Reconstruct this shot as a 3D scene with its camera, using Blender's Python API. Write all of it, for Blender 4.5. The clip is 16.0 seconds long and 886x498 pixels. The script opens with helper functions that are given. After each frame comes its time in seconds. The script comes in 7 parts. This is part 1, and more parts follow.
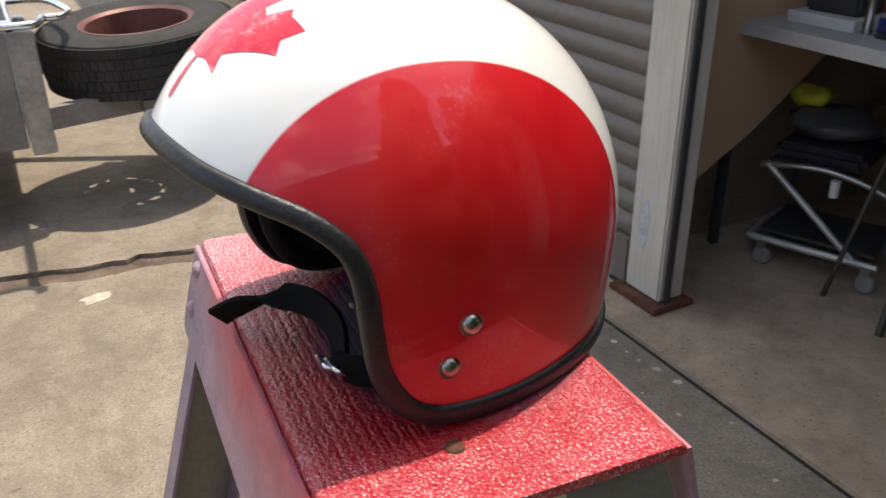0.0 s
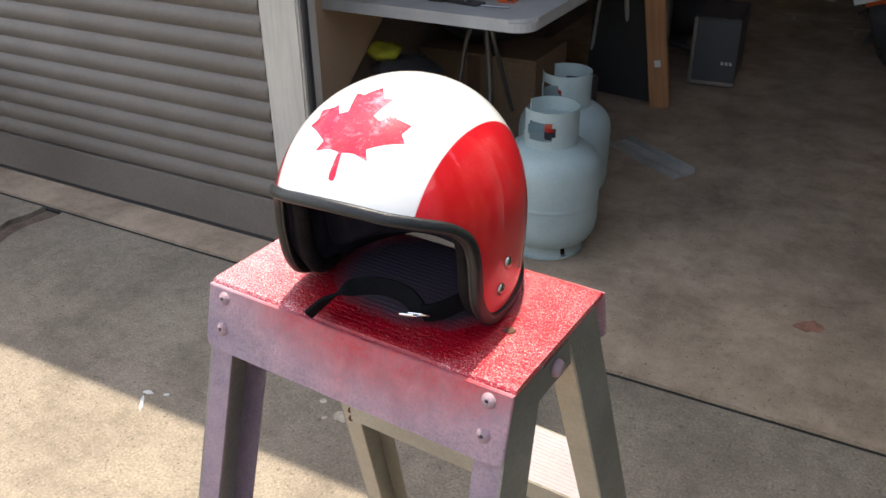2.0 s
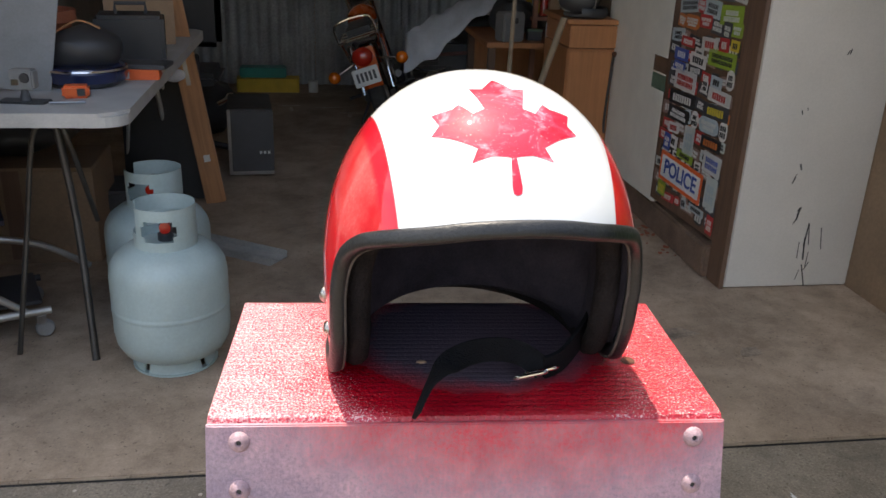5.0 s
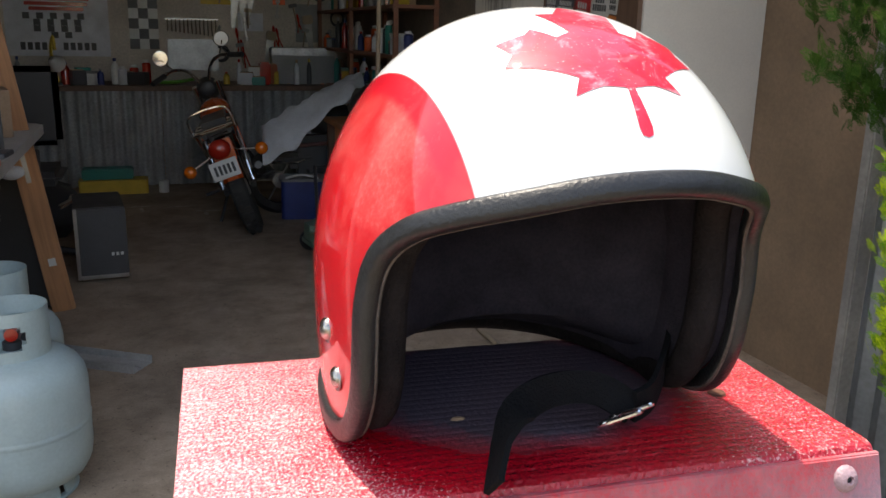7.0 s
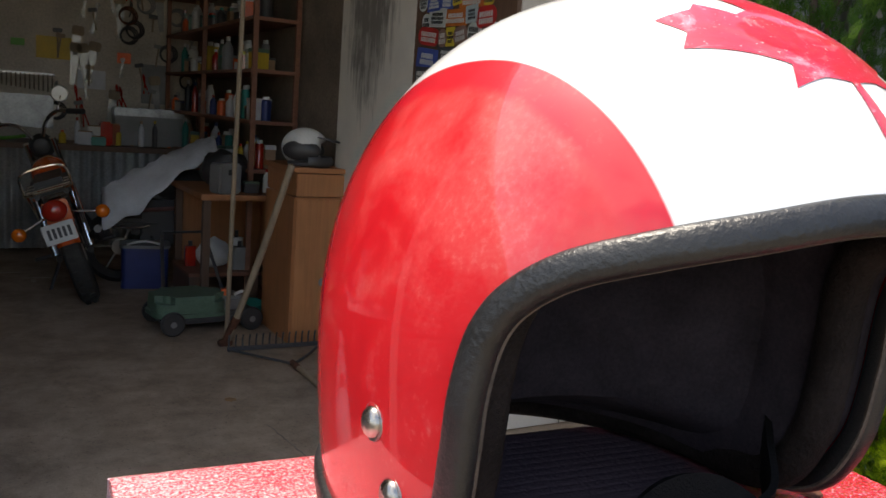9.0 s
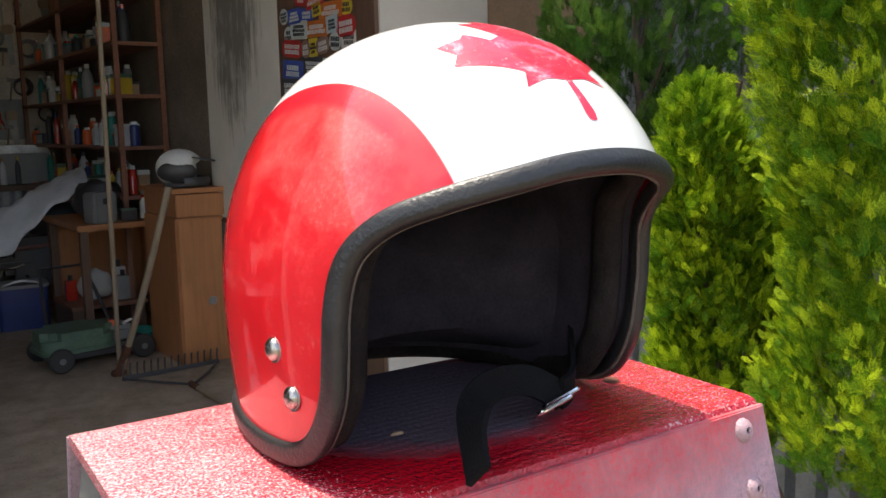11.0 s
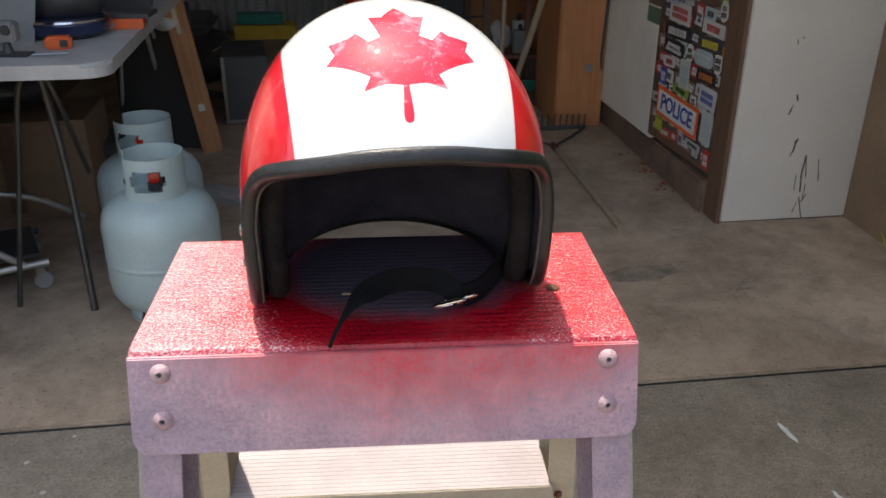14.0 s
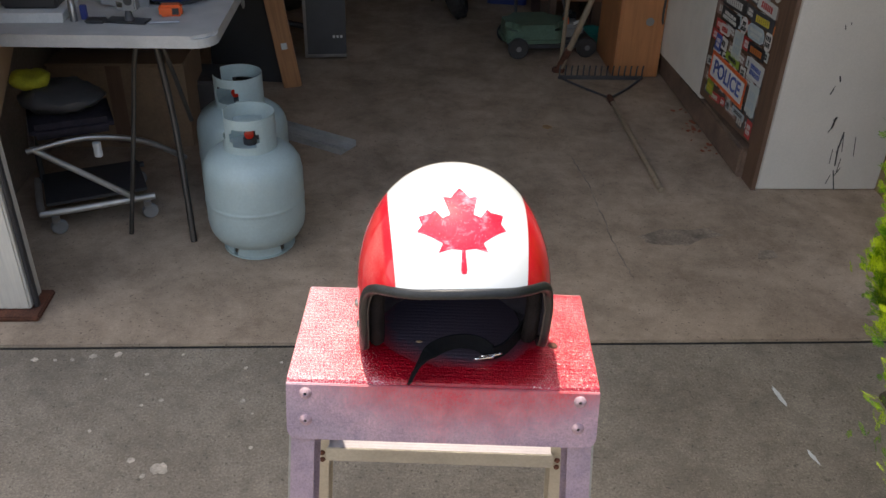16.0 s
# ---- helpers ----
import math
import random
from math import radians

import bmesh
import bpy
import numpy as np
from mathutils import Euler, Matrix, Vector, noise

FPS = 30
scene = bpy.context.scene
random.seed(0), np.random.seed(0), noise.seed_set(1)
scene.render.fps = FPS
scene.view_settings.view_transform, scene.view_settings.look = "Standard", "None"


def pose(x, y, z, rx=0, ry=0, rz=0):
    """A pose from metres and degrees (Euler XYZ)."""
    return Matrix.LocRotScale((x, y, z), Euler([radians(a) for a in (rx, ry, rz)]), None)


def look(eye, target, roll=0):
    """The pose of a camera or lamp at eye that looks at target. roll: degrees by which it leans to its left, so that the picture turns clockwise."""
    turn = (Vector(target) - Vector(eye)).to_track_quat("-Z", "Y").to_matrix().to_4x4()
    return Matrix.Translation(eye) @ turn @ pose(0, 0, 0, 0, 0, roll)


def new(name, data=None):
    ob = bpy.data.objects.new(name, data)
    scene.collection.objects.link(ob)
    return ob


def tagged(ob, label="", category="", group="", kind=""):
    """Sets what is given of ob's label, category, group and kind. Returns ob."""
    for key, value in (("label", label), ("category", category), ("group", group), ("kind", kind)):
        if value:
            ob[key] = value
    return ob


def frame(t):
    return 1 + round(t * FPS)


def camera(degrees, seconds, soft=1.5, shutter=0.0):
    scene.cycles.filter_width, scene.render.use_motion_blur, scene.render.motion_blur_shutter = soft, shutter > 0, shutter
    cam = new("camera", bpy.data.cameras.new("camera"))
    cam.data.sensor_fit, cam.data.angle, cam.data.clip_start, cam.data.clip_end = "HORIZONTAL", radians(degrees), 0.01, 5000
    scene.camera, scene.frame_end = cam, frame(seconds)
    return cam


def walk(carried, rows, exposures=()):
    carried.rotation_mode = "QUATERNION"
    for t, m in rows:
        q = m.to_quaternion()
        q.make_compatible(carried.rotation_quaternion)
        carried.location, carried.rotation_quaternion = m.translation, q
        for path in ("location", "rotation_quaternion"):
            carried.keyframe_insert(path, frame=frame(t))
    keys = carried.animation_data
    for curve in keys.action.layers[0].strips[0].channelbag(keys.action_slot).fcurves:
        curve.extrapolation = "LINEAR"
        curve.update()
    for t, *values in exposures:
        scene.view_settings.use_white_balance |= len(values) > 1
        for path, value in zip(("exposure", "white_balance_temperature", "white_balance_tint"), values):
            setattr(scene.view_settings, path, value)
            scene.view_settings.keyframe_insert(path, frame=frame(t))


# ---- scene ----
cam = camera(55.1, 16.0, shutter=0.2)
PATH = [
    (0, (0.436, -0.094, 1.226), (-1.158, 0.743, 0.355), -0.4),
    (0.5, (0.404, -0.23, 1.273), (-0.969, 0.924, 0.389), 2.3),
    (1, (0.408, -0.341, 1.318), (-0.782, 0.971, 0.388), 1.2),
    (1.5, (0.422, -0.442, 1.359), (-0.586, 1.014, 0.43), 1.1),
    (2, (0.394, -0.524, 1.395), (-0.452, 1.005, 0.422), -0.8),
    (2.5, (0.294, -0.542, 1.409), (-0.364, 1.052, 0.396), -2.7),
    (3, (0.214, -0.569, 1.396), (-0.157, 1.118, 0.388), -1.5),
    (3.5, (0.166, -0.608, 1.385), (-0.049, 1.154, 0.464), -0.2),
    (4, (0.087, -0.606, 1.355), (-0.021, 1.204, 0.511), -0.1),
    (4.5, (-0.038, -0.529, 1.311), (0.083, 1.296, 0.502), 1.3),
    (4.7, (-0.067, -0.506, 1.291), (0.129, 1.326, 0.512), 1.7),
    (6.8, (-0.177, -0.344, 1.152), (0.432, 1.497, 0.665), 2.1),
    (7, (-0.172, -0.318, 1.152), (0.458, 1.514, 0.658), 1.2),
    (7.5, (-0.133, -0.254, 1.135), (0.544, 1.577, 0.698), 0.7),
    (8, (-0.126, -0.203, 1.12), (0.599, 1.619, 0.724), 0.7),
    (8.2, (-0.14, -0.184, 1.12), (0.628, 1.627, 0.76), 1.4),
    (10.3, (-0.275, -0.17, 1.097), (0.986, 1.353, 0.796), 2.8),
    (10.5, (-0.275, -0.206, 1.101), (0.995, 1.31, 0.802), 1.6),
    (11, (-0.268, -0.284, 1.113), (0.929, 1.292, 0.821), -1.0),
    (11.5, (-0.269, -0.335, 1.123), (0.818, 1.318, 0.83), -2.7),
    (12, (-0.279, -0.38, 1.122), (0.781, 1.28, 0.775), -2.8),
    (12.5, (-0.244, -0.444, 1.159), (0.601, 1.325, 0.764), -1.8),
    (13, (-0.168, -0.489, 1.181), (0.543, 1.309, 0.671), -0.1),
    (13.5, (-0.089, -0.467, 1.203), (0.414, 1.357, 0.556), 2.2),
    (14, (-0.032, -0.5, 1.255), (0.22, 1.295, 0.411), 0.3),
    (14.5, (-0.034, -0.573, 1.348), (0.102, 1.207, 0.447), 1.2),
    (15, (-0.05, -0.621, 1.429), (0.071, 1.125, 0.461), 2.9),
    (15.5, (-0.063, -0.681, 1.507), (0.054, 1.028, 0.474), 2.6),
    (16, (-0.053, -0.722, 1.577), (0.059, 0.974, 0.523), 1.9),
]
walk(cam, [(t, look(eye, target, roll)) for t, eye, target, roll in PATH], [(0, 1.22, 7200, 10), (1.5, 1.65, 7200, 10), (3, 1.79, 7200, 10), (5, 1.82, 7200, 10), (7, 1.85, 7200, 10), (8, 1.59, 7200, 10), (11, 1.92, 7200, 10), (12.5, 2.22, 7200, 10), (13, 2.17, 7200, 10), (14, 1.67, 7200, 10), (15, 1.62, 7200, 10), (16, 1.67, 7200, 10)])

# ---- light ----
SUN = Vector((-0.115, 0.29, 0.95)).normalized()
world = bpy.data.worlds.new("world")
scene.world = world
world.use_nodes = True
wn, wl = world.node_tree.nodes, world.node_tree.links
sky = wn.new("ShaderNodeTexSky")
sky.sky_type, sky.sun_disc = "NISHITA", False
sky.sun_elevation, sky.sun_rotation = math.asin(SUN.z), math.atan2(SUN.x, SUN.y)
# bright broken cloud over the blue
heading = wn.new("ShaderNodeTexCoord").outputs["Generated"]
spread = wn.new("ShaderNodeMapping")
spread.inputs["Scale"].default_value = (1.0, 1.0, 2.2)
cloud_noise, cover, cloudy = wn.new("ShaderNodeTexNoise"), wn.new("ShaderNodeMapRange"), wn.new("ShaderNodeMix")
cloud_noise.inputs["Scale"].default_value, cloud_noise.inputs["Detail"].default_value, cloud_noise.inputs["Roughness"].default_value = 2.3, 7, 0.58
cover.inputs["From Min"].default_value, cover.inputs["From Max"].default_value, cover.inputs["To Max"].default_value = 0.49, 0.62, 0.85
cloudy.data_type = "RGBA"
cloudy.inputs["B"].default_value = (6.0, 6.2, 6.6, 1)
wl.new(heading, spread.inputs[0]), wl.new(spread.outputs[0], cloud_noise.inputs["Vector"]), wl.new(cloud_noise.outputs["Fac"], cover.inputs[0])
wl.new(cover.outputs[0], cloudy.inputs["Factor"]), wl.new(sky.outputs[0], cloudy.inputs["A"]), wl.new(cloudy.outputs["Result"], wn["Background"].inputs[0])
wn["Background"].inputs[1].default_value = 0.12
sky.dust_density, sky.air_density = 1.6, 1.0
sun_data = bpy.data.lights.new("sun", "SUN")
sun_data.energy, sun_data.angle, sun_data.color = 2.05, radians(0.6), (1.0, 0.95, 0.87)
sun = new("sun", sun_data)
sun.matrix_world = look(SUN * 20, (0, 0, 0))


# ---- materials ----
def nodes_of(name):
    m = bpy.data.materials.new(name)
    m.use_nodes = True
    nt = m.node_tree
    return m, nt, nt.nodes["Principled BSDF"]


def noise_tex(nt, scale, detail=4, rough=0.55, vec=None, dist=0.0):
    n = nt.nodes.new("ShaderNodeTexNoise")
    n.inputs["Scale"].default_value, n.inputs["Detail"].default_value = scale, detail
    n.inputs["Roughness"].default_value, n.inputs["Distortion"].default_value = rough, dist
    if vec is None:
        vec = nt.nodes.new("ShaderNodeNewGeometry").outputs["Position"]
    nt.links.new(vec, n.inputs["Vector"])
    return n.outputs["Fac"]


def ramp(nt, fac, stops):
    r = nt.nodes.new("ShaderNodeValToRGB")
    while len(r.color_ramp.elements) < len(stops):
        r.color_ramp.elements.new(0.5)
    for el, (p, c) in zip(r.color_ramp.elements, stops):
        el.position = p
        el.color = (*c, 1) if len(c) == 3 else c
    nt.links.new(fac, r.inputs["Fac"])
    return r.outputs["Color"]


def mix(nt, fac, a, b, blend="MIX"):
    n = nt.nodes.new("ShaderNodeMix")
    n.data_type, n.blend_type = "RGBA", blend
    for sock, v in ((n.inputs["Factor"], fac), (n.inputs["A"], a), (n.inputs["B"], b)):
        if isinstance(v, (int, float)):
            sock.default_value = v
        elif isinstance(v, tuple):
            sock.default_value = (*v, 1)
        else:
            nt.links.new(v, sock)
    return n.outputs["Result"]


def mth(nt, op, a, b=0.0, c=0.0):
    n = nt.nodes.new("ShaderNodeMath")
    n.operation = op
    for sock, v in zip(n.inputs, (a, b, c)):
        if isinstance(v, (int, float)):
            sock.default_value = v
        else:
            nt.links.new(v, sock)
    return n.outputs[0]


def bump(nt, bsdf, fac, strength, distance=0.002):
    b = nt.nodes.new("ShaderNodeBump")
    b.inputs["Strength"].default_value, b.inputs["Distance"].default_value = strength, distance
    nt.links.new(fac, b.inputs["Height"])
    nt.links.new(b.outputs[0], bsdf.inputs["Normal"])


def surf(name, base, rough=0.6, metal=0.0, var=0.2, scale=6, fine=90, bmp=0.15, spots=None, coat=0.0):
    """A worn surface: broad patches, fine grain, relief, and spots (colour, scale, threshold)."""
    m, nt, b = nodes_of(name)
    big, small = noise_tex(nt, scale, 5), noise_tex(nt, fine, 3, 0.6)
    lo, hi = tuple(c * (1 - var) for c in base), tuple(min(1, c * (1 + var)) for c in base)
    col = ramp(nt, big, [(0.3, lo), (0.7, hi)])
    grain = ramp(nt, small, [(0.3, (1 - var * 0.7,) * 3), (0.7, (1 + var * 0.3,) * 3)])
    col = mix(nt, 1.0, col, grain, "MULTIPLY")
    if spots:
        c, s, th = spots
        f = ramp(nt, noise_tex(nt, s, 6, 0.65), [(th, (0, 0, 0)), (min(1, th + 0.08), (1, 1, 1))])
        col = mix(nt, f, col, c)
    nt.links.new(col, b.inputs["Base Color"])
    r = mth(nt, "MULTIPLY_ADD", big, 0.25, rough - 0.125)
    nt.links.new(r, b.inputs["Roughness"])
    b.inputs["Metallic"].default_value = metal
    b.inputs["Coat Weight"].default_value = coat
    b.inputs["Coat Roughness"].default_value = 0.08
    if bmp:
        bump(nt, b, small, bmp)
    return m


def concrete(name, base, dark, bmp=0.5, sand=0.9):
    """Weathered concrete: broad patches, soft stains, exposed aggregate and pale sand grains."""
    m, nt, b = nodes_of(name)
    big, mid, fine = noise_tex(nt, 0.9, 6, 0.6), noise_tex(nt, 3.4, 10, 0.74, dist=0.15), noise_tex(nt, 150, 4, 0.8)
    col = ramp(nt, big, [(0.3, tuple(c * 0.86 for c in base)), (0.65, tuple(c * 1.1 for c in base))])
    stain = ramp(nt, mid, [(0.33, (0.55, 0.53, 0.51)), (0.58, (1.1,) * 3)])
    col = mix(nt, dark, col, stain, "MULTIPLY")
    grit = ramp(nt, fine, [(0.34, (0.32,) * 3), (0.46, (0.9,) * 3), (0.55, (1.08,) * 3), (0.66, (1.9, 1.84, 1.72))])
    col = mix(nt, sand, col, grit, "MULTIPLY")
    col = mix(nt, sand * 0.7, col, ramp(nt, noise_tex(nt, 28, 5, 0.7), [(0.35, (0.62,) * 3), (0.55, (1.06,) * 3)]), "MULTIPLY")
    vor = nt.nodes.new("ShaderNodeTexVoronoi")
    vor.inputs["Scale"].default_value = 95
    nt.links.new(nt.nodes.new("ShaderNodeNewGeometry").outputs["Position"], vor.inputs["Vector"])
    pick = mth(nt, "MULTIPLY", mth(nt, "LESS_THAN", vor.outputs["Distance"], 0.34), mth(nt, "GREATER_THAN", noise_tex(nt, 60, 2), 0.60))
    col = mix(nt, mth(nt, "MULTIPLY", pick, 0.6), col, tuple(c * 0.32 for c in base))
    oil = ramp(nt, noise_tex(nt, 2.3, 4, 0.5, dist=0.6), [(0.62, (0, 0, 0)), (0.78, (1, 1, 1))])
    col = mix(nt, mth(nt, "MULTIPLY", oil, 0.45), col, tuple(c * 0.35 for c in base))
    smudge = ramp(nt, noise_tex(nt, 5.5, 7, 0.68, dist=0.4), [(0.50, (0, 0, 0)), (0.68, (1, 1, 1))])
    col = mix(nt, mth(nt, "MULTIPLY", smudge, 0.36), col, tuple(c * 0.42 for c in base))
    nt.links.new(col, b.inputs["Base Color"])
    b.inputs["Roughness"].default_value = 0.85
    bump(nt, b, fine, bmp, 0.003)
    return m


def wood(name, base, along="Z", scale=18, rough=0.6, var=0.35):
    m, nt, b = nodes_of(name)
    pos = nt.nodes.new("ShaderNodeTexCoord").outputs["Object"]
    mp = nt.nodes.new("ShaderNodeMapping")
    s = [scale, scale, scale]
    s["XYZ".index(along)] = scale * 0.05
    mp.inputs["Scale"].default_value = s
    nt.links.new(pos, mp.inputs["Vector"])
    g = noise_tex(nt, 3, 6, 0.65, mp.outputs[0], 1.2)
    big = noise_tex(nt, 4, 3)
    col = ramp(nt, g, [(0.25, tuple(c * (1 - var) for c in base)), (0.5, base), (0.75, tuple(min(1, c * (1 + var * 0.6)) for c in base))])
    col = mix(nt, 0.5, col, ramp(nt, big, [(0.3, (0.7,) * 3), (0.7, (1.15,) * 3)]), "MULTIPLY")
    nt.links.new(col, b.inputs["Base Color"])
    b.inputs["Roughness"].default_value = rough
    bump(nt, b, g, 0.25)
    return m


def plain(name, base, rough=0.4, metal=0.0, coat=0.0):
    return surf(name, base, rough, metal, 0.12, 9, 140, 0.05, coat=coat)


def helmet_paint():
    """White centre band with red sides, the edge a soft sprayed line; gloss clear coat with dust and overspray."""
    m, nt, b = nodes_of("helmet_paint")
    sep = nt.nodes.new("ShaderNodeSeparateXYZ")
    tex = nt.nodes.new("ShaderNodeTexCoord").outputs["Object"]
    nt.links.new(tex, sep.inputs[0])
    x, y = mth(nt, "ABSOLUTE", sep.outputs[0]), mth(nt, "SUBTRACT", sep.outputs[1], 0.035)
    edge = mth(nt, "MULTIPLY_ADD", mth(nt, "MULTIPLY", y, y), -0.45, 0.0748)
    d = mth(nt, "SUBTRACT", x, edge)
    fac = mth(nt, "MULTIPLY_ADD", d, 1600.0, 0.5)
    cl = nt.nodes.new("ShaderNodeClamp")
    nt.links.new(fac, cl.inputs[0])
    cloud, fine = noise_tex(nt, 16, 6, 0.65, tex, 0.2), noise_tex(nt, 420, 2, 0.6, tex)
    red = ramp(nt, cloud, [(0.32, (0.52, 0.006, 0.012)), (0.56, (0.64, 0.012, 0.02)), (0.8, (0.70, 0.025, 0.035))])
    dust = ramp(nt, mth(nt, "MULTIPLY", fine, mth(nt, "SUBTRACT", cloud, 0.12)), [(0.26, (0, 0, 0)), (0.4, (1, 1, 1))])
    red = mix(nt, mth(nt, "MULTIPLY", dust, 0.3), red, (0.75, 0.2, 0.18))
    high = mth(nt, "ADD", mth(nt, "MULTIPLY", mth(nt, "SUBTRACT", sep.outputs[2], 0.06), 6.0), mth(nt, "MULTIPLY", mth(nt, "SUBTRACT", cloud, 0.55), 3.0))
    haze = ramp(nt, mth(nt, "MULTIPLY", high, mth(nt, "ADD", fine, 0.45)), [(0.15, (0, 0, 0)), (0.8, (0.34, 0.34, 0.34))])
    inner = nt.nodes.new("ShaderNodeMapRange")
    inner.inputs["From Min"].default_value, inner.inputs["From Max"].default_value = 0.007, 0.0095
    nt.links.new(d, inner.inputs[0])
    dusty = mth(nt, "MULTIPLY_ADD", mth(nt, "LESS_THAN", sep.outputs[0], 0.0), 0.8, 0.2)
    red = mix(nt, mth(nt, "MULTIPLY", mth(nt, "MULTIPLY", haze, dusty), inner.outputs[0]), red, (0.62, 0.22, 0.19))
    red = mix(nt, mth(nt, "MULTIPLY", mth(nt, "MULTIPLY_ADD", inner.outputs[0], -0.35, 0.35), dusty), red, (0.55, 0.004, 0.03))
    white = ramp(nt, cloud, [(0.3, (0.78, 0.78, 0.76)), (0.7, (0.84, 0.84, 0.82))])
    col = mix(nt, cl.outputs[0], white, red)
    line = mth(nt, "LESS_THAN", mth(nt, "ABSOLUTE", mth(nt, "ADD", d, 0.0008)), 0.0005)
    col = mix(nt, mth(nt, "MULTIPLY", line, 0.06), col, (0.3, 0.12, 0.12))
    nt.links.new(col, b.inputs["Base Color"])
    nt.links.new(mth(nt, "MULTIPLY_ADD", cloud, 0.3, 0.25), b.inputs["Roughness"])
    b.inputs["Specular IOR Level"].default_value = 0.2
    b.inputs["Coat Weight"].default_value, b.inputs["Coat Roughness"].default_value = 1.0, 0.025
    bump(nt, b, mix(nt, 0.35, noise_tex(nt, 60, 2, 0.5, tex), fine), 0.05, 0.001)
    return m


def leaf_paint():
    m, nt, b = nodes_of("leaf_paint")
    tex = nt.nodes.new("ShaderNodeTexCoord").outputs["Object"]
    cloud, fine = noise_tex(nt, 38, 5, 0.65, tex, 1.0), noise_tex(nt, 500, 2, 0.6, tex)
    col = ramp(nt, cloud, [(0.35, (0.56, 0.008, 0.03)), (0.54, (0.62, 0.025, 0.06)), (0.66, (0.74, 0.28, 0.33))])
    sp = ramp(nt, fine, [(0.66, (0, 0, 0)), (0.7, (1, 1, 1))])
    col = mix(nt, mth(nt, "MULTIPLY", sp, 0.4), col, (0.8, 0.6, 0.6))
    nt.links.new(col, b.inputs["Base Color"])
    b.inputs["Roughness"].default_value = 0.5
    b.inputs["Specular IOR Level"].default_value = 0.15
    b.inputs["Coat Weight"].default_value, b.inputs["Coat Roughness"].default_value = 0.7, 0.03
    bump(nt, b, fine, 0.12, 0.0006)
    return m


def overspray(name, amount):
    """Sheet aluminium under sprayed red, pink and purple-grey mist, thickest at the middle of the top edge."""
    m, nt, b = nodes_of(name)
    tex = nt.nodes.new("ShaderNodeTexCoord").outputs["Object"]
    sep = nt.nodes.new("ShaderNodeSeparateXYZ")
    nt.links.new(tex, sep.inputs[0])
    cloud, patch = noise_tex(nt, 11, 5, 0.6, tex, 0.9), noise_tex(nt, 26, 4, 0.65, tex, 0.5)
    fine, grit = noise_tex(nt, 380, 3, 0.75, tex), noise_tex(nt, 950, 2, 0.7, tex)
    px = mth(nt, "MULTIPLY", mth(nt, "SUBTRACT", sep.outputs[0], 0.035), 3.7)
    near = mth(nt, "ADD", mth(nt, "MULTIPLY", px, px), mth(nt, "MULTIPLY", sep.outputs[2], -8.0))
    thick = mth(nt, "ADD", mth(nt, "SUBTRACT", amount, mth(nt, "MULTIPLY", near, 1.0)), mth(nt, "MULTIPLY", mth(nt, "SUBTRACT", cloud, 0.5), 0.6))
    thick = mth(nt, "ADD", thick, mth(nt, "MULTIPLY", mth(nt, "SUBTRACT", fine, 0.5), 0.55))
    col = ramp(nt, thick, [(0.0, (0.34, 0.265, 0.32)), (0.3, (0.43, 0.275, 0.315)), (0.6, (0.47, 0.15, 0.17)), (0.85, (0.50, 0.025, 0.04))])
    mist = ramp(nt, patch, [(0.36, (0.86, 0.85, 0.90)), (0.62, (1.1, 1.06, 1.06))])
    col = mix(nt, 1.0, col, mist, "MULTIPLY")
    speck = ramp(nt, fine, [(0.32, (0.62,) * 3), (0.5, (1.0,) * 3), (0.68, (1.35,) * 3)])
    col = mix(nt, 0.45, col, speck, "MULTIPLY")
    nt.links.new(col, b.inputs["Base Color"])
    nt.links.new(ramp(nt, thick, [(0.0, (0.35,) * 3), (0.4, (0.0,) * 3)]), b.inputs["Metallic"])
    b.inputs["Roughness"].default_value = 0.52
    mp = nt.nodes.new("ShaderNodeMapping")
    mp.inputs["Scale"].default_value = (420, 420, 26)
    nt.links.new(tex, mp.inputs["Vector"])
    brush = noise_tex(nt, 1.0, 4, 0.65, mp.outputs[0])
    nt.links.new(mix(nt, 0.2, col, ramp(nt, brush, [(0.35, (0.72,) * 3), (0.62, (1.18,) * 3)]), "MULTIPLY"), b.inputs["Base Color"])
    bump(nt, b, mix(nt, 0.5, fine, grit), 0.55, 0.0016)
    return m


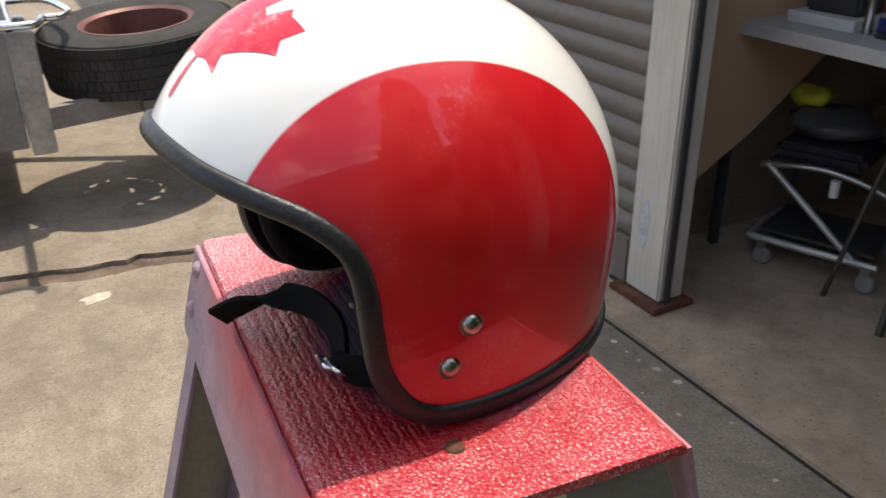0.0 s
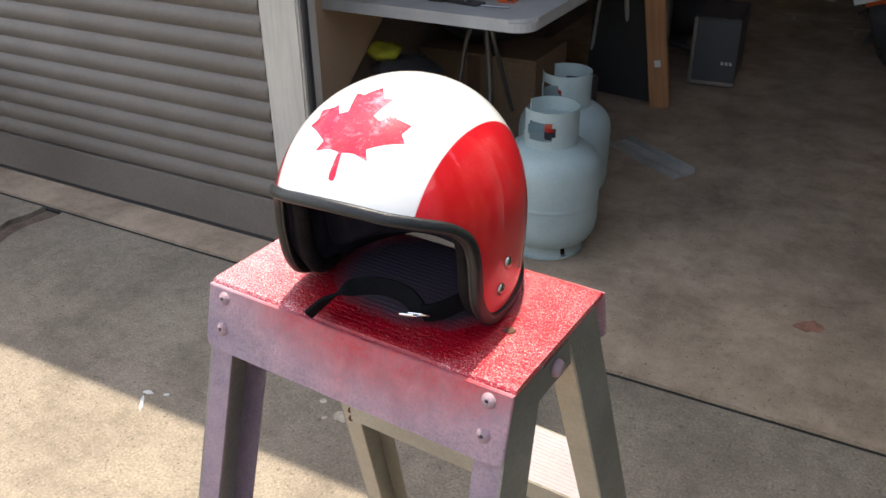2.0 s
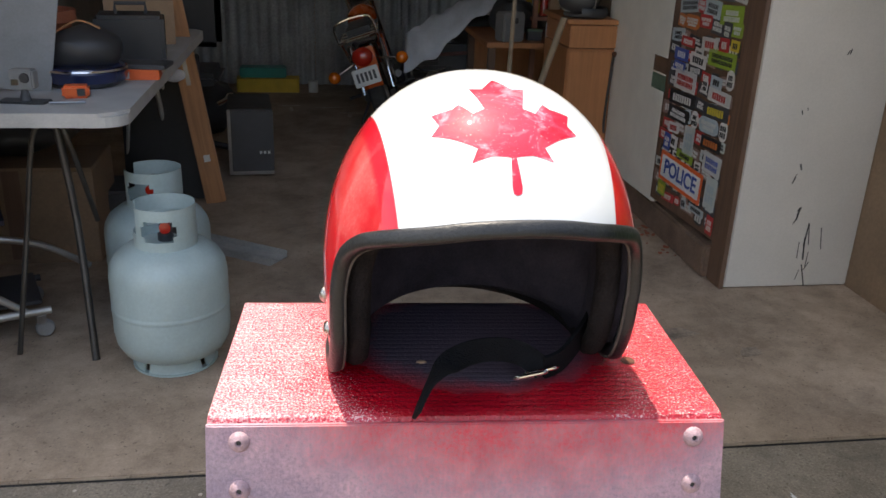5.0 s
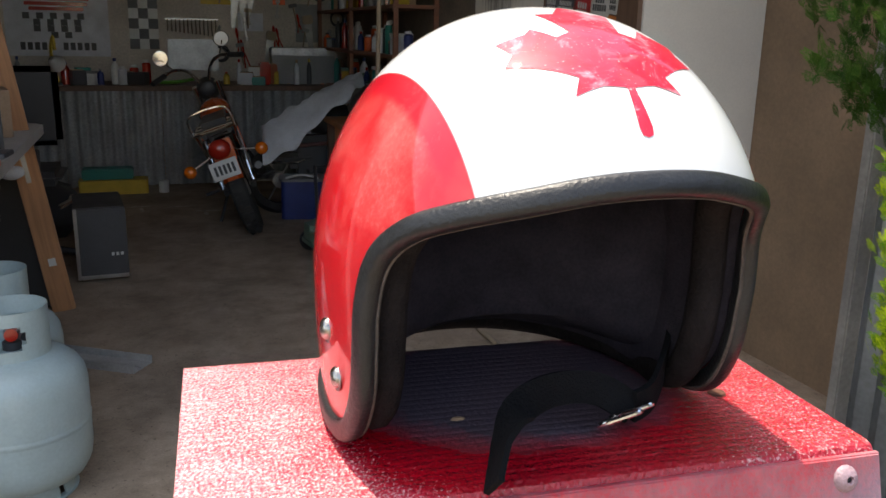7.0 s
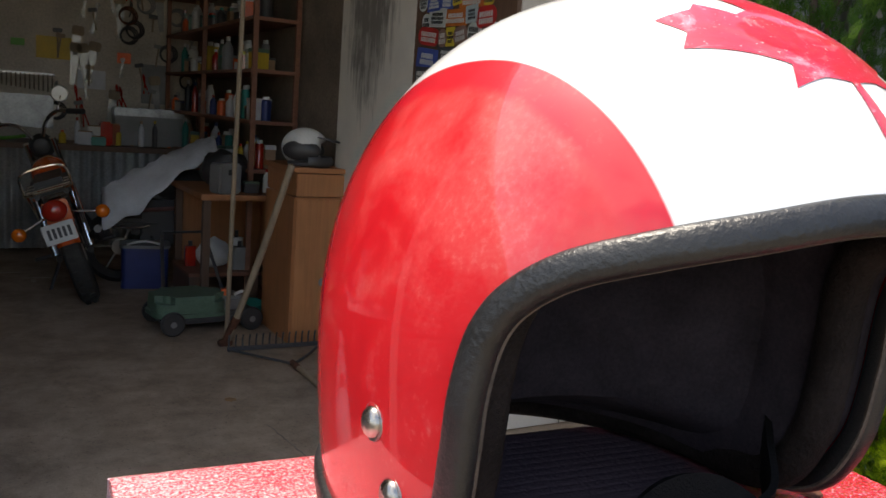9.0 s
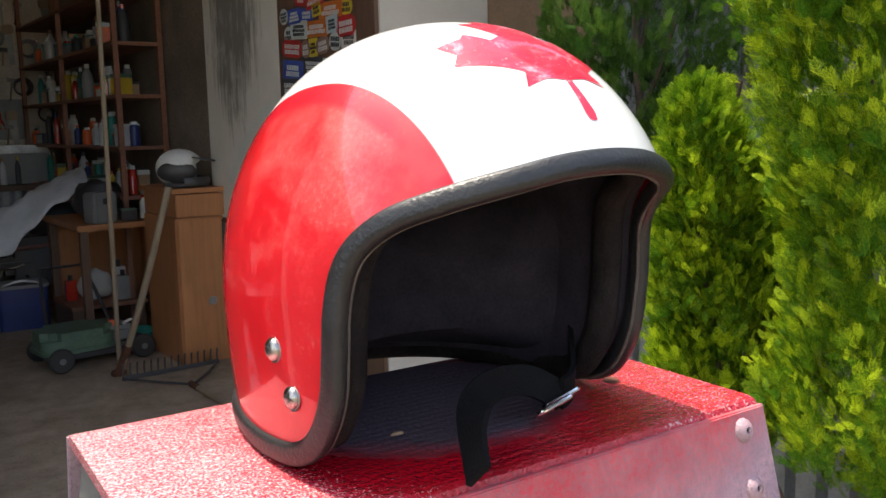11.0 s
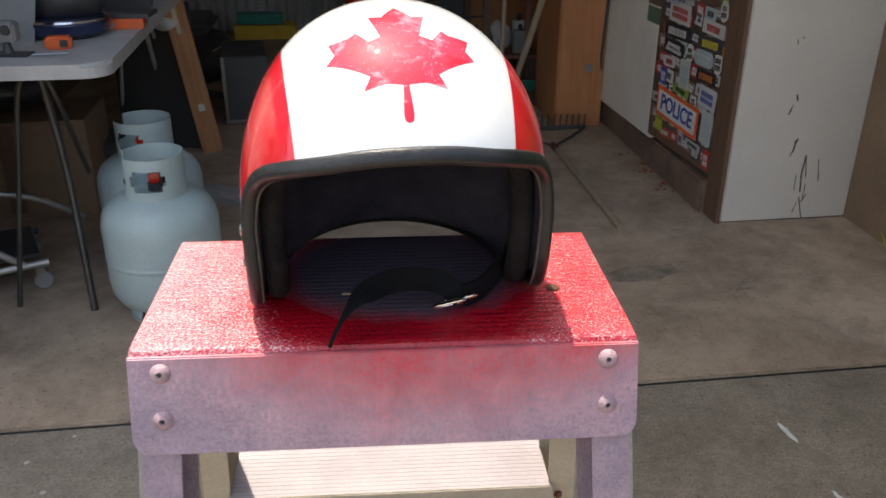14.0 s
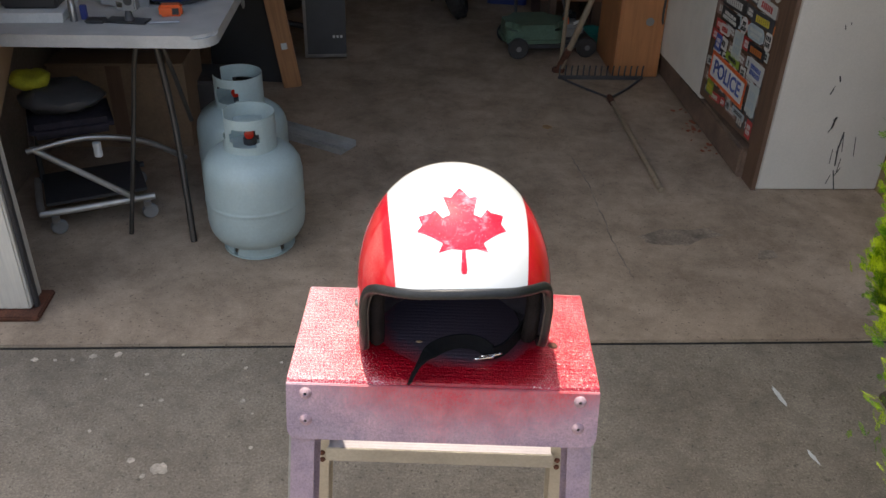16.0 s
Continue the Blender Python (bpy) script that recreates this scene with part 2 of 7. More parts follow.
def sprayed_top():
    """Thick, pebbly, glossy red paint with pale dry overspray and painted glare in patches and towards the edges."""
    m, nt, b = nodes_of("sprayed_top")
    tex = nt.nodes.new("ShaderNodeTexCoord").outputs["Object"]
    cloud, grit = noise_tex(nt, 34, 5, 0.7, tex), noise_tex(nt, 430, 3, 0.7, tex)
    pebble = nt.nodes.new("ShaderNodeTexVoronoi")
    pebble.inputs["Scale"].default_value = 380
    nt.links.new(tex, pebble.inputs["Vector"])
    sep = nt.nodes.new("ShaderNodeSeparateXYZ")
    nt.links.new(tex, sep.inputs[0])
    # Paler towards the ends and the left: dry overspray plus painted glare.
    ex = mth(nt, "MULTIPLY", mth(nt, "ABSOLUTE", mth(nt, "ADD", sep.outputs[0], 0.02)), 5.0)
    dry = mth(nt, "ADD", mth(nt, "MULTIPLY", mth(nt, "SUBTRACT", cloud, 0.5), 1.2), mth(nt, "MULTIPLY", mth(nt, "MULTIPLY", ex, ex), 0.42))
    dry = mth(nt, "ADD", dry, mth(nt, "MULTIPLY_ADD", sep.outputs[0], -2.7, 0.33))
    # The brow's shadow painted in: deeper red, without the pale specks.
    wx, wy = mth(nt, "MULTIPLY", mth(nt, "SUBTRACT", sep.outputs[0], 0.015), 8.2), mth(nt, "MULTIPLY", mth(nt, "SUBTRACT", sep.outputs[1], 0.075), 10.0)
    brow_shade = ramp(nt, mth(nt, "ADD", mth(nt, "MULTIPLY", wx, wx), mth(nt, "MULTIPLY", wy, wy)), [(0.5, (1.3, 1.3, 1.3)), (1.25, (0, 0, 0))])
    dry = mth(nt, "SUBTRACT", dry, brow_shade)
    # Pale specks stand in for sun glints on the pebbled paint.
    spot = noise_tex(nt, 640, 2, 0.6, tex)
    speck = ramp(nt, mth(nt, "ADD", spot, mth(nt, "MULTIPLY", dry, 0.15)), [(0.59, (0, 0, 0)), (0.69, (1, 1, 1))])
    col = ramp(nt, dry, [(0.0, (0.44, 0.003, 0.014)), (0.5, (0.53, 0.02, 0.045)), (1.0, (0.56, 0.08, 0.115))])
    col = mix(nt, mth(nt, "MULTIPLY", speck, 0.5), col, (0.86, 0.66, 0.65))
    col = mix(nt, 0.7, col, ramp(nt, grit, [(0.32, (0.45,) * 3), (0.5, (1.0,) * 3)]), "MULTIPLY")
    # Purple-grey disc below the helmet, with less relief and gloss.
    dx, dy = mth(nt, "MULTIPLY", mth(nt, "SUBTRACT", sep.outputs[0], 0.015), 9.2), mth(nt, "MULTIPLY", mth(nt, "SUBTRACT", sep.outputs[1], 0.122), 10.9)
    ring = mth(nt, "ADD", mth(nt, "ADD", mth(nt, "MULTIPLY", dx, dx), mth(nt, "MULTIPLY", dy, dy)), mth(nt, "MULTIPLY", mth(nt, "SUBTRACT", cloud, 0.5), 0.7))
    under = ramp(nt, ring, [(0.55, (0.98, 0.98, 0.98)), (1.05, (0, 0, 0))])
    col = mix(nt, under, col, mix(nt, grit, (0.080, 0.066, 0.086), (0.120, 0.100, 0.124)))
    nt.links.new(col, b.inputs["Base Color"])
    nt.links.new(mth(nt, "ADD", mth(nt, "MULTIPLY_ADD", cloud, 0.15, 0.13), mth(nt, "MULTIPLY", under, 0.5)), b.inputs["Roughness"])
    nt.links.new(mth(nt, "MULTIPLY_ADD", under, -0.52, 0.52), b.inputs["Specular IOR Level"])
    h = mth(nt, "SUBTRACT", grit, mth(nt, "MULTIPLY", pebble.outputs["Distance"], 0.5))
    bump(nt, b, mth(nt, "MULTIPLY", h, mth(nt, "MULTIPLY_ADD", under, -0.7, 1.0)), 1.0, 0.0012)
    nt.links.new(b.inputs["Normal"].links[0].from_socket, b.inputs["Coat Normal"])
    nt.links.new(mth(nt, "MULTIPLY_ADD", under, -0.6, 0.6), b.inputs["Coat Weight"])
    b.inputs["Coat Roughness"].default_value = 0.11
    return m


def foliage(name, base, tip):
    m, nt, b = nodes_of(name)
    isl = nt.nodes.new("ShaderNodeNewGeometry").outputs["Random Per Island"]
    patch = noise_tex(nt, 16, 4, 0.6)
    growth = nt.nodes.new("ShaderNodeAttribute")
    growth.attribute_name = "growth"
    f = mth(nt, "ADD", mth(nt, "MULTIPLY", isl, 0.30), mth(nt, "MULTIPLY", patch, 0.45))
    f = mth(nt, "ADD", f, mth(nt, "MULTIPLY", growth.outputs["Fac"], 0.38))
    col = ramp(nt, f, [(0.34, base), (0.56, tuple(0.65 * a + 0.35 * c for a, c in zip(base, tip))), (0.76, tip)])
    nt.links.new(col, b.inputs["Base Color"])
    b.inputs["Roughness"].default_value = 0.6
    b.inputs["Specular IOR Level"].default_value = 0.2
    tr = nt.nodes.new("ShaderNodeBsdfTranslucent")
    nt.links.new(col, tr.inputs["Color"])
    mx = nt.nodes.new("ShaderNodeMixShader")
    mx.inputs[0].default_value = 0.42
    nt.links.new(b.outputs[0], mx.inputs[1])
    nt.links.new(tr.outputs[0], mx.inputs[2])
    nt.links.new(mx.outputs[0], nt.nodes["Material Output"].inputs["Surface"])
    return m


def grimy_door():
    """White paint with a broad grey patch of grime, rubbed in long upright strokes."""
    m, nt, b = nodes_of("grimy_white_door")
    tex = nt.nodes.new("ShaderNodeTexCoord").outputs["Object"]
    sep = nt.nodes.new("ShaderNodeSeparateXYZ")
    nt.links.new(tex, sep.inputs[0])
    mp = nt.nodes.new("ShaderNodeMapping")
    mp.inputs["Scale"].default_value = (6, 30, 3.2)
    nt.links.new(tex, mp.inputs["Vector"])
    strokes, cloud = noise_tex(nt, 1.0, 6, 0.65, mp.outputs[0], 0.6), noise_tex(nt, 7, 5, 0.65, tex)
    dy, dz = mth(nt, "MULTIPLY", mth(nt, "SUBTRACT", sep.outputs[1], 0.44), 3.8), mth(nt, "MULTIPLY", mth(nt, "SUBTRACT", sep.outputs[2], 1.52), 1.7)
    far = mth(nt, "ADD", mth(nt, "MULTIPLY", dy, dy), mth(nt, "MULTIPLY", dz, dz))
    g = mth(nt, "SUBTRACT", mth(nt, "ADD", mth(nt, "MULTIPLY", strokes, 1.3), mth(nt, "MULTIPLY", cloud, 0.6)), mth(nt, "MULTIPLY", far, 0.45))
    col = mix(nt, ramp(nt, g, [(0.50, (0, 0, 0)), (0.86, (0.88, 0.88, 0.88))]), ramp(nt, cloud, [(0.3, (0.66, 0.62, 0.56)), (0.7, (0.74, 0.70, 0.63))]), (0.15, 0.135, 0.125))
    nt.links.new(col, b.inputs["Base Color"])
    b.inputs["Roughness"].default_value = 0.65
    bump(nt, b, cloud, 0.08)
    return m


M = {
    "door": grimy_door(),
    "drive": concrete("drive_concrete", (0.268, 0.225, 0.175), 0.6, 0.3, 0.55),
    "floor": concrete("garage_concrete", (0.40, 0.305, 0.225), 0.85, 0.15, 0.25),
    "dirt": surf("crack_dirt", (0.14, 0.10, 0.075), 0.95, 0, 0.5, 14, 120, 0.8),
    "oil": surf("oil_stain", (0.262, 0.205, 0.155), 0.7, 0, 0.5, 14, 120, 0.1),
    "rustspot": surf("rust_spot", (0.34, 0.20, 0.09), 0.85, 0, 0.4, 20, 140, 0.1),
    "floorpale": surf("scuffed_line", (0.52, 0.44, 0.35), 0.85, 0, 0.35, 24, 160, 0.1),
    "bitumen": surf("joint_bitumen", (0.02, 0.018, 0.016), 0.9, 0, 0.4, 20, 200, 0.5),
    "helmet": helmet_paint(), "leaf": leaf_paint(),
    "rubber": surf("black_rubber", (0.012, 0.013, 0.015), 0.36, 0, 0.3, 30, 800, 0.12),
    "trimrubber": surf("creased_black_rubber", (0.016, 0.0165, 0.0175), 0.40, 0, 0.35, 45, 420, 0.28, ((0.045, 0.042, 0.042), 700, 0.68)),
    "piping": surf("scuffed_edge", (0.085, 0.068, 0.058), 0.7, 0, 0.4, 50, 500, 0.4),
    "liner": surf("black_liner", (0.032, 0.028, 0.036), 0.95, 0, 0.3, 40, 500, 0.4),
    "padding": surf("worn_dark_padding", (0.017, 0.014, 0.014), 0.9, 0, 0.4, 60, 460, 0.8, ((0.07, 0.06, 0.055), 900, 0.66)),
    "strap": surf("black_webbing", (0.007, 0.007, 0.008), 0.85, 0, 0.3, 60, 700, 0.5),
    "stud": surf("worn_stud", (0.42, 0.40, 0.37), 0.28, 1.0, 0.2, 60, 300, 0.05),
    "chrome": surf("chrome", (0.85, 0.85, 0.85), 0.12, 1.0, 0.05, 20, 200, 0.02),
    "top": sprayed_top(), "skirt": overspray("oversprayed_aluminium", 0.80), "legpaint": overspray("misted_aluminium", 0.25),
    "rivet": surf("misted_rivet", (0.40, 0.27, 0.30), 0.5, 0.1, 0.25, 60, 600, 0.4),
    "alu": surf("dull_aluminium", (0.50, 0.49, 0.46), 0.45, 0.75, 0.15, 12, 220, 0.1),
    "aluside": surf("dusty_aluminium", (0.30, 0.30, 0.28), 0.5, 0.6, 0.2, 10, 200, 0.1),
    "tread": surf("pale_worn_tread", (0.365, 0.325, 0.338), 0.6, 0.1, 0.12, 16, 240, 0.2),
    "cream": surf("cream_rail", (0.46, 0.41, 0.33), 0.55, 0.2, 0.15, 12, 200, 0.1),
    "roller": surf("taupe_roller", (0.19, 0.162, 0.138), 0.55, 0.1, 0.18, 3, 80, 0.08, ((0.12, 0.10, 0.085), 9, 0.66)),
    "whitewood": wood("weathered_white_post", (0.58, 0.54, 0.47), "Z", 24, 0.7, 0.18),
    "bluesmear": surf("blue_smear", (0.50, 0.52, 0.55), 0.7, 0, 0.25, 40, 200, 0.1),
    "rust": surf("rust", (0.12, 0.045, 0.025), 0.9, 0.1, 0.5, 20, 160, 0.6),
    "black": plain("black_plastic", (0.04, 0.039, 0.041), 0.45),
    "darkgrey": plain("dark_grey_plastic", (0.06, 0.06, 0.065), 0.5),
    "grey": plain("grey_plastic", (0.22, 0.22, 0.22), 0.5),
    "legsteel": surf("dull_tube_steel", (0.085, 0.08, 0.075), 0.45, 0.7, 0.2, 12, 200, 0.05),
    "steel": surf("tube_steel", (0.35, 0.34, 0.33), 0.35, 0.9, 0.15, 12, 200, 0.05),
    "galv": surf("galvanised_steel", (0.40, 0.41, 0.42), 0.45, 0.8, 0.3, 9, 60, 0.1, ((0.2, 0.15, 0.11), 6, 0.68)),
    "paintsteel": surf("grey_painted_steel", (0.25, 0.235, 0.22), 0.55, 0.1, 0.25, 5, 70, 0.15, ((0.13, 0.07, 0.05), 8, 0.68)),
    "lpg": surf("pale_blue_grey_enamel", (0.40, 0.495, 0.49), 0.38, 0.0, 0.10, 6, 120, 0.04, ((0.30, 0.30, 0.27), 11, 0.70), 0.2),
    "plastictable": surf("grey_white_table", (0.45, 0.44, 0.42), 0.6, 0, 0.15, 8, 260, 0.25),
    "whitewall": surf("scuffed_white_paint", (0.56, 0.525, 0.47), 0.6, 0, 0.08, 2.5, 150, 0.08, ((0.22, 0.20, 0.18), 5.5, 0.72)),
    "brownwall": surf("brown_board", (0.225, 0.15, 0.095), 0.7, 0, 0.2, 4, 80, 0.15),
    "browntrim": wood("dark_brown_frame", (0.14, 0.08, 0.052), "Z", 20, 0.6),
    "plinth": surf("red_brown_plinth", (0.17, 0.11, 0.08), 0.85, 0, 0.35, 7, 120, 0.4, ((0.2, 0.15, 0.11), 6, 0.62)),
    "dimwall": surf("dim_wall", (0.56, 0.50, 0.43), 0.85, 0, 0.3, 1.5, 60, 0.15),
    "hardboard": surf("tan_hardboard", (0.50, 0.33, 0.21), 0.8, 0, 0.08, 3, 120, 0.05),
    "zinc": surf("zinc_and_lit_legs", (0.46, 0.45, 0.42), 0.55, 0.2, 0.2, 9, 120, 0.1),
    "redboard": wood("red_brown_shelf", (0.27, 0.12, 0.075), "Y", 20, 0.65),
    # Darker than the back wall: shade is mixed into this colour.
    "darkboard": surf("shade_toned_board", (0.23, 0.185, 0.145), 0.85, 0, 0.35, 3, 80, 0.15),
    "darkceil": surf("roof_lining", (0.74, 0.71, 0.65), 0.9, 0, 0.3, 1.5, 60, 0.1),
    "corr": surf("weathered_corrugated_iron", (0.21, 0.225, 0.24), 0.45, 0.6, 0.25, 3, 60, 0.05, ((0.09, 0.085, 0.08), 7, 0.62)),
    "corrdark": surf("dull_corrugated_iron", (0.36, 0.365, 0.365), 0.55, 0.5, 0.3, 3, 60, 0.05),
    "orangewood": wood("orange_pine", (0.46, 0.195, 0.08), "Z", 14, 0.55, 0.22),
    "pine": wood("rough_brown_pine", (0.44, 0.21, 0.095), "Z", 16, 0.65),
    "handle": wood("grey_wood_handle", (0.30, 0.23, 0.16), "Z", 30, 0.75),
    "orange": plain("orange_plastic", (0.80, 0.13, 0.03), 0.4),
    "yellow": plain("yellow_plastic", (0.62, 0.42, 0.04), 0.5),
    "lime": surf("lime_yellow_cloth", (0.40, 0.40, 0.03), 0.8, 0, 0.3, 12, 200, 0.3),
    "green": surf("dull_green_paint", (0.10, 0.17, 0.12), 0.5, 0, 0.25, 9, 90, 0.1),
    "teal": plain("teal_plastic", (0.02, 0.22, 0.18), 0.45),
    "blue": plain("blue_plastic", (0.02, 0.035, 0.16), 0.4),
    "navy": plain("navy_gloss", (0.012, 0.02, 0.07), 0.2, 0, 0.6),
    "white": plain("white_plastic", (0.65, 0.65, 0.63), 0.5),
    "cloth": surf("pale_grey_sheet", (0.66, 0.67, 0.71), 0.9, 0, 0.15, 8, 160, 0.3),
    "card": surf("brown_cardboard", (0.38, 0.245, 0.15), 0.85, 0, 0.15, 8, 120, 0.1),
    "bikeorange": plain("orange_bike_paint", (0.62, 0.10, 0.02), 0.25, 0, 0.8),
    "redlens": plain("red_lens", (0.45, 0.02, 0.01), 0.15, 0, 0.8),
    "amber": plain("amber_lens", (0.75, 0.16, 0.01), 0.15, 0, 0.8),
    "terracotta": surf("terracotta", (0.33, 0.10, 0.05), 0.8, 0, 0.2, 9, 140, 0.2),
    "fadedred": surf("faded_floor_paint", (0.32, 0.15, 0.105), 0.9, 0, 0.35, 18, 120, 0.2),
    "tyre": surf("tyre_rubber", (0.045, 0.043, 0.041), 0.8, 0, 0.35, 12, 260, 0.4),
    "redrim": surf("faded_red_wheel", (0.17, 0.075, 0.065), 0.5, 0.3, 0.3, 9, 100, 0.1),
    "beige": surf("beige_boards", (0.50, 0.42, 0.27), 0.8, 0, 0.15, 2.5, 60, 0.1),
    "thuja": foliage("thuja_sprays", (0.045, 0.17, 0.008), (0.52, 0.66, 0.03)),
    # Darker copy of the thuja greens, the eave's shade painted into it.
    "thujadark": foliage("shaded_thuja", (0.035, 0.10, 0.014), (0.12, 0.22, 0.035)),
    "bark": surf("bark", (0.10, 0.07, 0.05), 0.9, 0, 0.4, 25, 160, 0.6),
    "soil": surf("soil", (0.10, 0.075, 0.05), 0.95, 0, 0.4, 9, 120, 0.8),
    "greenleaf": plain("fresh_green", (0.10, 0.35, 0.03), 0.5),
}

# soft, dull surfaces reflect little
for key, level in (("liner", 0.12), ("padding", 0.12), ("strap", 0.12), ("rubber", 0.22), ("tyre", 0.25), ("drive", 0.25), ("floor", 0.25)):
    M[key].node_tree.nodes["Principled BSDF"].inputs["Specular IOR Level"].default_value = level


# ---- mesh helpers ----
def part(name, bm, material, parent=None, label="", smooth=False, m=None):
    me = bpy.data.meshes.new(name)
    bm.normal_update()
    bm.to_mesh(me)
    bm.free()
    me.materials.append(material)
    if smooth:
        me.polygons.foreach_set("use_smooth", [True] * len(me.polygons))
        me.set_sharp_from_angle(angle=radians(38))
    ob = new(name, me)
    if m is not None:
        ob.matrix_basis = m
    ob.parent = parent
    if label:
        tagged(ob, label)
    return ob


def thing(name, label, category, m=None, group="", kind=""):
    ob = new(name)
    ob.empty_display_size = 0.05
    if m is not None:
        ob.matrix_basis = m
    return tagged(ob, label, category, group, kind)


def box(lo, hi, bevel=0.0, m=None, bm=None):
    bm2 = bmesh.new()
    bmesh.ops.create_cube(bm2, size=1)
    lo, hi = Vector(lo), Vector(hi)
    bmesh.ops.transform(bm2, matrix=Matrix.Translation((lo + hi) / 2) @ Matrix.Diagonal((*(hi - lo), 1)), verts=bm2.verts)
    if bevel:
        bmesh.ops.bevel(bm2, geom=bm2.edges[:], offset=bevel, segments=2, affect="EDGES")
    if m is not None:
        bmesh.ops.transform(bm2, matrix=m, verts=bm2.verts)
    return join(bm, bm2)


def join(bm, extra):
    if bm is None:
        return extra
    me = bpy.data.meshes.new("tmp")
    extra.to_mesh(me)
    extra.free()
    bm.from_mesh(me)
    bpy.data.meshes.remove(me)
    return bm


def sweep(bm, pts, profile, closed=False, ups=None):
    """Sweeps a closed 2D profile along points; ups gives the profile's second axis at each point."""
    pts = [Vector(p) for p in pts]
    n, rings, up = len(pts), [], None
    for i, p in enumerate(pts):
        a = pts[(i - 1) % n] if closed or i else pts[0]
        b = pts[(i + 1) % n] if closed or i < n - 1 else pts[-1]
        t = (b - a).normalized()
        if ups is not None:
            up = Vector(ups[i])
        elif up is None:
            up = Vector((0, 0, 1)) if abs(t.z) < 0.9 else Vector((1, 0, 0))
        side = t.cross(up).normalized()
        up = side.cross(t).normalized()
        ring = profile(i / max(1, n - 1)) if callable(profile) else profile
        rings.append([bm.verts.new(p + side * u + up * v) for u, v in ring])
    k = len(rings[0])
    for i in range(n if closed else n - 1):
        r0, r1 = rings[i], rings[(i + 1) % n]
        for j in range(k):
            bm.faces.new((r0[j], r0[(j + 1) % k], r1[(j + 1) % k], r1[j]))
    if not closed:
        bm.faces.new(list(reversed(rings[0])))
        bm.faces.new(rings[-1])
    return bm


def circle(r, seg=10, ry=None):
    return [(r * math.cos(2 * math.pi * i / seg), (ry or r) * math.sin(2 * math.pi * i / seg)) for i in range(seg)]


def curve(pts, steps=6, closed=False):
    """A smooth line through the points."""
    pts = [Vector(p) for p in pts]
    n, out = len(pts), []
    for i in range(n if closed else n - 1):
        p = [pts[(i + j) % n] if closed else pts[min(max(i + j, 0), n - 1)] for j in (-1, 0, 1, 2)]
        for s in range(steps):
            u = s / steps
            out.append(0.5 * (2 * p[1] + (p[2] - p[0]) * u + (2 * p[0] - 5 * p[1] + 4 * p[2] - p[3]) * u * u + (3 * p[1] - p[0] - 3 * p[2] + p[3]) * u ** 3))
    if not closed:
        out.append(pts[-1])
    return out


def tube(pts, r, seg=10, smooth=0, bm=None, closed=False):
    bm = bm or bmesh.new()
    return sweep(bm, curve(pts, smooth, closed) if smooth else pts, circle(r, seg), closed)


def lathe(profile, seg=32, m=None, bm=None, arc=1.0):
    bm2 = bmesh.new()
    cols = seg if arc == 1 else seg + 1
    rings = [[bm2.verts.new((r * math.cos(2 * math.pi * arc * i / seg), r * math.sin(2 * math.pi * arc * i / seg), z)) for i in range(cols)] for r, z in profile]
    for a, b in zip(rings, rings[1:]):
        for i in range(seg):
            bm2.faces.new((a[i], a[(i + 1) % cols], b[(i + 1) % cols], b[i]))
    bmesh.ops.remove_doubles(bm2, verts=bm2.verts, dist=1e-6)
    if m is not None:
        bmesh.ops.transform(bm2, matrix=m, verts=bm2.verts)
    return join(bm, bm2)


def prism(outline, depth, m=None, bm=None, bevel=0.0):
    """An outline in x, y pushed up by depth."""
    bm2 = bmesh.new()
    lo = [bm2.verts.new((x, y, 0)) for x, y in outline]
    hi = [bm2.verts.new((x, y, depth)) for x, y in outline]
    n = len(lo)
    bm2.faces.new(list(reversed(lo)))
    top = bm2.faces.new(hi)
    for i in range(n):
        bm2.faces.new((lo[i], lo[(i + 1) % n], hi[(i + 1) % n], hi[i]))
    if bevel:
        bmesh.ops.bevel(bm2, geom=list(top.edges), offset=bevel, segments=2, affect="EDGES")
    if m is not None:
        bmesh.ops.transform(bm2, matrix=m, verts=bm2.verts)
    return join(bm, bm2)


def rounded(w, d, r, seg=6):
    """A rounded rectangle centred on the origin."""
    out = []
    for cx, cy, a in ((w / 2 - r, d / 2 - r, 0), (-w / 2 + r, d / 2 - r, 90), (-w / 2 + r, -d / 2 + r, 180), (w / 2 - r, -d / 2 + r, 270)):
        out += [(cx + r * math.cos(radians(a + 90 * i / seg)), cy + r * math.sin(radians(a + 90 * i / seg))) for i in range(seg + 1)]
    return out


def ball(c, r, m=None, bm=None, seg=14):
    bm2 = bmesh.new()
    bmesh.ops.create_uvsphere(bm2, u_segments=seg, v_segments=seg // 2 + 2, radius=1)
    rr = r if isinstance(r, tuple) else (r, r, r)
    bmesh.ops.transform(bm2, matrix=Matrix.Translation(c) @ Matrix.Diagonal((*rr, 1)), verts=bm2.verts)
    if m is not None:
        bmesh.ops.transform(bm2, matrix=m, verts=bm2.verts)
    return join(bm, bm2)


def letters(name, text, size, material, m, parent, label=""):
    cu = bpy.data.curves.new(name, "FONT")
    cu.offset = size * 0.022
    cu.body, cu.size, cu.extrude, cu.align_x, cu.align_y = text, size, 0.0006, "CENTER", "CENTER"
    tmp = bpy.data.objects.new(name, cu)
    scene.collection.objects.link(tmp)
    me = bpy.data.meshes.new_from_object(tmp.evaluated_get(bpy.context.evaluated_depsgraph_get()))
    bpy.data.objects.remove(tmp)
    me.materials.clear()
    me.materials.append(material)
    ob = new(name, me)
    ob.matrix_basis, ob.parent = m, parent
    if label:
        tagged(ob, label)
    return ob


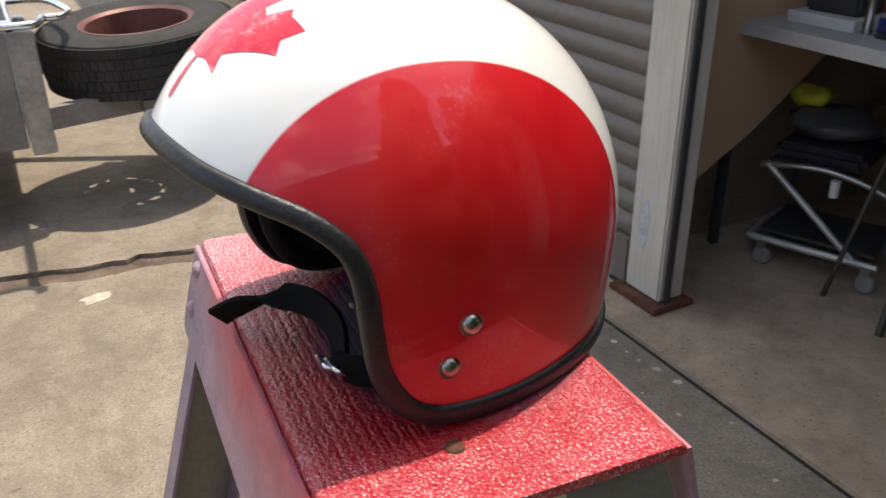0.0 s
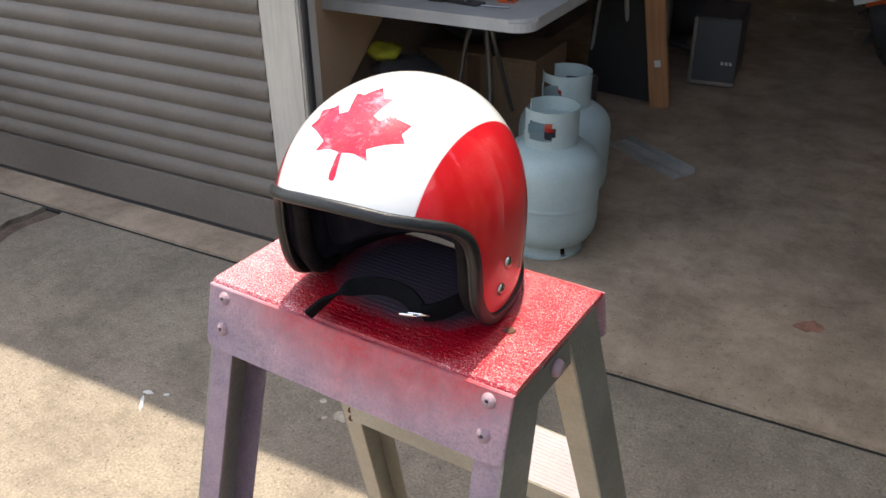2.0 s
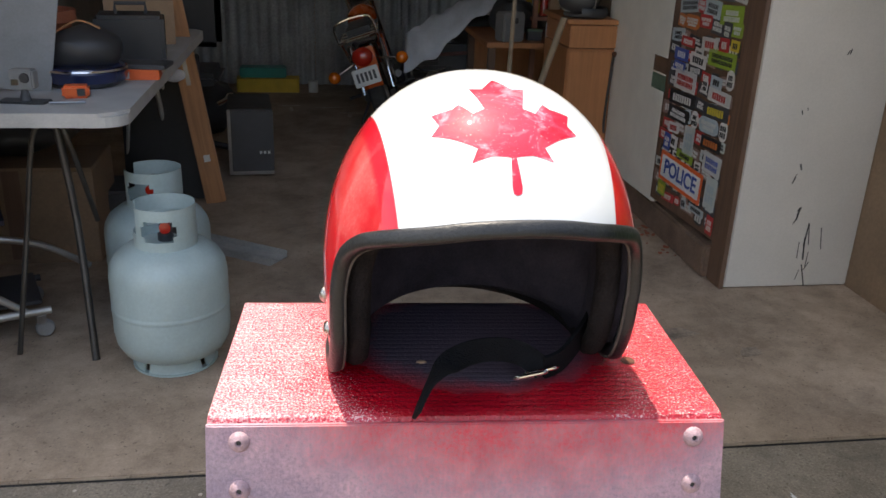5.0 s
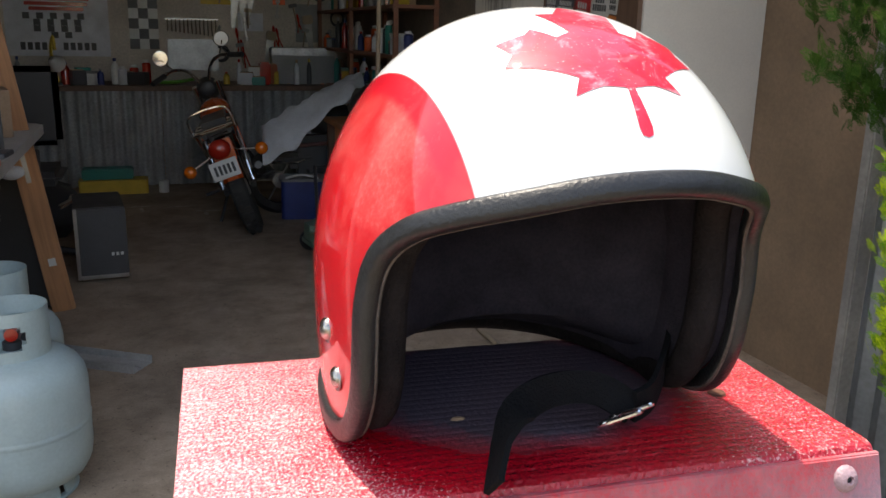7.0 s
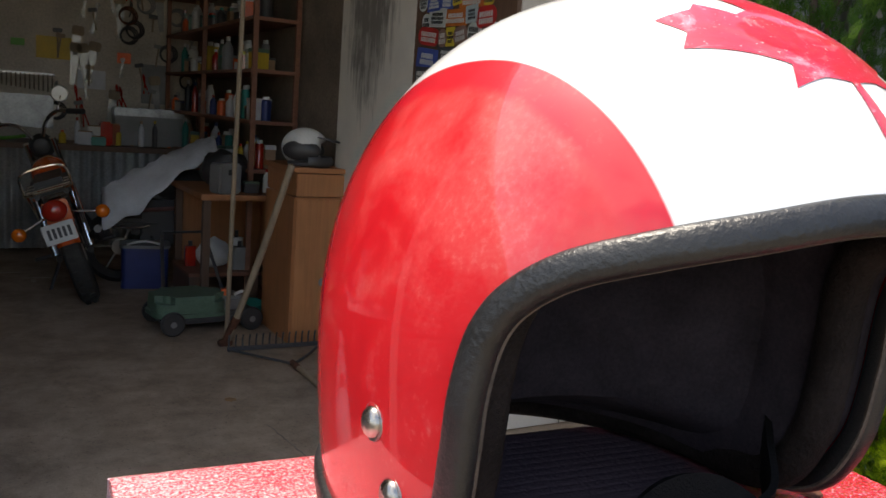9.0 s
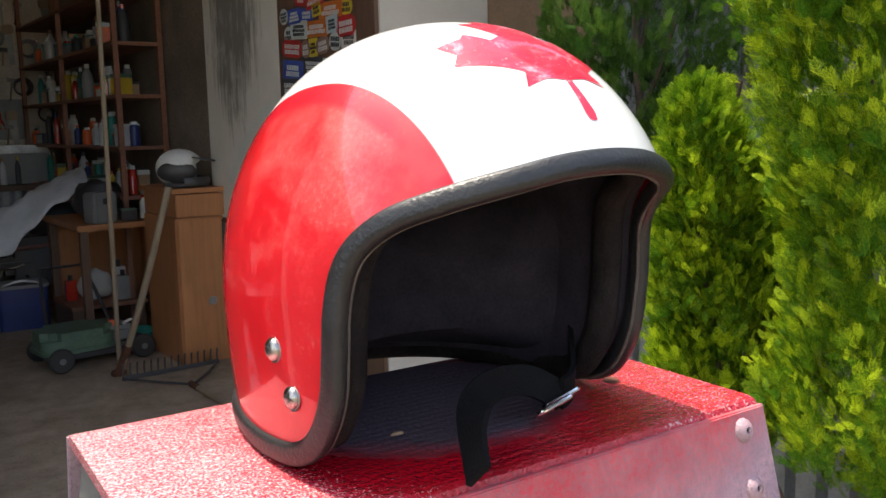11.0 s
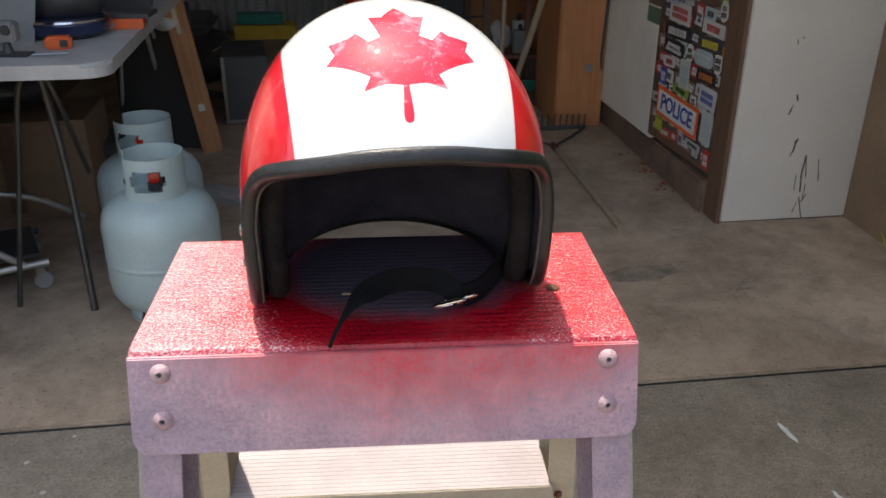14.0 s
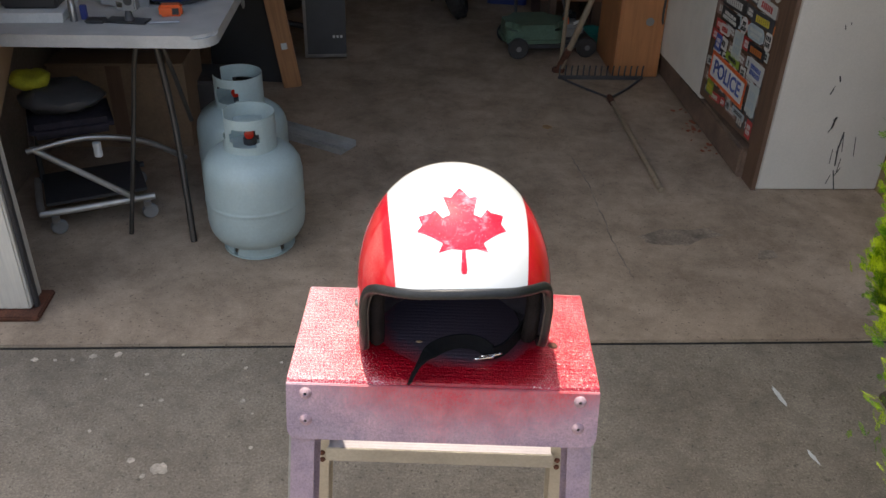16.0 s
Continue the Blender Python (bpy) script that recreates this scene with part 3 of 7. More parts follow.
# ---- setting: ground, garage shell, fence ----
ground = tagged(part("ground", box((-40, -40, -0.06), (40, 40, -0.017)), M["dirt"]), "bare earth under the concrete slabs, out to the horizon", "ground", kind="structure")
JOINT = 1.278


def crack_x(y):
    return -2.235 + 0.035 * math.sin(3.1 * y + 0.6) + 0.05 * (noise.noise((0.3, y * 4.0, 0)) + 0.5 * noise.noise((3, y * 13, 1)))


def slab(name, outline, material, label):
    ob = part(name, prism(outline, 0.03, Matrix.Translation((0, 0, -0.03)), bevel=0.004), material, None)
    return tagged(ob, label, "concrete slab", kind="structure")


ys = [JOINT - 0.008 - 0.045 * i for i in range(120)]
right_edge = [(crack_x(y) + 0.050 + 0.030 * noise.noise((y * 21, 0, 5)), y) for y in ys]
left_edge = [(crack_x(y) - 0.050 + 0.030 * noise.noise((y * 17, 7, 2)), y) for y in ys]
slab("driveway_1", [(12, JOINT - 0.008)] + right_edge + [(crack_x(-4.2), -20), (12, -20)], M["drive"], "weathered concrete driveway slab with a ragged crack along one edge")
slab("driveway_2", [(-20, JOINT - 0.008), (-20, -20), (crack_x(-4.2) - 0.03, -20)] + left_edge[::-1], M["drive"], "sunlit concrete driveway slab beside a ragged crack")
slab("floor", [(-20, JOINT + 0.008), (12, JOINT + 0.008), (12, 7.2), (-20, 7.2)], M["floor"], "stained grey-brown concrete garage floor slab")


def structure(name, bm, material, label, category, smooth=False):
    return tagged(part(name, bm, material, None, "", smooth), label, category, kind="structure")


structure("joint_filler", box((-20, JOINT - 0.0078, -0.029), (12, JOINT + 0.0078, -0.008)), M["bitumen"], "black filler sunk in the joint between the slabs", "joint")
structure("ceiling", box((-8.5, 1.37, 2.42), (2.3, 7.2, 2.52)), M["darkceil"], "dark unlined garage roof with its eave edge", "ceiling")
structure("wall_back", box((-1.6, 6.85, 0), (2.2, 6.97, 2.42)), M["dimwall"], "dim grimy back wall of the garage", "wall")
structure("wall_left", box((-1.62, 1.56, 0), (-1.5, 6.85, 2.42)), M["darkboard"], "dim side wall of the garage", "wall")
structure("wall_right", box((1.43, 2.36, 0), (1.55, 6.85, 2.42)), M["darkboard"], "dim lined side wall of the garage", "wall")
structure("wall_nib", box((1.405, 2.265, 0.004), (1.905, 2.355, 2.42), 0.004), M["whitewall"], "scuffed white painted wall end with black paint marks", "wall")
structure("wall_brown", box((1.905, 1.30, 0), (1.99, 2.36, 2.42)), M["brownwall"], "brown board wall at the side of the opening", "wall")
structure("trim", box((1.385, 2.262, 0), (1.402, 2.372, 2.42)), M["browntrim"], "dark brown timber edge of the wall end", "trim")
structure("plinth", box((1.36, 2.374, 0), (1.428, 6.8, 0.13), 0.01), M["plinth"], "rough red-brown plinth along the garage wall", "plinth")
# Unseen walls, added to close the place and to show in reflections.
structure("wall_far", box((-14, -9.2, 0), (9, -9.0, 1.9)), M["beige"], "plain beige wall, unseen, added to close the place", "wall")
structure("wall_side", box((5.8, -9.0, 0), (6.0, 1.2, 1.9)), M["beige"], "plain beige wall, unseen, added to close the place", "wall")

# paint runs and scuffs on the white wall end
marks = thing("paint_mark", "black paint drips on the white wall end", "paint mark", kind="structure")
rng = random.Random(4)
for cx, cz, n, s in ((1.72, 0.13, 9, 0.10), (1.66, 0.28, 4, 0.05), (1.62, 0.45, 3, 0.03), (1.60, 0.68, 2, 0.02), (1.73, 0.9, 2, 0.02)):
    bm = bmesh.new()
    for i in range(n):
        x, z = cx + rng.uniform(-s, s) * 0.5, cz + rng.uniform(-s, s)
        a, ln, w = rng.uniform(55, 110), rng.uniform(0.3, 1.0) * s, rng.uniform(0.002, 0.006)
        box((-ln / 2, -0.0006, -w / 2), (ln / 2, 0.0006, w / 2), 0, pose(x, 2.264, z, 0, -a, 0), bm)
    part("drip", bm, M["black"], marks)

# jamb post with its seal and rusted foot
jamb = thing("door_post", "weathered white timber post with a blue smear on a rusted foot", "post", kind="structure")
part("post", box((-1.305, 1.437, 0.02), (-1.160, 1.53, 2.42), 0.006), M["whitewood"], jamb)
part("seal", box((-1.1585, 1.452, 0.01), (-1.146, 1.474, 2.42), 0.003), M["black"], jamb, "black rubber seal")
part("foot", box((-1.335, 1.40, 0.0), (-1.13, 1.55, 0.018), 0.004), M["rust"], jamb, "rusted steel foot plate")
part("smear", prism([(0.018 * math.copysign(abs(math.cos(a)) ** 0.6, math.cos(a)) * (1 + 0.1 * math.sin(3 * a + 1)), 0.07 * math.sin(a) * (1 + 0.06 * math.cos(5 * a))) for a in [math.pi * j / 14 for j in range(28)]], 0.0012, pose(-1.247, 1.4369, 0.235, 90)), M["bluesmear"], jamb, "pale blue paint smear")

# roller door: curved slats between guides
roller = thing("roller_door", "closed taupe steel roller door with curved slats", "roller door", kind="structure")
slat_bm = bmesh.new()
prof = [(0.0, 0.0), (-0.007, 0.008), (-0.012, 0.022), (-0.013, 0.036), (-0.009, 0.052), (-0.003, 0.060), (0.0, 0.068), (0.004, 0.068), (0.004, 0.0)]
va = [slat_bm.verts.new((-4.08, y, z)) for y, z in prof]
vb = [slat_bm.verts.new((-1.31, y, z)) for y, z in prof]
for i in range(len(prof)):
    slat_bm.faces.new((va[i], va[(i + 1) % len(prof)], vb[(i + 1) % len(prof)], vb[i]))
slat = part("slat", slat_bm, M["roller"], roller, smooth=True, m=pose(0, 1.455, 0.165))
for i in range(1, 33):
    s = new("slat", slat.data)
    s.matrix_basis, s.parent = pose(0, 1.455, 0.165 + 0.068 * i), roller
part("bottom_rail", box((-4.08, 1.44, 0.012), (-1.31, 1.462, 0.163), 0.005), M["roller"], roller, "flat bottom rail")
part("guide", box((-4.17, 1.42, 0), (-4.085, 1.50, 2.42), 0.004), M["paintsteel"], roller, "grey steel guide")
part("seal", box((-4.08, 1.441, 0.0), (-1.31, 1.458, 0.012)), M["black"], roller, "black floor seal")

# boards and posts past the roller door
side = thing("board_wall", "sunlit beige boarded wall with grey posts", "wall", kind="structure")
for i in range(26):
    part("board", box((-4.62 - 0.15 * (i + 1), 1.62, 0), (-4.628 - 0.15 * i, 1.65, 2.3), 0.003), M["beige"], side)
for x in (-4.30, -4.52, -5.6):
    part("post", box((x - 0.06, 1.50, 0), (x + 0.05, 1.58, 2.42), 0.004), M["paintsteel"], side, "grey steel post")
structure("wall_dark", box((-8.5, 1.9, 0), (-1.62, 2.0, 2.42)), M["dimwall"], "dim wall behind the boards", "wall")

# corrugated fence beside the garden bed
fence = thing("fence", "weathered grey corrugated iron fence along the garden bed", "fence", kind="structure")
for k in range(7):
    bm = bmesh.new()
    y0, cols = 1.27 - 0.76 * k, []
    for i in range(61):
        y = y0 - 0.762 * i / 60
        x = 1.487 + 0.009 * math.cos(2 * math.pi * (y0 - y) / 0.0762)
        cols.append([bm.verts.new((x + o, y, z)) for o, z in ((0, 0.02), (0, 1.8), (0.002, 1.8), (0.002, 0.02))])
    for a, b in zip(cols, cols[1:]):
        for j in range(4):
            bm.faces.new((a[j], a[(j + 1) % 4], b[(j + 1) % 4], b[j]))
    part("sheet", bm, M["corr"], fence, smooth=True)
part("post", box((1.455, 1.272, 0), (1.515, 1.305, 2.42), 0.004), M["paintsteel"], fence, "dark steel end post")
structure("garden_bed", prism([(1.30, 1.02), (1.22, -3), (1.475, -3), (1.475, 1.12)], 0.03, Matrix.Translation((0, 0, -0.004)), bevel=0.012), M["soil"], "narrow bed of bare soil along the fence", "garden bed")


# ---- conifers ----
def spray(rng):
    """One flat fan of scaly twigs, pointing along +z, in x, z: arrays of corners."""
    tris = []

    def blade(x, z, a, ln, w):
        ux, uz = math.sin(a), math.cos(a)
        px, pz = uz, -ux
        b = rng.uniform(-0.12, 0.12) * ln
        tris.append(((x - px * w * 0.5, 0, z - pz * w * 0.5), (x + px * w * 0.5, 0, z + pz * w * 0.5), (x + ux * ln, b, z + uz * ln)))

    stem = 0.042
    blade(0, 0, 0, stem, 0.0022)
    for i in range(7):
        z = stem * (0.12 + 0.12 * i)
        for sgn in (-1, 1):
            a = sgn * rng.uniform(0.5, 0.8)
            ln = stem * (0.55 - 0.055 * i) * rng.uniform(0.8, 1.15)
            blade(0, z, a, ln, 0.0021)
            for f, da in ((0.35, 0.5), (0.62, -0.5)):
                blade(ln * f * math.sin(a), z + ln * f * math.cos(a), a + da * sgn, ln * 0.5, 0.0018)
    return np.array(tris)


def conifer(name, label, x, y, z0, z1, radius, material, count, seed, lean=(0, 0), shape=0.75, lobes=5, size=1.0, root=(0, 0)):
    rng, g = random.Random(seed), np.random.default_rng(seed)
    tree = thing(name, label, "conifer", pose(x, y, 0))
    part("trunk", sweep(bmesh.new(), curve([(root[0], root[1], 0), (root[0] * 0.9, root[1] * 0.9, z0 * 0.5), (lean[0] * z0 * 1.25 / z1, lean[1] * z0 * 1.25 / z1, z0 * 1.25), (lean[0] * 0.93, lean[1] * 0.93, z1 * 0.93)], 6), lambda u: circle(0.017 * (1.05 - 0.9 * u), 8)), M["bark"], tree, "brown trunk", smooth=True)
    for i in range(10):
        a, h = rng.uniform(0, 6.28), z0 + (z1 - z0) * (0.05 + 0.08 * i)
        r = radius * 0.7 * (1 - 0.06 * i)
        lx, ly = lean[0] * h / z1, lean[1] * h / z1
        part("limb", tube([(lx, ly, h - 0.05), (lx + 0.5 * r * math.cos(a), ly + 0.5 * r * math.sin(a), h + 0.03), (lx + r * math.cos(a), ly + r * math.sin(a), h + 0.16)], 0.005, 5, 3), M["bark"], tree)
    kinds = [spray(rng) for _ in range(6)]
    lob = [(rng.uniform(0, 6.28), rng.uniform(0, 1), rng.uniform(0.08, 0.34)) for _ in range(lobes * 9)]
    out, fresh = [], []
    for i in range(count // 13):
        u, a = g.random() ** 0.9, g.uniform(0, 2 * math.pi)
        body = min(1.0, (u / 0.16) ** 0.5) * (1 - max(0.0, u - 0.18) / 0.82) ** shape
        bulge = sum(w * math.exp(-((((a - la + math.pi) % (2 * math.pi)) - math.pi) / 0.34) ** 2 - ((u - lu) / 0.055) ** 2) for la, lu, w in lob)
        r = radius * (0.78 * body + bulge * (0.35 + 0.65 * body)) * (1 - 0.6 * g.random() ** 2.5)
        h = z0 + (z1 - z0) * u
        outw = Vector((math.cos(a), math.sin(a), 0))
        way = (outw * g.uniform(0.35, 1.0) + Vector((g.normal(0, 0.25), g.normal(0, 0.25), g.uniform(0.7, 1.5)))).normalized()
        ln = min(0.10, 0.45 * radius) * g.uniform(0.6, 1.15) * size
        tip = Vector((r * math.cos(a) + lean[0] * h / z1, r * math.sin(a) + lean[1] * h / z1, h)) + way * 0.02
        fan = way.orthogonal().normalized()
        fan.rotate(Matrix.Rotation(g.uniform(0, 6.28), 3, way))
        for k in range(13):
            f = k / 12
            p = tip - way * (ln * (1 - f)) + fan * (g.normal(0, 0.014) * (1.2 - f)) + way.cross(fan) * g.normal(0, 0.014)
            up = (way + fan * ((0.75 if k % 2 else -0.75) * (1.1 - f)) + Vector((g.normal(0, 0.18), g.normal(0, 0.18), g.normal(0, 0.18)))).normalized()
            sx = (fan + way.cross(fan) * g.uniform(-0.5, 0.5))
            sx = (sx - up * sx.dot(up)).normalized()
            mat = np.array([sx, up.cross(sx), up]) * (size * g.uniform(0.6, 1.1))
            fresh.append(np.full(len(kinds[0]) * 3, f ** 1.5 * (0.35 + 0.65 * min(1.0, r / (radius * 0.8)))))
            out.append(kinds[(i + k) % 6].reshape(-1, 3) @ mat + np.array(p))
    v = np.concatenate(out)
    me = bpy.data.meshes.new("crown")
    n = len(v) // 3
    me.vertices.add(len(v)), me.loops.add(len(v)), me.polygons.add(n)
    me.vertices.foreach_set("co", v.ravel())
    me.loops.foreach_set("vertex_index", np.arange(len(v)))
    me.polygons.foreach_set("loop_start", np.arange(0, len(v), 3))
    me.update(calc_edges=True)
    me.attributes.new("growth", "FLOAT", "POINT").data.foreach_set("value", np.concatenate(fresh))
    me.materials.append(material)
    crown = new("crown", me)
    crown.parent = tree
    return tree


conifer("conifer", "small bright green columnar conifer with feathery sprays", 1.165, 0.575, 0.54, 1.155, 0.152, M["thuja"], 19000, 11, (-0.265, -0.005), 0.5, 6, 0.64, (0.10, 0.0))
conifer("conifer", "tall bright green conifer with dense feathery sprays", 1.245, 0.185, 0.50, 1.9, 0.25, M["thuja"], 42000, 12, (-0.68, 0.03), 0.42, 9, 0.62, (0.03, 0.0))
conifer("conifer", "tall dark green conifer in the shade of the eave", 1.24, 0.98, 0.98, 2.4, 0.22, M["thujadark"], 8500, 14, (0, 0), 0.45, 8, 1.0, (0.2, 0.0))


# ---- step ladder ----
LAD = pose(0, 0, 0, 0, 0, -3.8)
TOP = 0.948
ladder = thing("step_ladder", "small aluminium step ladder with its top covered in red overspray", "step ladder", LAD)
cap = pose(0, 0, TOP)
bm = bmesh.new()
line = [(0.004, -0.004), (0.006, -0.001), (0.010, 0.0)]
n_rib = 26
for i in range(n_rib):
    y = 0.012 + 0.168 * i / n_rib
    w = 0.168 / n_rib
    line += [(y, 0.0), (y + 0.22 * w, 0.00022), (y + 0.66 * w, 0.00022), (y + 0.88 * w, 0.0)]
line += [(0.183, 0.0), (0.187, -0.001), (0.189, -0.004), (0.189, -0.0065), (0.002, -0.0065)]
xs = [-0.1755 + 0.351 * i / 36 for i in range(37)]
cols = []
for x in xs:
    wob = 0.0006 * noise.noise((x * 60, 0, 0))
    cols.append([bm.verts.new((x, y + wob, z)) for y, z in line])
k = len(line)
for a, b in zip(cols, cols[1:]):
    for j in range(k):
        bm.faces.new((a[j], b[j], b[(j + 1) % k], a[(j + 1) % k]))
bm.faces.new(cols[0]), bm.faces.new(cols[-1][::-1])
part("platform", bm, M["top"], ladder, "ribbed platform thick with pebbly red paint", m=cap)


def skirt(name, y0, slope, m):
    out = [(-0.176, -0.003), (0.176, -0.003), (0.176, -0.058)] + [(0.176 - 0.012 + 0.012 * math.cos(radians(a)), -0.058 - 0.012 * math.sin(radians(a))) for a in (20, 45, 70, 90)]
    out += [(-x, z) for x, z in out[:2:-1]] + [(-0.176, -0.058)]
    tilt = Matrix(((1, 0, 0, 0), (0, slope, -1 if slope < 0 else -1, y0), (0, 1, 0, 0), (0, 0, 0, 1)))
    return part(name, prism(out, 0.003, tilt, bevel=0.0008), M["skirt"], ladder, "sheet skirt misted pink and red", m=m)


skirt("front_skirt", 0.0035, 0.27, cap)
skirt("rear_skirt", 0.1905, -0.27, cap)


def rivet(x, z, front=True):
    y = 0.0005 + 0.27 * z if front else 0.1905 - 0.27 * z
    sgn = 1 if front else -1
    m = pose(x, y, TOP + z, 90 * sgn + (-15 if front else 15))
    rv = part("rivet", lathe([(0.0016, 0.0028), (0.0022, 0.0042), (0.0045, 0.0034), (0.0068, 0.0012), (0.0072, 0.0)], 14), M["rivet"], ladder, "paint-coated rivet", smooth=True, m=m)
    part("hole", lathe([(0.0, 0.0022), (0.0018, 0.0022)], 10), M["black"], rv)


for x in (-0.154, 0.154):
    for z in (-0.0135, -0.0455):
        rivet(x, z)
        rivet(x, z, False)


def channel_leg(name, top, foot, face, mat_face, mat_web, sgn, label):
    """A C-shaped leg: web on the outer side, flanges front and rear; face is -1 for the front pair."""
    top, foot = Vector(top), Vector(foot)
    leg = part(name, bmesh.new(), mat_web, ladder, label, m=pose(0, 0, TOP))
    d = foot - top
    for nm, x0, x1, y0, y1, mt in (("web", 0.0, 0.0025, -0.03, 0.03, mat_web), ("flange", -0.027, 0.0, -0.03, -0.0275, mat_face), ("flange", -0.027, 0.0, 0.0275, 0.03, mat_face)):
        bm = bmesh.new()
        v = [[bm.verts.new(p + Vector((sgn * x, y, 0))) for x, y in ((x0, y0), (x1, y0), (x1, y1), (x0, y1))] for p in (top, top + d * 0.5, foot)]
        for a, b in zip(v, v[1:]):
            for j in range(4):
                bm.faces.new((a[j], a[(j + 1) % 4], b[(j + 1) % 4], b[j]))
        bm.faces.new(v[0]), bm.faces.new(v[-1][::-1])
        bmesh.ops.recalc_face_normals(bm, faces=bm.faces)
        part(nm, bm, mt, leg)
    part("rubber_foot", box((foot.x - 0.02 - 0.006 * sgn, foot.y - 0.036, foot.z - 0.006), (foot.x + 0.02 - 0.006 * sgn, foot.y + 0.036, foot.z + 0.03), 0.004), M["black"], leg)
    return leg


for s in (-1, 1):
    channel_leg("front_leg", (s * 0.170, 0.034, -0.012), (s * 0.205, -0.218, -TOP + 0.006), -1, M["legpaint"], M["aluside"], s, "aluminium leg misted purple-pink at the top")
    channel_leg("rear_leg", (s * 0.168, 0.150, -0.012), (s * 0.250, 0.412, -TOP + 0.006), 1, M["cream"], M["aluside"], s, "cream and grey aluminium leg")


def ladder_step(z, y):
    st = part("step", box((-0.167, y, z - 0.004), (0.167, y + 0.090, z)), M["tread"], ladder, "pale ribbed metal tread")
    for i in range(14):
        part("rib", box((-0.167, y + 0.004 + 0.0064 * i, z), (0.167, y + 0.0068 + 0.0064 * i, z + 0.0003)), M["tread"], st)
    part("nosing", box((-0.170, y - 0.003, z - 0.026), (0.170, y - 0.0005, z + 0.001), 0.001), M["cream"], st, "cream front edge")
    part("nosing", box((-0.170, y + 0.0905, z - 0.026), (0.170, y + 0.093, z + 0.001), 0.001), M["cream"], st)


ladder_step(0.652, 0.196)
for s in (-1, 1):
    for z in (0.618, 0.632):
        part("bolt", lathe([(0, 0.003), (0.0035, 0.002), (0.0045, 0)], 10), M["rust"], ladder, m=pose(s * 0.178, 0.2035, z, 75))
    part("side_bolt", lathe([(0, 0.008), (0.006, 0.007), (0.009, 0.003), (0.009, 0)], 12), M["rivet"], ladder, "pink-coated pivot bolt", smooth=True, m=pose(s * 0.171, 0.093, TOP - 0.034, 0, 90 * s, 0))
part("spreader", box((0.1675, 0.04, TOP - 0.055), (0.170, 0.150, TOP - 0.02), 0.001), M["aluside"], ladder)
part("spreader", box((-0.170, 0.04, TOP - 0.055), (-0.1675, 0.150, TOP - 0.02), 0.001), M["aluside"], ladder)
part("drain_hole", lathe([(0.0, 0.0011), (0.0048, 0.0011), (0.0055, 0.0)], 16), M["rust"], ladder, "round hole in the platform", m=pose(0.1295, 0.079, TOP + 0.0004))
part("chip", lathe([(0.0, 0.0012), (0.0025, 0.0012), (0.004, 0.0)], 7), M["card"], ladder, "pale chip", m=Matrix.Translation((-0.030, 0.078, TOP + 0.0006)) @ Matrix.Diagonal((1.1, 0.5, 1, 1)))


# ---- helmet ----
HEL = pose(0.0133, 0.083, TOP, 0, 0, 1.0)
AX, BF, BR, Z0, CT, CB, PP, QT, QL = 0.1102, 0.1322, 0.1550, 0.0759, 0.1413, 0.2606, 2.10, 2.15, 1.907


def ring_r(dz, off=0.0):
    c, q = (CT + off, QT) if dz > 0 else (CB + off, QL)
    return max(0.0, 1 - min(1, abs(dz / c)) ** q) ** (1 / q)


def shell_at(ux, uy, z, off=0.0):
    """The point of the shell at height z in the plan direction (ux, uy); off moves the surface out."""
    b = (BF if uy < 0 else BR * (1 - 0.07 * max(0.0, min(1.0, (z - Z0) / CT)))) + off
    s = ring_r(z - Z0, off) / (abs(ux / (AX + off)) ** PP + abs(uy / b) ** PP) ** (1 / PP)
    return Vector((ux * s, uy * s, z))


def shell_top(x, y, off=0.0):
    b = (BF if y < 0 else BR) + off
    r = min(1, (abs(x / (AX + off)) ** PP + abs(y / b) ** PP) ** (1 / PP))
    return Z0 + (CT + off) * (1 - r ** QT) ** (1 / QT)


HALF = [(0, -0.115, 0.1525), (0.026, -0.111, 0.1508), (0.050, -0.103, 0.1455), (0.069, -0.090, 0.1395), (0.0863, -0.0710, 0.1305), (0.0960, -0.0570, 0.1190),
        (0.1012, -0.0495, 0.1060), (0.1040, -0.0460, 0.0880), (0.1048, -0.0440, 0.0660), (0.1050, -0.0405, 0.0450), (0.1060, -0.0310, 0.0270), (0.1070, -0.0190, 0.0180),
        (0.1075, -0.0020, 0.0140), (0.1055, 0.030, 0.0120), (0.095, 0.075, 0.0120), (0.075, 0.112, 0.0110), (0.045, 0.140, 0.0100), (0.0, 0.152, 0.0095)]
full = HALF + [(-x, y, z) for x, y, z in HALF[-2:0:-1]]
rim = [shell_at(p.x, p.y, p.z) for p in curve(full, 7, True)]
helmet = thing("motorcycle_helmet", "open-face white helmet with red sides and a red maple leaf", "helmet", HEL)


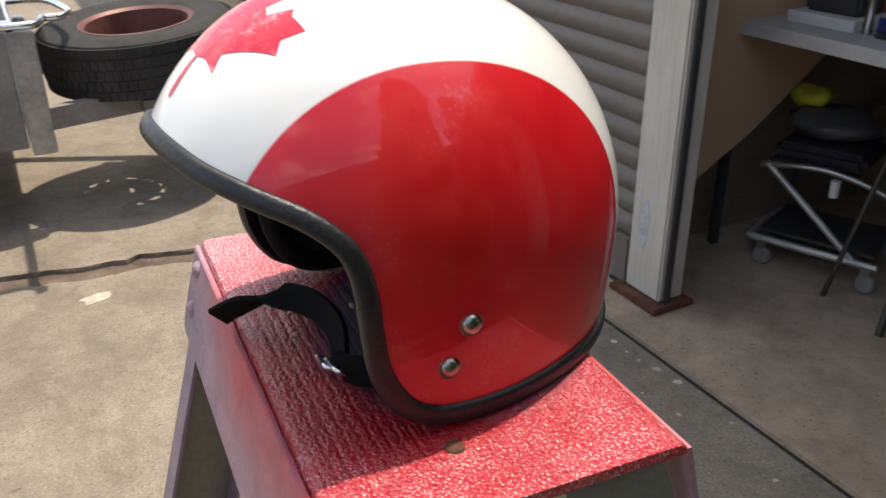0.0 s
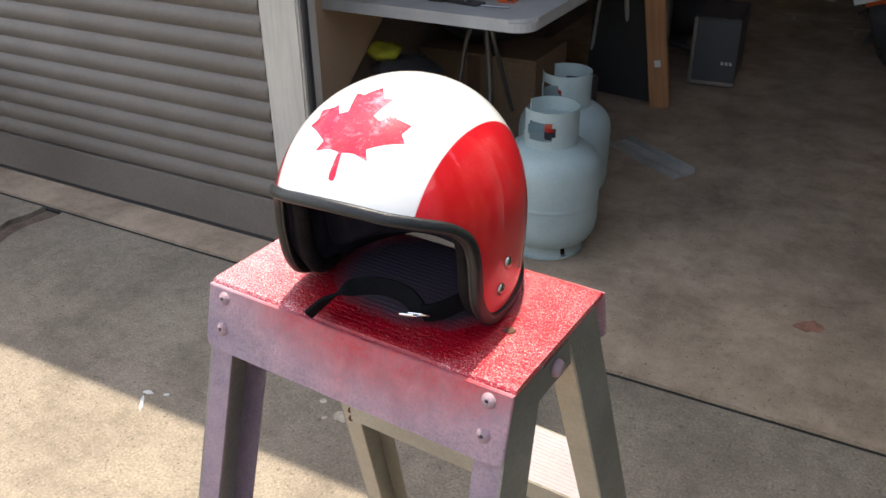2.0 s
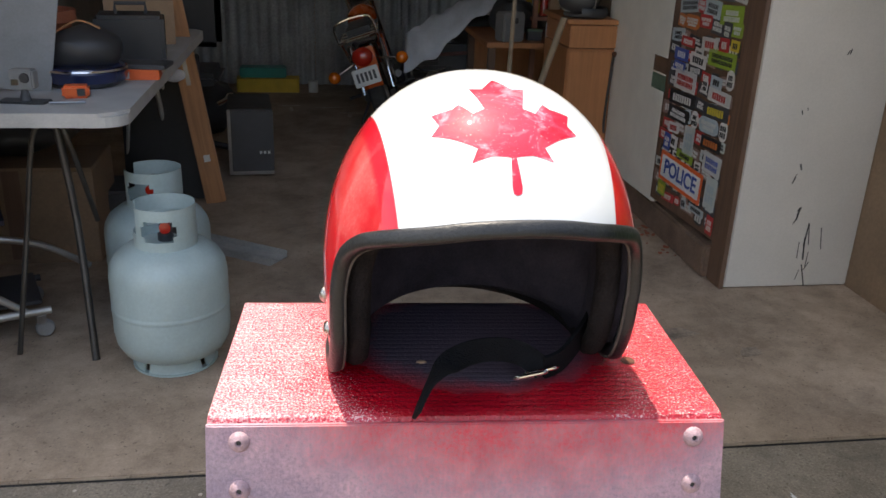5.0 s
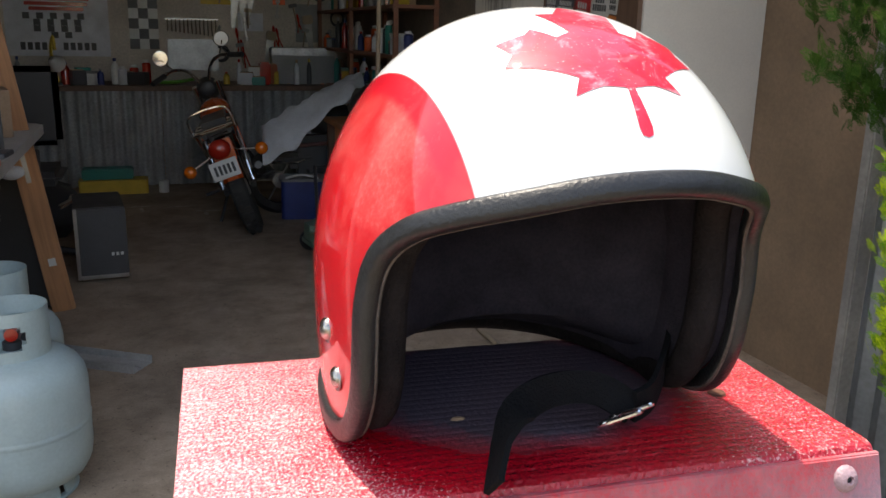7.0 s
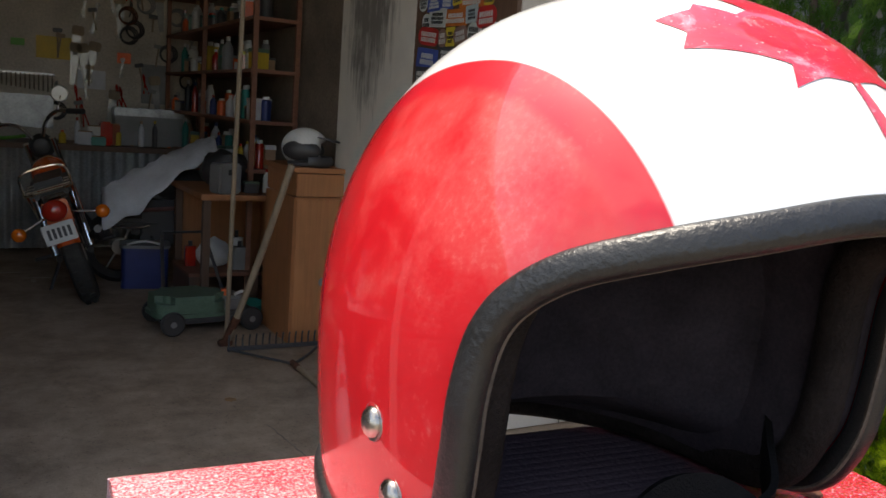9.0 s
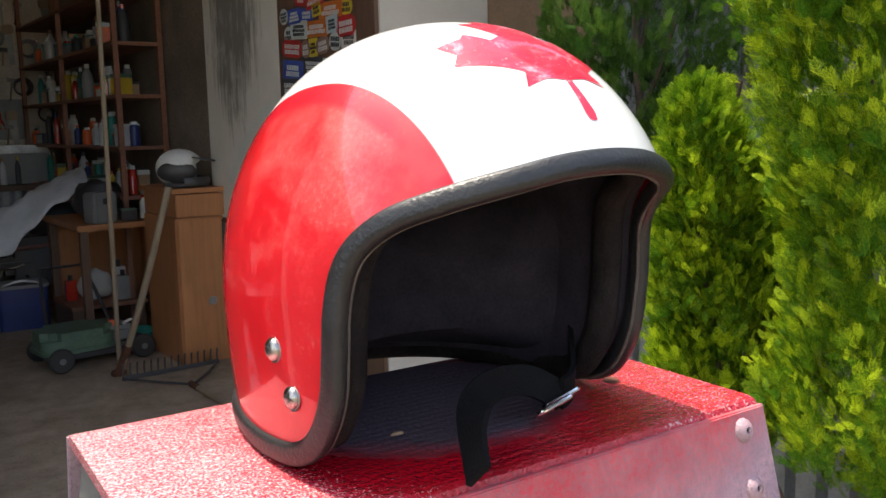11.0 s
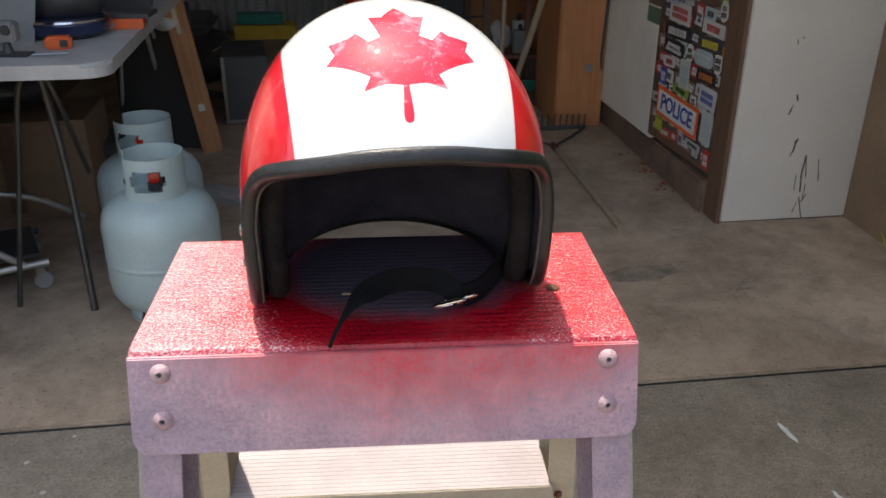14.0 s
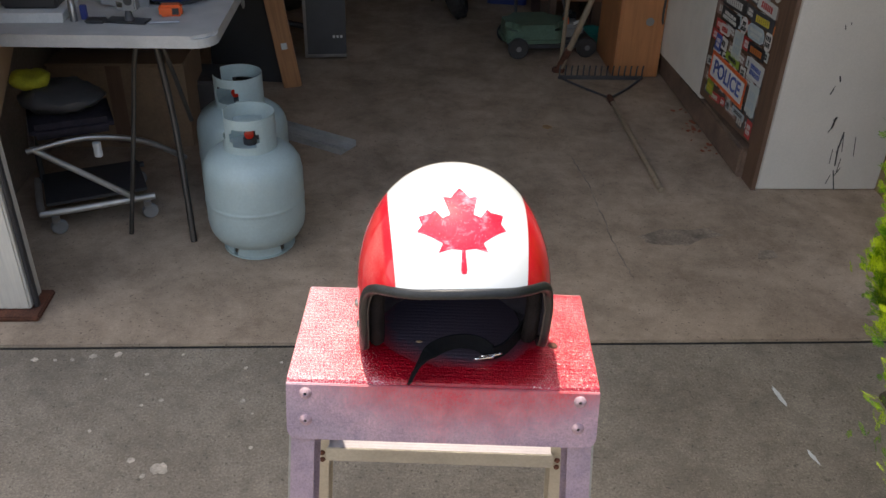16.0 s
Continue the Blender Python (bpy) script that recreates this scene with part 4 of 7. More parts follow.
def shell_mesh(off, rows, bottom=None):
    bm = bmesh.new()
    cols = []
    for i, p in enumerate(rim):
        o = off(p) if callable(off) else off
        c = (CT if p.z > Z0 else CB) + o
        s = max(-1, min(1, (p.z - Z0) / c))
        f0 = math.copysign(math.asin(abs(s) ** ((QT if s > 0 else QL) / 2)), s)
        col = []
        for j in range(rows):
            f = f0 + (math.pi / 2 - f0) * j / rows
            c2 = (CT if f > 0 else CB) + o
            dz = math.copysign(abs(math.sin(f)) ** (2 / (QT if f > 0 else QL)), f) * c2
            col.append(bm.verts.new(shell_at(p.x, p.y, Z0 + dz, o)))
        cols.append(col)
    pole = bm.verts.new((0, 0, Z0 + CT + (off if not callable(off) else -0.024)))
    n = len(cols)
    for i in range(n):
        a, b = cols[i], cols[(i + 1) % n]
        for j in range(rows - 1):
            bm.faces.new((a[j], b[j], b[j + 1], a[j + 1]))
        bm.faces.new((a[-1], b[-1], pole))
    return bm, cols


bm, _ = shell_mesh(0.0, 40)
part("shell", bm, M["helmet"], helmet, "glossy white shell with sprayed red side panels", smooth=True)


def pad(p):
    side = max(0.0, 1 - abs(p.y + 0.01) / 0.06) * (1 if abs(p.x) > 0.07 else 0)
    return -0.019 - 0.005 * side


bm, cols = shell_mesh(pad, 24)
lip = [bm.verts.new(shell_at(p.x, p.y, p.z + 0.001, -0.004)) for p in rim]
n = len(cols)
for i in range(n):
    bm.faces.new((lip[i], lip[(i + 1) % n], cols[(i + 1) % n][0], cols[i][0]))
part("liner", bm, M["liner"], helmet, "black padded lining", smooth=True)

# rubber edge bead, fuller along the brow
bm = bmesh.new()
rings, piping = [], []
for i, p in enumerate(rim):
    t = (rim[(i + 1) % n] - rim[i - 1]).normalized()
    up = (shell_at(p.x, p.y, p.z + 0.004) - p).normalized()
    nor = t.cross(up).normalized()
    if nor.dot(Vector((p.x, p.y, 0.0))) < 0:
        nor = -nor
    away = nor.cross(t).normalized()
    if away.dot(up) > 0:
        away = -away
    f = max(0, min(1, (p.z - 0.02) / 0.10))
    hd, hn = 0.0062 - 0.0008 * f, 0.0049
    c = p + away * (hd * 0.88) - nor * 0.0012
    piping.append(c + away * (hd * 0.72) - nor * (hn * 0.86))
    rings.append([bm.verts.new(c + away * (hd * math.copysign(abs(math.cos(a)) ** 0.7, math.cos(a))) + nor * (hn * math.copysign(abs(math.sin(a)) ** 0.7, math.sin(a)))) for a in [2 * math.pi * j / 16 for j in range(16)]])
for i in range(n):
    a, b = rings[i], rings[(i + 1) % n]
    for j in range(16):
        bm.faces.new((a[j], a[(j + 1) % 16], b[(j + 1) % 16], b[j]))
bmesh.ops.recalc_face_normals(bm, faces=bm.faces)
part("edge_trim", bm, M["trimrubber"], helmet, "black rubber edge bead", smooth=True)
bm = bmesh.new()
sweep(bm, piping, lambda u: circle(0.0011, 6), True)
part("piping", bm, M["piping"], helmet, "thin scuffed grey-brown inner edge of the bead", smooth=True)

# second soft roll of the lining inside the brow and cheeks
bm = bmesh.new()
roll = [shell_at(p.x, p.y, p.z - 0.002, -0.013) for p in rim]
fat = [max(0.0, min(1.0, (abs(p.x) - 0.07) / 0.025)) * max(0.0, min(1.0, (0.03 - p.y) / 0.03)) for p in rim]
roll = [shell_at(p.x, p.y, p.z - 0.002 + 0.002 * f, -0.013 - 0.005 * f) for p, f in zip(rim, fat)]
sweep(bm, roll, lambda u: circle(0.0066 + 0.0024 * fat[min(n - 1, round(u * (n - 1)))], 10), True)
part("lining_roll", bm, M["padding"], helmet, "soft dark inner edge roll", smooth=True)

# thick neck padding round the rear of the opening
bm = bmesh.new()
rows_ = []
for p in rim:
    if p.y < -0.012:
        rows_.append(None)
        continue
    a = math.atan2(p.x, p.y + 0.045)
    wall = shell_at(p.x, p.y, 0.05, -0.020)
    q = Vector((0.088 * math.sin(a), -0.045 + 0.098 * math.cos(a), 0))
    k_ = min(1.0, max(0.0, (p.y + 0.012) / 0.05))
    q = Vector((wall.x, wall.y, 0)).lerp(q, k_) if q.length < Vector((wall.x, wall.y)).length else Vector((wall.x, wall.y, 0))
    lo, hi = shell_at(p.x, p.y, p.z + 0.001, -0.007), shell_at(p.x, p.y, 0.135, -0.0185)
    mid = lambda u, z: Vector((lo.x + (q.x - lo.x) * u, lo.y + (q.y - lo.y) * u, z))
    top = lambda u, z: Vector((hi.x + (q.x - hi.x) * u, hi.y + (q.y - hi.y) * u, z))
    ring = [lo, mid(0.35, 0.018), mid(0.75, 0.028), mid(0.95, 0.037), mid(1.0, 0.048), mid(1.0, 0.062), top(0.9, 0.080), top(0.6, 0.102), top(0.25, 0.122), hi]
    rows_.append([bm.verts.new(v) for v in ring])
for a, b in zip(rows_, rows_[1:] + rows_[:1]):
    if a and b:
        for j in range(len(a) - 1):
            bm.faces.new((a[j], b[j], b[j + 1], a[j + 1]))
part("neck_pad", bm, M["liner"], helmet, "black padded neck lining", smooth=True)

# the leaf, painted on the crown: one half drawn, then mirrored
LEAF = [(0.0, -0.0175), (0.0098, -0.0325), (0.0180, -0.0300), (0.0122, -0.0545), (0.0195, -0.0570), (0.0270, -0.0455), (0.0310, -0.0485), (0.0438, -0.0468),
        (0.0405, -0.0580), (0.0458, -0.0625), (0.0205, -0.0810), (0.0250, -0.0875), (0.0120, -0.0865), (0.0017, -0.0880), (0.0031, -0.1012), (0.0024, -0.1034), (0.0, -0.1040)]
bm = bmesh.new()
outline = LEAF + [(-x, y) for x, y in LEAF[-2:0:-1]]
bm.faces.new([bm.verts.new((x, y - 0.0028, 0)) for x, y in outline])
bmesh.ops.triangulate(bm, faces=bm.faces[:])
for _ in range(3):
    bmesh.ops.subdivide_edges(bm, edges=[e for e in bm.edges if e.calc_length() > 0.003], cuts=1, use_grid_fill=True)
    bmesh.ops.triangulate(bm, faces=bm.faces[:])
for v in bm.verts:
    v.co.z = shell_top(v.co.x, v.co.y, 0.0003)
bmesh.ops.recalc_face_normals(bm, faces=bm.faces)
part("leaf_emblem", bm, M["leaf"], helmet, "red painted maple leaf, blotchy with paler pink", smooth=True)

for x, y, z in ((0.111, 0.001, 0.0625), (0.111, -0.0106, 0.040), (-0.111, -0.0058, 0.0612), (-0.111, -0.0192, 0.0402)):
    p = shell_at(x, y, z)
    side = 1 if x > 0 else -1
    st = part("snap_stud", lathe([(0, 0.0034), (0.0022, 0.0033), (0.0042, 0.0026), (0.0054, 0.0012), (0.0056, 0.0)], 16), M["stud"], helmet, "dull chrome snap stud", smooth=True, m=Matrix.Translation(p) @ pose(0, 0, 0, 0, 88 * side, 0))
    part("washer", lathe([(0.0056, 0.0), (0.0066, 0.0004), (0.0068, -0.0004)], 16), M["steel"], st, smooth=True)


def ribbon(name, pts, w, t, material, parent, label, ups=None, smooth=6):
    pr = [(-t / 2, -w / 2), (t / 2, -w / 2), (t / 2, w / 2), (-t / 2, w / 2)]
    c = curve(pts, smooth)
    return part(name, sweep(bmesh.new(), c, pr, False, [Vector(u) for u in ups] if ups else None), material, parent, label, smooth=True)


ribbon("chin_strap", [(0.100, 0.004, 0.046), (0.082, -0.016, 0.028), (0.060, -0.038, 0.018), (0.045, -0.044, 0.015)], 0.019, 0.003, M["strap"], helmet, "black webbing chin strap")
ribbon("chin_strap", [(0.044, -0.044, 0.014), (0.026, -0.038, 0.025), (0.000, -0.040, 0.029), (-0.024, -0.052, 0.028), (-0.040, -0.068, 0.021), (-0.048, -0.079, 0.0145), (-0.053, -0.087, 0.0085)], 0.017, 0.003, M["strap"], helmet, "loose black strap end curling over the platform edge", [Vector((0.35, 0.35, 0.87)).lerp(Vector((0.1, 0.9, -0.36)), min(1, max(0, (j - 12) / 14))) for j in range(37)])
for c, k_ in (((0.034, -0.049, 0.012), 0.72), ((0.042, -0.046, 0.0135), 0.76)):
    along, across = Vector((0.95, -0.1, 0.24)), Vector((0.1, 0.80, -0.58))
    pts = [Vector(c) + along * (0.0165 * k_ * math.cos(a)) + across * (0.0085 * k_ * max(-0.6, math.sin(a))) for a in [2 * math.pi * j / 28 for j in range(28)]]
    part("d_ring", tube(pts, 0.0014, 8, closed=True), M["chrome"], helmet, "chrome strap ring", smooth=True)


# ---- gas bottles ----
def gas_bottle(x, y, rz, label):
    t = thing("gas_bottle", label, "gas bottle", pose(x, y, 0, 0, 0, rz), "gas bottles by the table")
    r = 0.165
    prof = [(0.0, 0.026), (0.06, 0.027), (0.11, 0.034), (0.145, 0.054), (0.160, 0.082), (r, 0.116), (r, 0.180), (r, 0.183), (r + 0.0014, 0.186), (r + 0.0014, 0.194), (r, 0.197), (r, 0.200),
            (r, 0.285), (0.160, 0.315), (0.146, 0.340), (0.118, 0.362), (0.08, 0.375), (0.04, 0.380), (0.0, 0.381)]
    part("tank", lathe(prof, 40), M["lpg"], t, "pale blue-grey painted tank with a weld seam", smooth=True)
    bm = bmesh.new()
    for a0 in (0, 90, 180, 270):
        arc = [radians(a0 + 50 + 80 * i / 10) for i in range(11)]
        pts = [[bm.verts.new((rr * math.cos(a), rr * math.sin(a), z)) for rr, z in ((0.110, 0.004), (0.116, 0.002), (0.108, 0.037), (0.102, 0.037))] for a in arc]
        for p, q in zip(pts, pts[1:]):
            for j in range(4):
                bm.faces.new((p[j], p[(j + 1) % 4], q[(j + 1) % 4], q[j]))
        bm.faces.new(pts[0][::-1]), bm.faces.new(pts[-1])
    lathe([(0.104, 0.0), (0.122, 0.0), (0.122, 0.005), (0.104, 0.005), (0.104, 0.0)], 36, None, bm)
    part("foot_ring", bm, M["lpg"], t, "slotted foot ring", smooth=True)
    bm = bmesh.new()
    zs, seg = [0.366, 0.385, 0.40, 0.415, 0.43, 0.445, 0.46, 0.478, 0.492], 48
    R = 0.084

    def solid(i, k):
        a = 360 * i / seg
        win = (222 < a < 290 and 2 <= k <= 5 and not (k in (2, 5) and (a < 230 or a > 282))) or (55 < a < 125 and 2 <= k <= 4) or (150 < a < 205 and k >= 3)
        return not win

    v = {}
    for i in range(seg):
        a = 2 * math.pi * i / seg
        for k, z in enumerate(zs):
            for s, rr in ((0, R), (1, R + 0.003)):
                v[i, k, s] = bm.verts.new((rr * math.cos(a), rr * math.sin(a), z))
    for i in range(seg):
        for k in range(len(zs) - 1):
            if not solid(i, k):
                continue
            i2 = (i + 1) % seg
            for s in (0, 1):
                q = [v[i, k, s], v[i2, k, s], v[i2, k + 1, s], v[i, k + 1, s]]
                bm.faces.new(q if s else q[::-1])
            for (di, dk), (p, q2) in {(-1, 0): ((i, k), (i, k + 1)), (1, 0): ((i2, k), (i2, k + 1)), (0, -1): ((i, k), (i2, k)), (0, 1): ((i, k + 1), (i2, k + 1))}.items():
                kk = k + dk
                if kk < 0 or kk >= len(zs) - 1 or not solid((i + di) % seg, kk):
                    bm.faces.new((v[p[0], p[1], 0], v[p[0], p[1], 1], v[q2[0], q2[1], 1], v[q2[0], q2[1], 0]))
    bmesh.ops.delete(bm, geom=[w for w in bm.verts if not w.link_faces], context="VERTS")
    bmesh.ops.recalc_face_normals(bm, faces=bm.faces)
    part("collar", bm, M["lpg"], t, "open collar with hand holes", smooth=True)
    valve = part("valve", lathe([(0, 0.37), (0.022, 0.37), (0.022, 0.40), (0.014, 0.405), (0.014, 0.445), (0.0, 0.445)], 14), M["darkgrey"], t, "dark valve", smooth=True)
    part("knob", lathe([(0, 0.020), (0.016, 0.018), (0.018, 0.0), (0, -0.004)], 12), M["redlens"], valve, "red valve knob", smooth=True, m=pose(0, -0.016, 0.425, 90))
    part("outlet", lathe([(0, 0.03), (0.012, 0.03), (0.012, 0.0)], 12), M["black"], valve, smooth=True, m=pose(0.016, -0.01, 0.42, 90, 0, 30))
    return t


gas_bottle(-0.530, 1.868, 8, "pale blue-grey gas bottle with an open collar, standing on concrete")
gas_bottle(-0.618, 2.225, -14, "pale blue-grey gas bottle standing behind a table leg")

# ---- folding table and what stands on it ----
TZ = 0.75
table = thing("folding_table", "long grey-white plastic folding table on bent steel legs", "table", pose(-0.965, 2.72, 0))
part("tabletop", prism(rounded(0.85, 1.79, 0.07), 0.038, Matrix.Translation((-0.06, 0, TZ - 0.038)), bevel=0.010), M["plastictable"], table, "stained plastic top")


def hairpin(y0, dy, x0, metal):
    part("leg", tube([(x0 + 0.04, y0 - dy, 0.0), (x0 + 0.005, y0 - dy * 0.2, 0.40), (x0 - 0.03, y0, 0.715)], 0.011, 10, 4), metal, table, "bent tube leg", smooth=True)
    part("brace", tube([(x0 - 0.19, y0 - dy * 0.6, 0.0), (x0 - 0.135, y0 - dy * 0.1, 0.40), (x0 - 0.10, y0, 0.62), (x0 - 0.065, y0, 0.69), (x0 - 0.02, y0, 0.69), (x0 + 0.01, y0, 0.60), (x0 + 0.03, y0 + 0.1, 0.36)], 0.008, 8, 4), metal, table, smooth=True)


hairpin(-0.72, 0.13, 0.165, M["legsteel"])
# Far legs in a paler metal: the light on them is painted in.
hairpin(0.72, -0.13, 0.165, M["zinc"])
for y in (-0.82, 0.82):
    part("leg", box((-0.468, y - 0.014, 0), (-0.440, y + 0.014, 0.712), 0.003), M["black"], table, "dark square leg")


def simple(name, bm, material, label, category, m=None, smooth=False, group=""):
    return tagged(part(name, bm, material, None, "", smooth, m), label, category, group)


gadget = thing("charger", "black desktop charger lying on a flat white box", "charger", pose(-1.19, 2.03, TZ + 0.032, 0, 0, 3))
part("body", box((-0.085, -0.055, 0), (0.085, 0.06, 0.055), 0.008), M["black"], gadget)
for i in range(3):
    part("knob", lathe([(0, 0.01), (0.009, 0.01), (0.011, 0)], 12), M["darkgrey"], gadget, m=pose(-0.05 + 0.05 * i, -0.03, 0.055))
wb = thing("flat_box", "flat white cardboard box on the table", "box", pose(-1.19, 2.02, TZ, 0, 0, 3))
part("body", box((-0.105, -0.085, 0), (0.105, 0.09, 0.028), 0.002), M["white"], wb)
part("lid", box((-0.107, -0.087, 0.016), (0.107, 0.092, 0.031), 0.002), M["white"], wb)
torch = thing("torch", "small brushed metal torch standing on end on the table", "torch", pose(-1.055, 1.965, TZ))
part("barrel", lathe([(0, 0), (0.012, 0), (0.012, 0.05), (0.0105, 0.052), (0.0105, 0.085), (0.012, 0.088), (0.012, 0.098), (0, 0.098)], 18), M["steel"], torch, smooth=True)
simple("battery_pack", box((-0.01, -0.008, 0), (0.01, 0.008, 0.045), 0.002), M["blue"], "small blue battery pack beside the torch", "battery", pose(-1.028, 1.985, TZ))
board = thing("grey_board", "tall dull grey board leaning among the things on the table", "board", pose(-0.94, 2.12, TZ, -12, 9, 6))
part("sheet", box((-0.075, -0.003, 0), (0.075, 0.003, 0.30), 0.001), M["grey"], board)
camera_stand = thing("action_camera", "small grey action camera in a case on a black base", "camera", pose(-0.885, 1.965, TZ, 0, 0, -8))
part("base", box((-0.07, -0.028, 0), (0.06, 0.03, 0.006), 0.002), M["black"], camera_stand)
part("post", lathe([(0, 0.006), (0.016, 0.006), (0.012, 0.02), (0.008, 0.04), (0, 0.04)], 14), M["darkgrey"], camera_stand, smooth=True)
case = part("case", box((-0.032, -0.018, 0.038), (0.034, 0.02, 0.092), 0.005), M["grey"], camera_stand, "grey camera case")
part("lens", lathe([(0, 0.006), (0.012, 0.006), (0.014, 0)], 16), M["black"], case, m=pose(0.012, -0.0185, 0.07, 90))
part("screen", box((-0.024, -0.0195, 0.05), (-0.006, -0.0185, 0.066)), M["chrome"], case)
simple("clip_mount", box((-0.03, -0.02, 0), (0.03, 0.022, 0.012), 0.004), M["black"], "small black plastic mount beside the camera", "mount", pose(-0.985, 1.955, TZ))
bowl = thing("visor_case", "dark blue glossy round case with a black bag on it", "case", pose(-0.80, 2.25, TZ, 0, 0, 10))
part("shell", lathe([(0, 0), (0.10, 0), (0.125, 0.018), (0.13, 0.045), (0.12, 0.06), (0, 0.062)], 30), M["navy"], bowl, smooth=True)
part("band", lathe([(0.128, 0.048), (0.1315, 0.052), (0.128, 0.057)], 30), M["chrome"], bowl, "bright rim", smooth=True)
bm = ball((0, 0.03, 0.10), (0.12, 0.09, 0.07), seg=16)
for v in bm.verts:
    v.co += Vector((0, 0, 0.02)) * noise.noise(v.co * 22)
part("bag", bm, M["black"], bowl, "crumpled black bag", smooth=True)
part("strap", tube([(-0.07, 0.0, 0.15), (0.0, -0.02, 0.19), (0.06, 0.0, 0.165)], 0.003, 6, 4), M["pine"], bowl)
tape = thing("tape_measure", "bright orange tape measure lying on the table", "tape measure", pose(-0.772, 2.04, TZ, 0, 0, 8))
part("body", box((-0.036, -0.022, 0), (0.036, 0.022, 0.036), 0.007), M["orange"], tape)
part("plate", box((0.005, -0.0235, 0.008), (0.026, -0.0222, 0.028), 0.0005), M["black"], tape, "dark label plate")
simple("pen", tube([(-0.045, 0, 0.004), (0.03, 0.01, 0.004), (0.046, 0.012, 0.004)], 0.004, 8), M["steel"], "thin metal pen lying near the table edge", "pen", pose(-0.775, 1.945, TZ), True)
obx = thing("orange_box", "flat orange and white product box with printed panels", "box", pose(-0.668, 2.36, TZ, 0, 0, 4))
part("body", box((-0.085, -0.045, 0), (0.075, 0.05, 0.032), 0.002), M["orange"], obx)
for x in (-0.062, -0.028):
    part("panel", box((x - 0.014, -0.0465, 0.005), (x + 0.013, -0.0452, 0.027)), M["white"], obx, "white printed panel")
    part("print", box((x - 0.007, -0.0473, 0.010), (x + 0.006, -0.0466, 0.022)), M["darkgrey"], obx)
simple("dark_folder", box((-0.10, -0.05, 0), (0.09, 0.06, 0.014), 0.002), M["darkgrey"], "dark grey folder on the orange box", "folder", pose(-0.655, 2.37, TZ + 0.033, 0, 0, -6))
simple("terracotta_pot", lathe([(0, 0), (0.075, 0), (0.10, 0.14), (0.115, 0.145), (0.115, 0.175), (0.10, 0.175), (0.09, 0.15), (0, 0.14)], 26), M["terracotta"], "brown terracotta pot standing on the table", "pot", pose(-1.20, 2.32, TZ), True)
simple("terracotta_pot", lathe([(0, 0), (0.085, 0), (0.11, 0.15), (0.125, 0.155), (0.125, 0.19), (0.11, 0.19), (0.10, 0.16), (0, 0.15)], 26), M["terracotta"], "red-brown terracotta pot behind the grey board", "pot", pose(-1.00, 2.52, TZ), True)
bm = ball((0, 0, 0.09), (0.07, 0.06, 0.09), seg=14)
for v in bm.verts:
    v.co += Vector((0.02, 0.02, 0.03)) * noise.noise(v.co * 25)
simple("lime_cloth", bm, M["lime"], "crumpled lime yellow cloth on the table", "cloth", pose(-1.22, 2.50, TZ), True)
kit = thing("machine_case", "black tool case with a lid standing on the table", "tool case", pose(-0.74, 2.72, TZ, 0, 0, 8))
part("body", box((-0.12, -0.08, 0), (0.11, 0.1, 0.16), 0.012), M["black"], kit)
part("handle", tube([(-0.05, 0, 0.16), (-0.05, 0, 0.195), (0.05, 0, 0.195), (0.05, 0, 0.16)], 0.007, 8), M["darkgrey"], kit)
simple("cardboard_box", box((-0.13, -0.1, 0), (0.13, 0.12, 0.17), 0.003), M["card"], "brown cardboard box at the table's far end", "box", pose(-0.80, 3.18, TZ, 0, 0, 12))

# ---- wheeled frame and bags under the table ----
frame_th = thing("wheeled_frame", "grey tubular wheeled frame with castors standing under the table", "trolley frame", pose(-1.15, 2.10, 0, 0, 0, 22))
part("rail", tube([(0.19, -0.13, 0.085), (-0.15, -0.13, 0.085), (-0.19, -0.10, 0.085), (-0.19, 0.15, 0.085)], 0.0125, 10, 4), M["alu"], frame_th, "bent floor rail", smooth=True)
part("strut", tube([(0.12, -0.13, 0.09), (-0.17, -0.13, 0.33)], 0.011, 10), M["alu"], frame_th, smooth=True)
# Rear bar and strut blackened: shade under the seat put into the colour.
part("rear_bar", tube([(-0.19, 0.15, 0.085), (0.19, 0.15, 0.085)], 0.0115, 10), M["black"], frame_th, "rear bar, coloured black for the shade under the seat", smooth=True)
part("strut", tube([(-0.17, 0.15, 0.085), (-0.17, 0.15, 0.33)], 0.010, 10), M["black"], frame_th, smooth=True)
part("arm", tube([(-0.19, -0.13, 0.325), (0.0, -0.13, 0.345), (0.18, -0.12, 0.30), (0.32, -0.10, 0.20)], 0.010, 10, 5), M["steel"], frame_th, "curved tube arm", smooth=True)
part("crossbar", tube([(-0.17, -0.13, 0.33), (-0.17, 0.15, 0.33)], 0.010, 10), M["steel"], frame_th, smooth=True)
for x, y in ((0.16, -0.13), (-0.15, -0.13), (0.16, 0.15), (-0.15, 0.15)):
    c = part("castor", box((x - 0.013, y - 0.011, 0.045), (x + 0.013, y + 0.011, 0.075), 0.003), M["steel"], frame_th, "swivel castor")
    part("wheel", lathe([(0, -0.010), (0.024, -0.010), (0.0285, -0.005), (0.0285, 0.005), (0.024, 0.010), (0, 0.010)], 18), M["grey"], c, smooth=True, m=pose(x + 0.006, y, 0.0285, 90))
seat = box((-0.17, -0.12, 0.345), (0.10, 0.14, 0.40), 0.02)
part("seat", seat, M["liner"], frame_th, "black padded seat", smooth=True)
part("tray", box((-0.17, -0.11, 0.10), (0.17, 0.14, 0.112), 0.003), M["black"], frame_th, "black board across the rails")
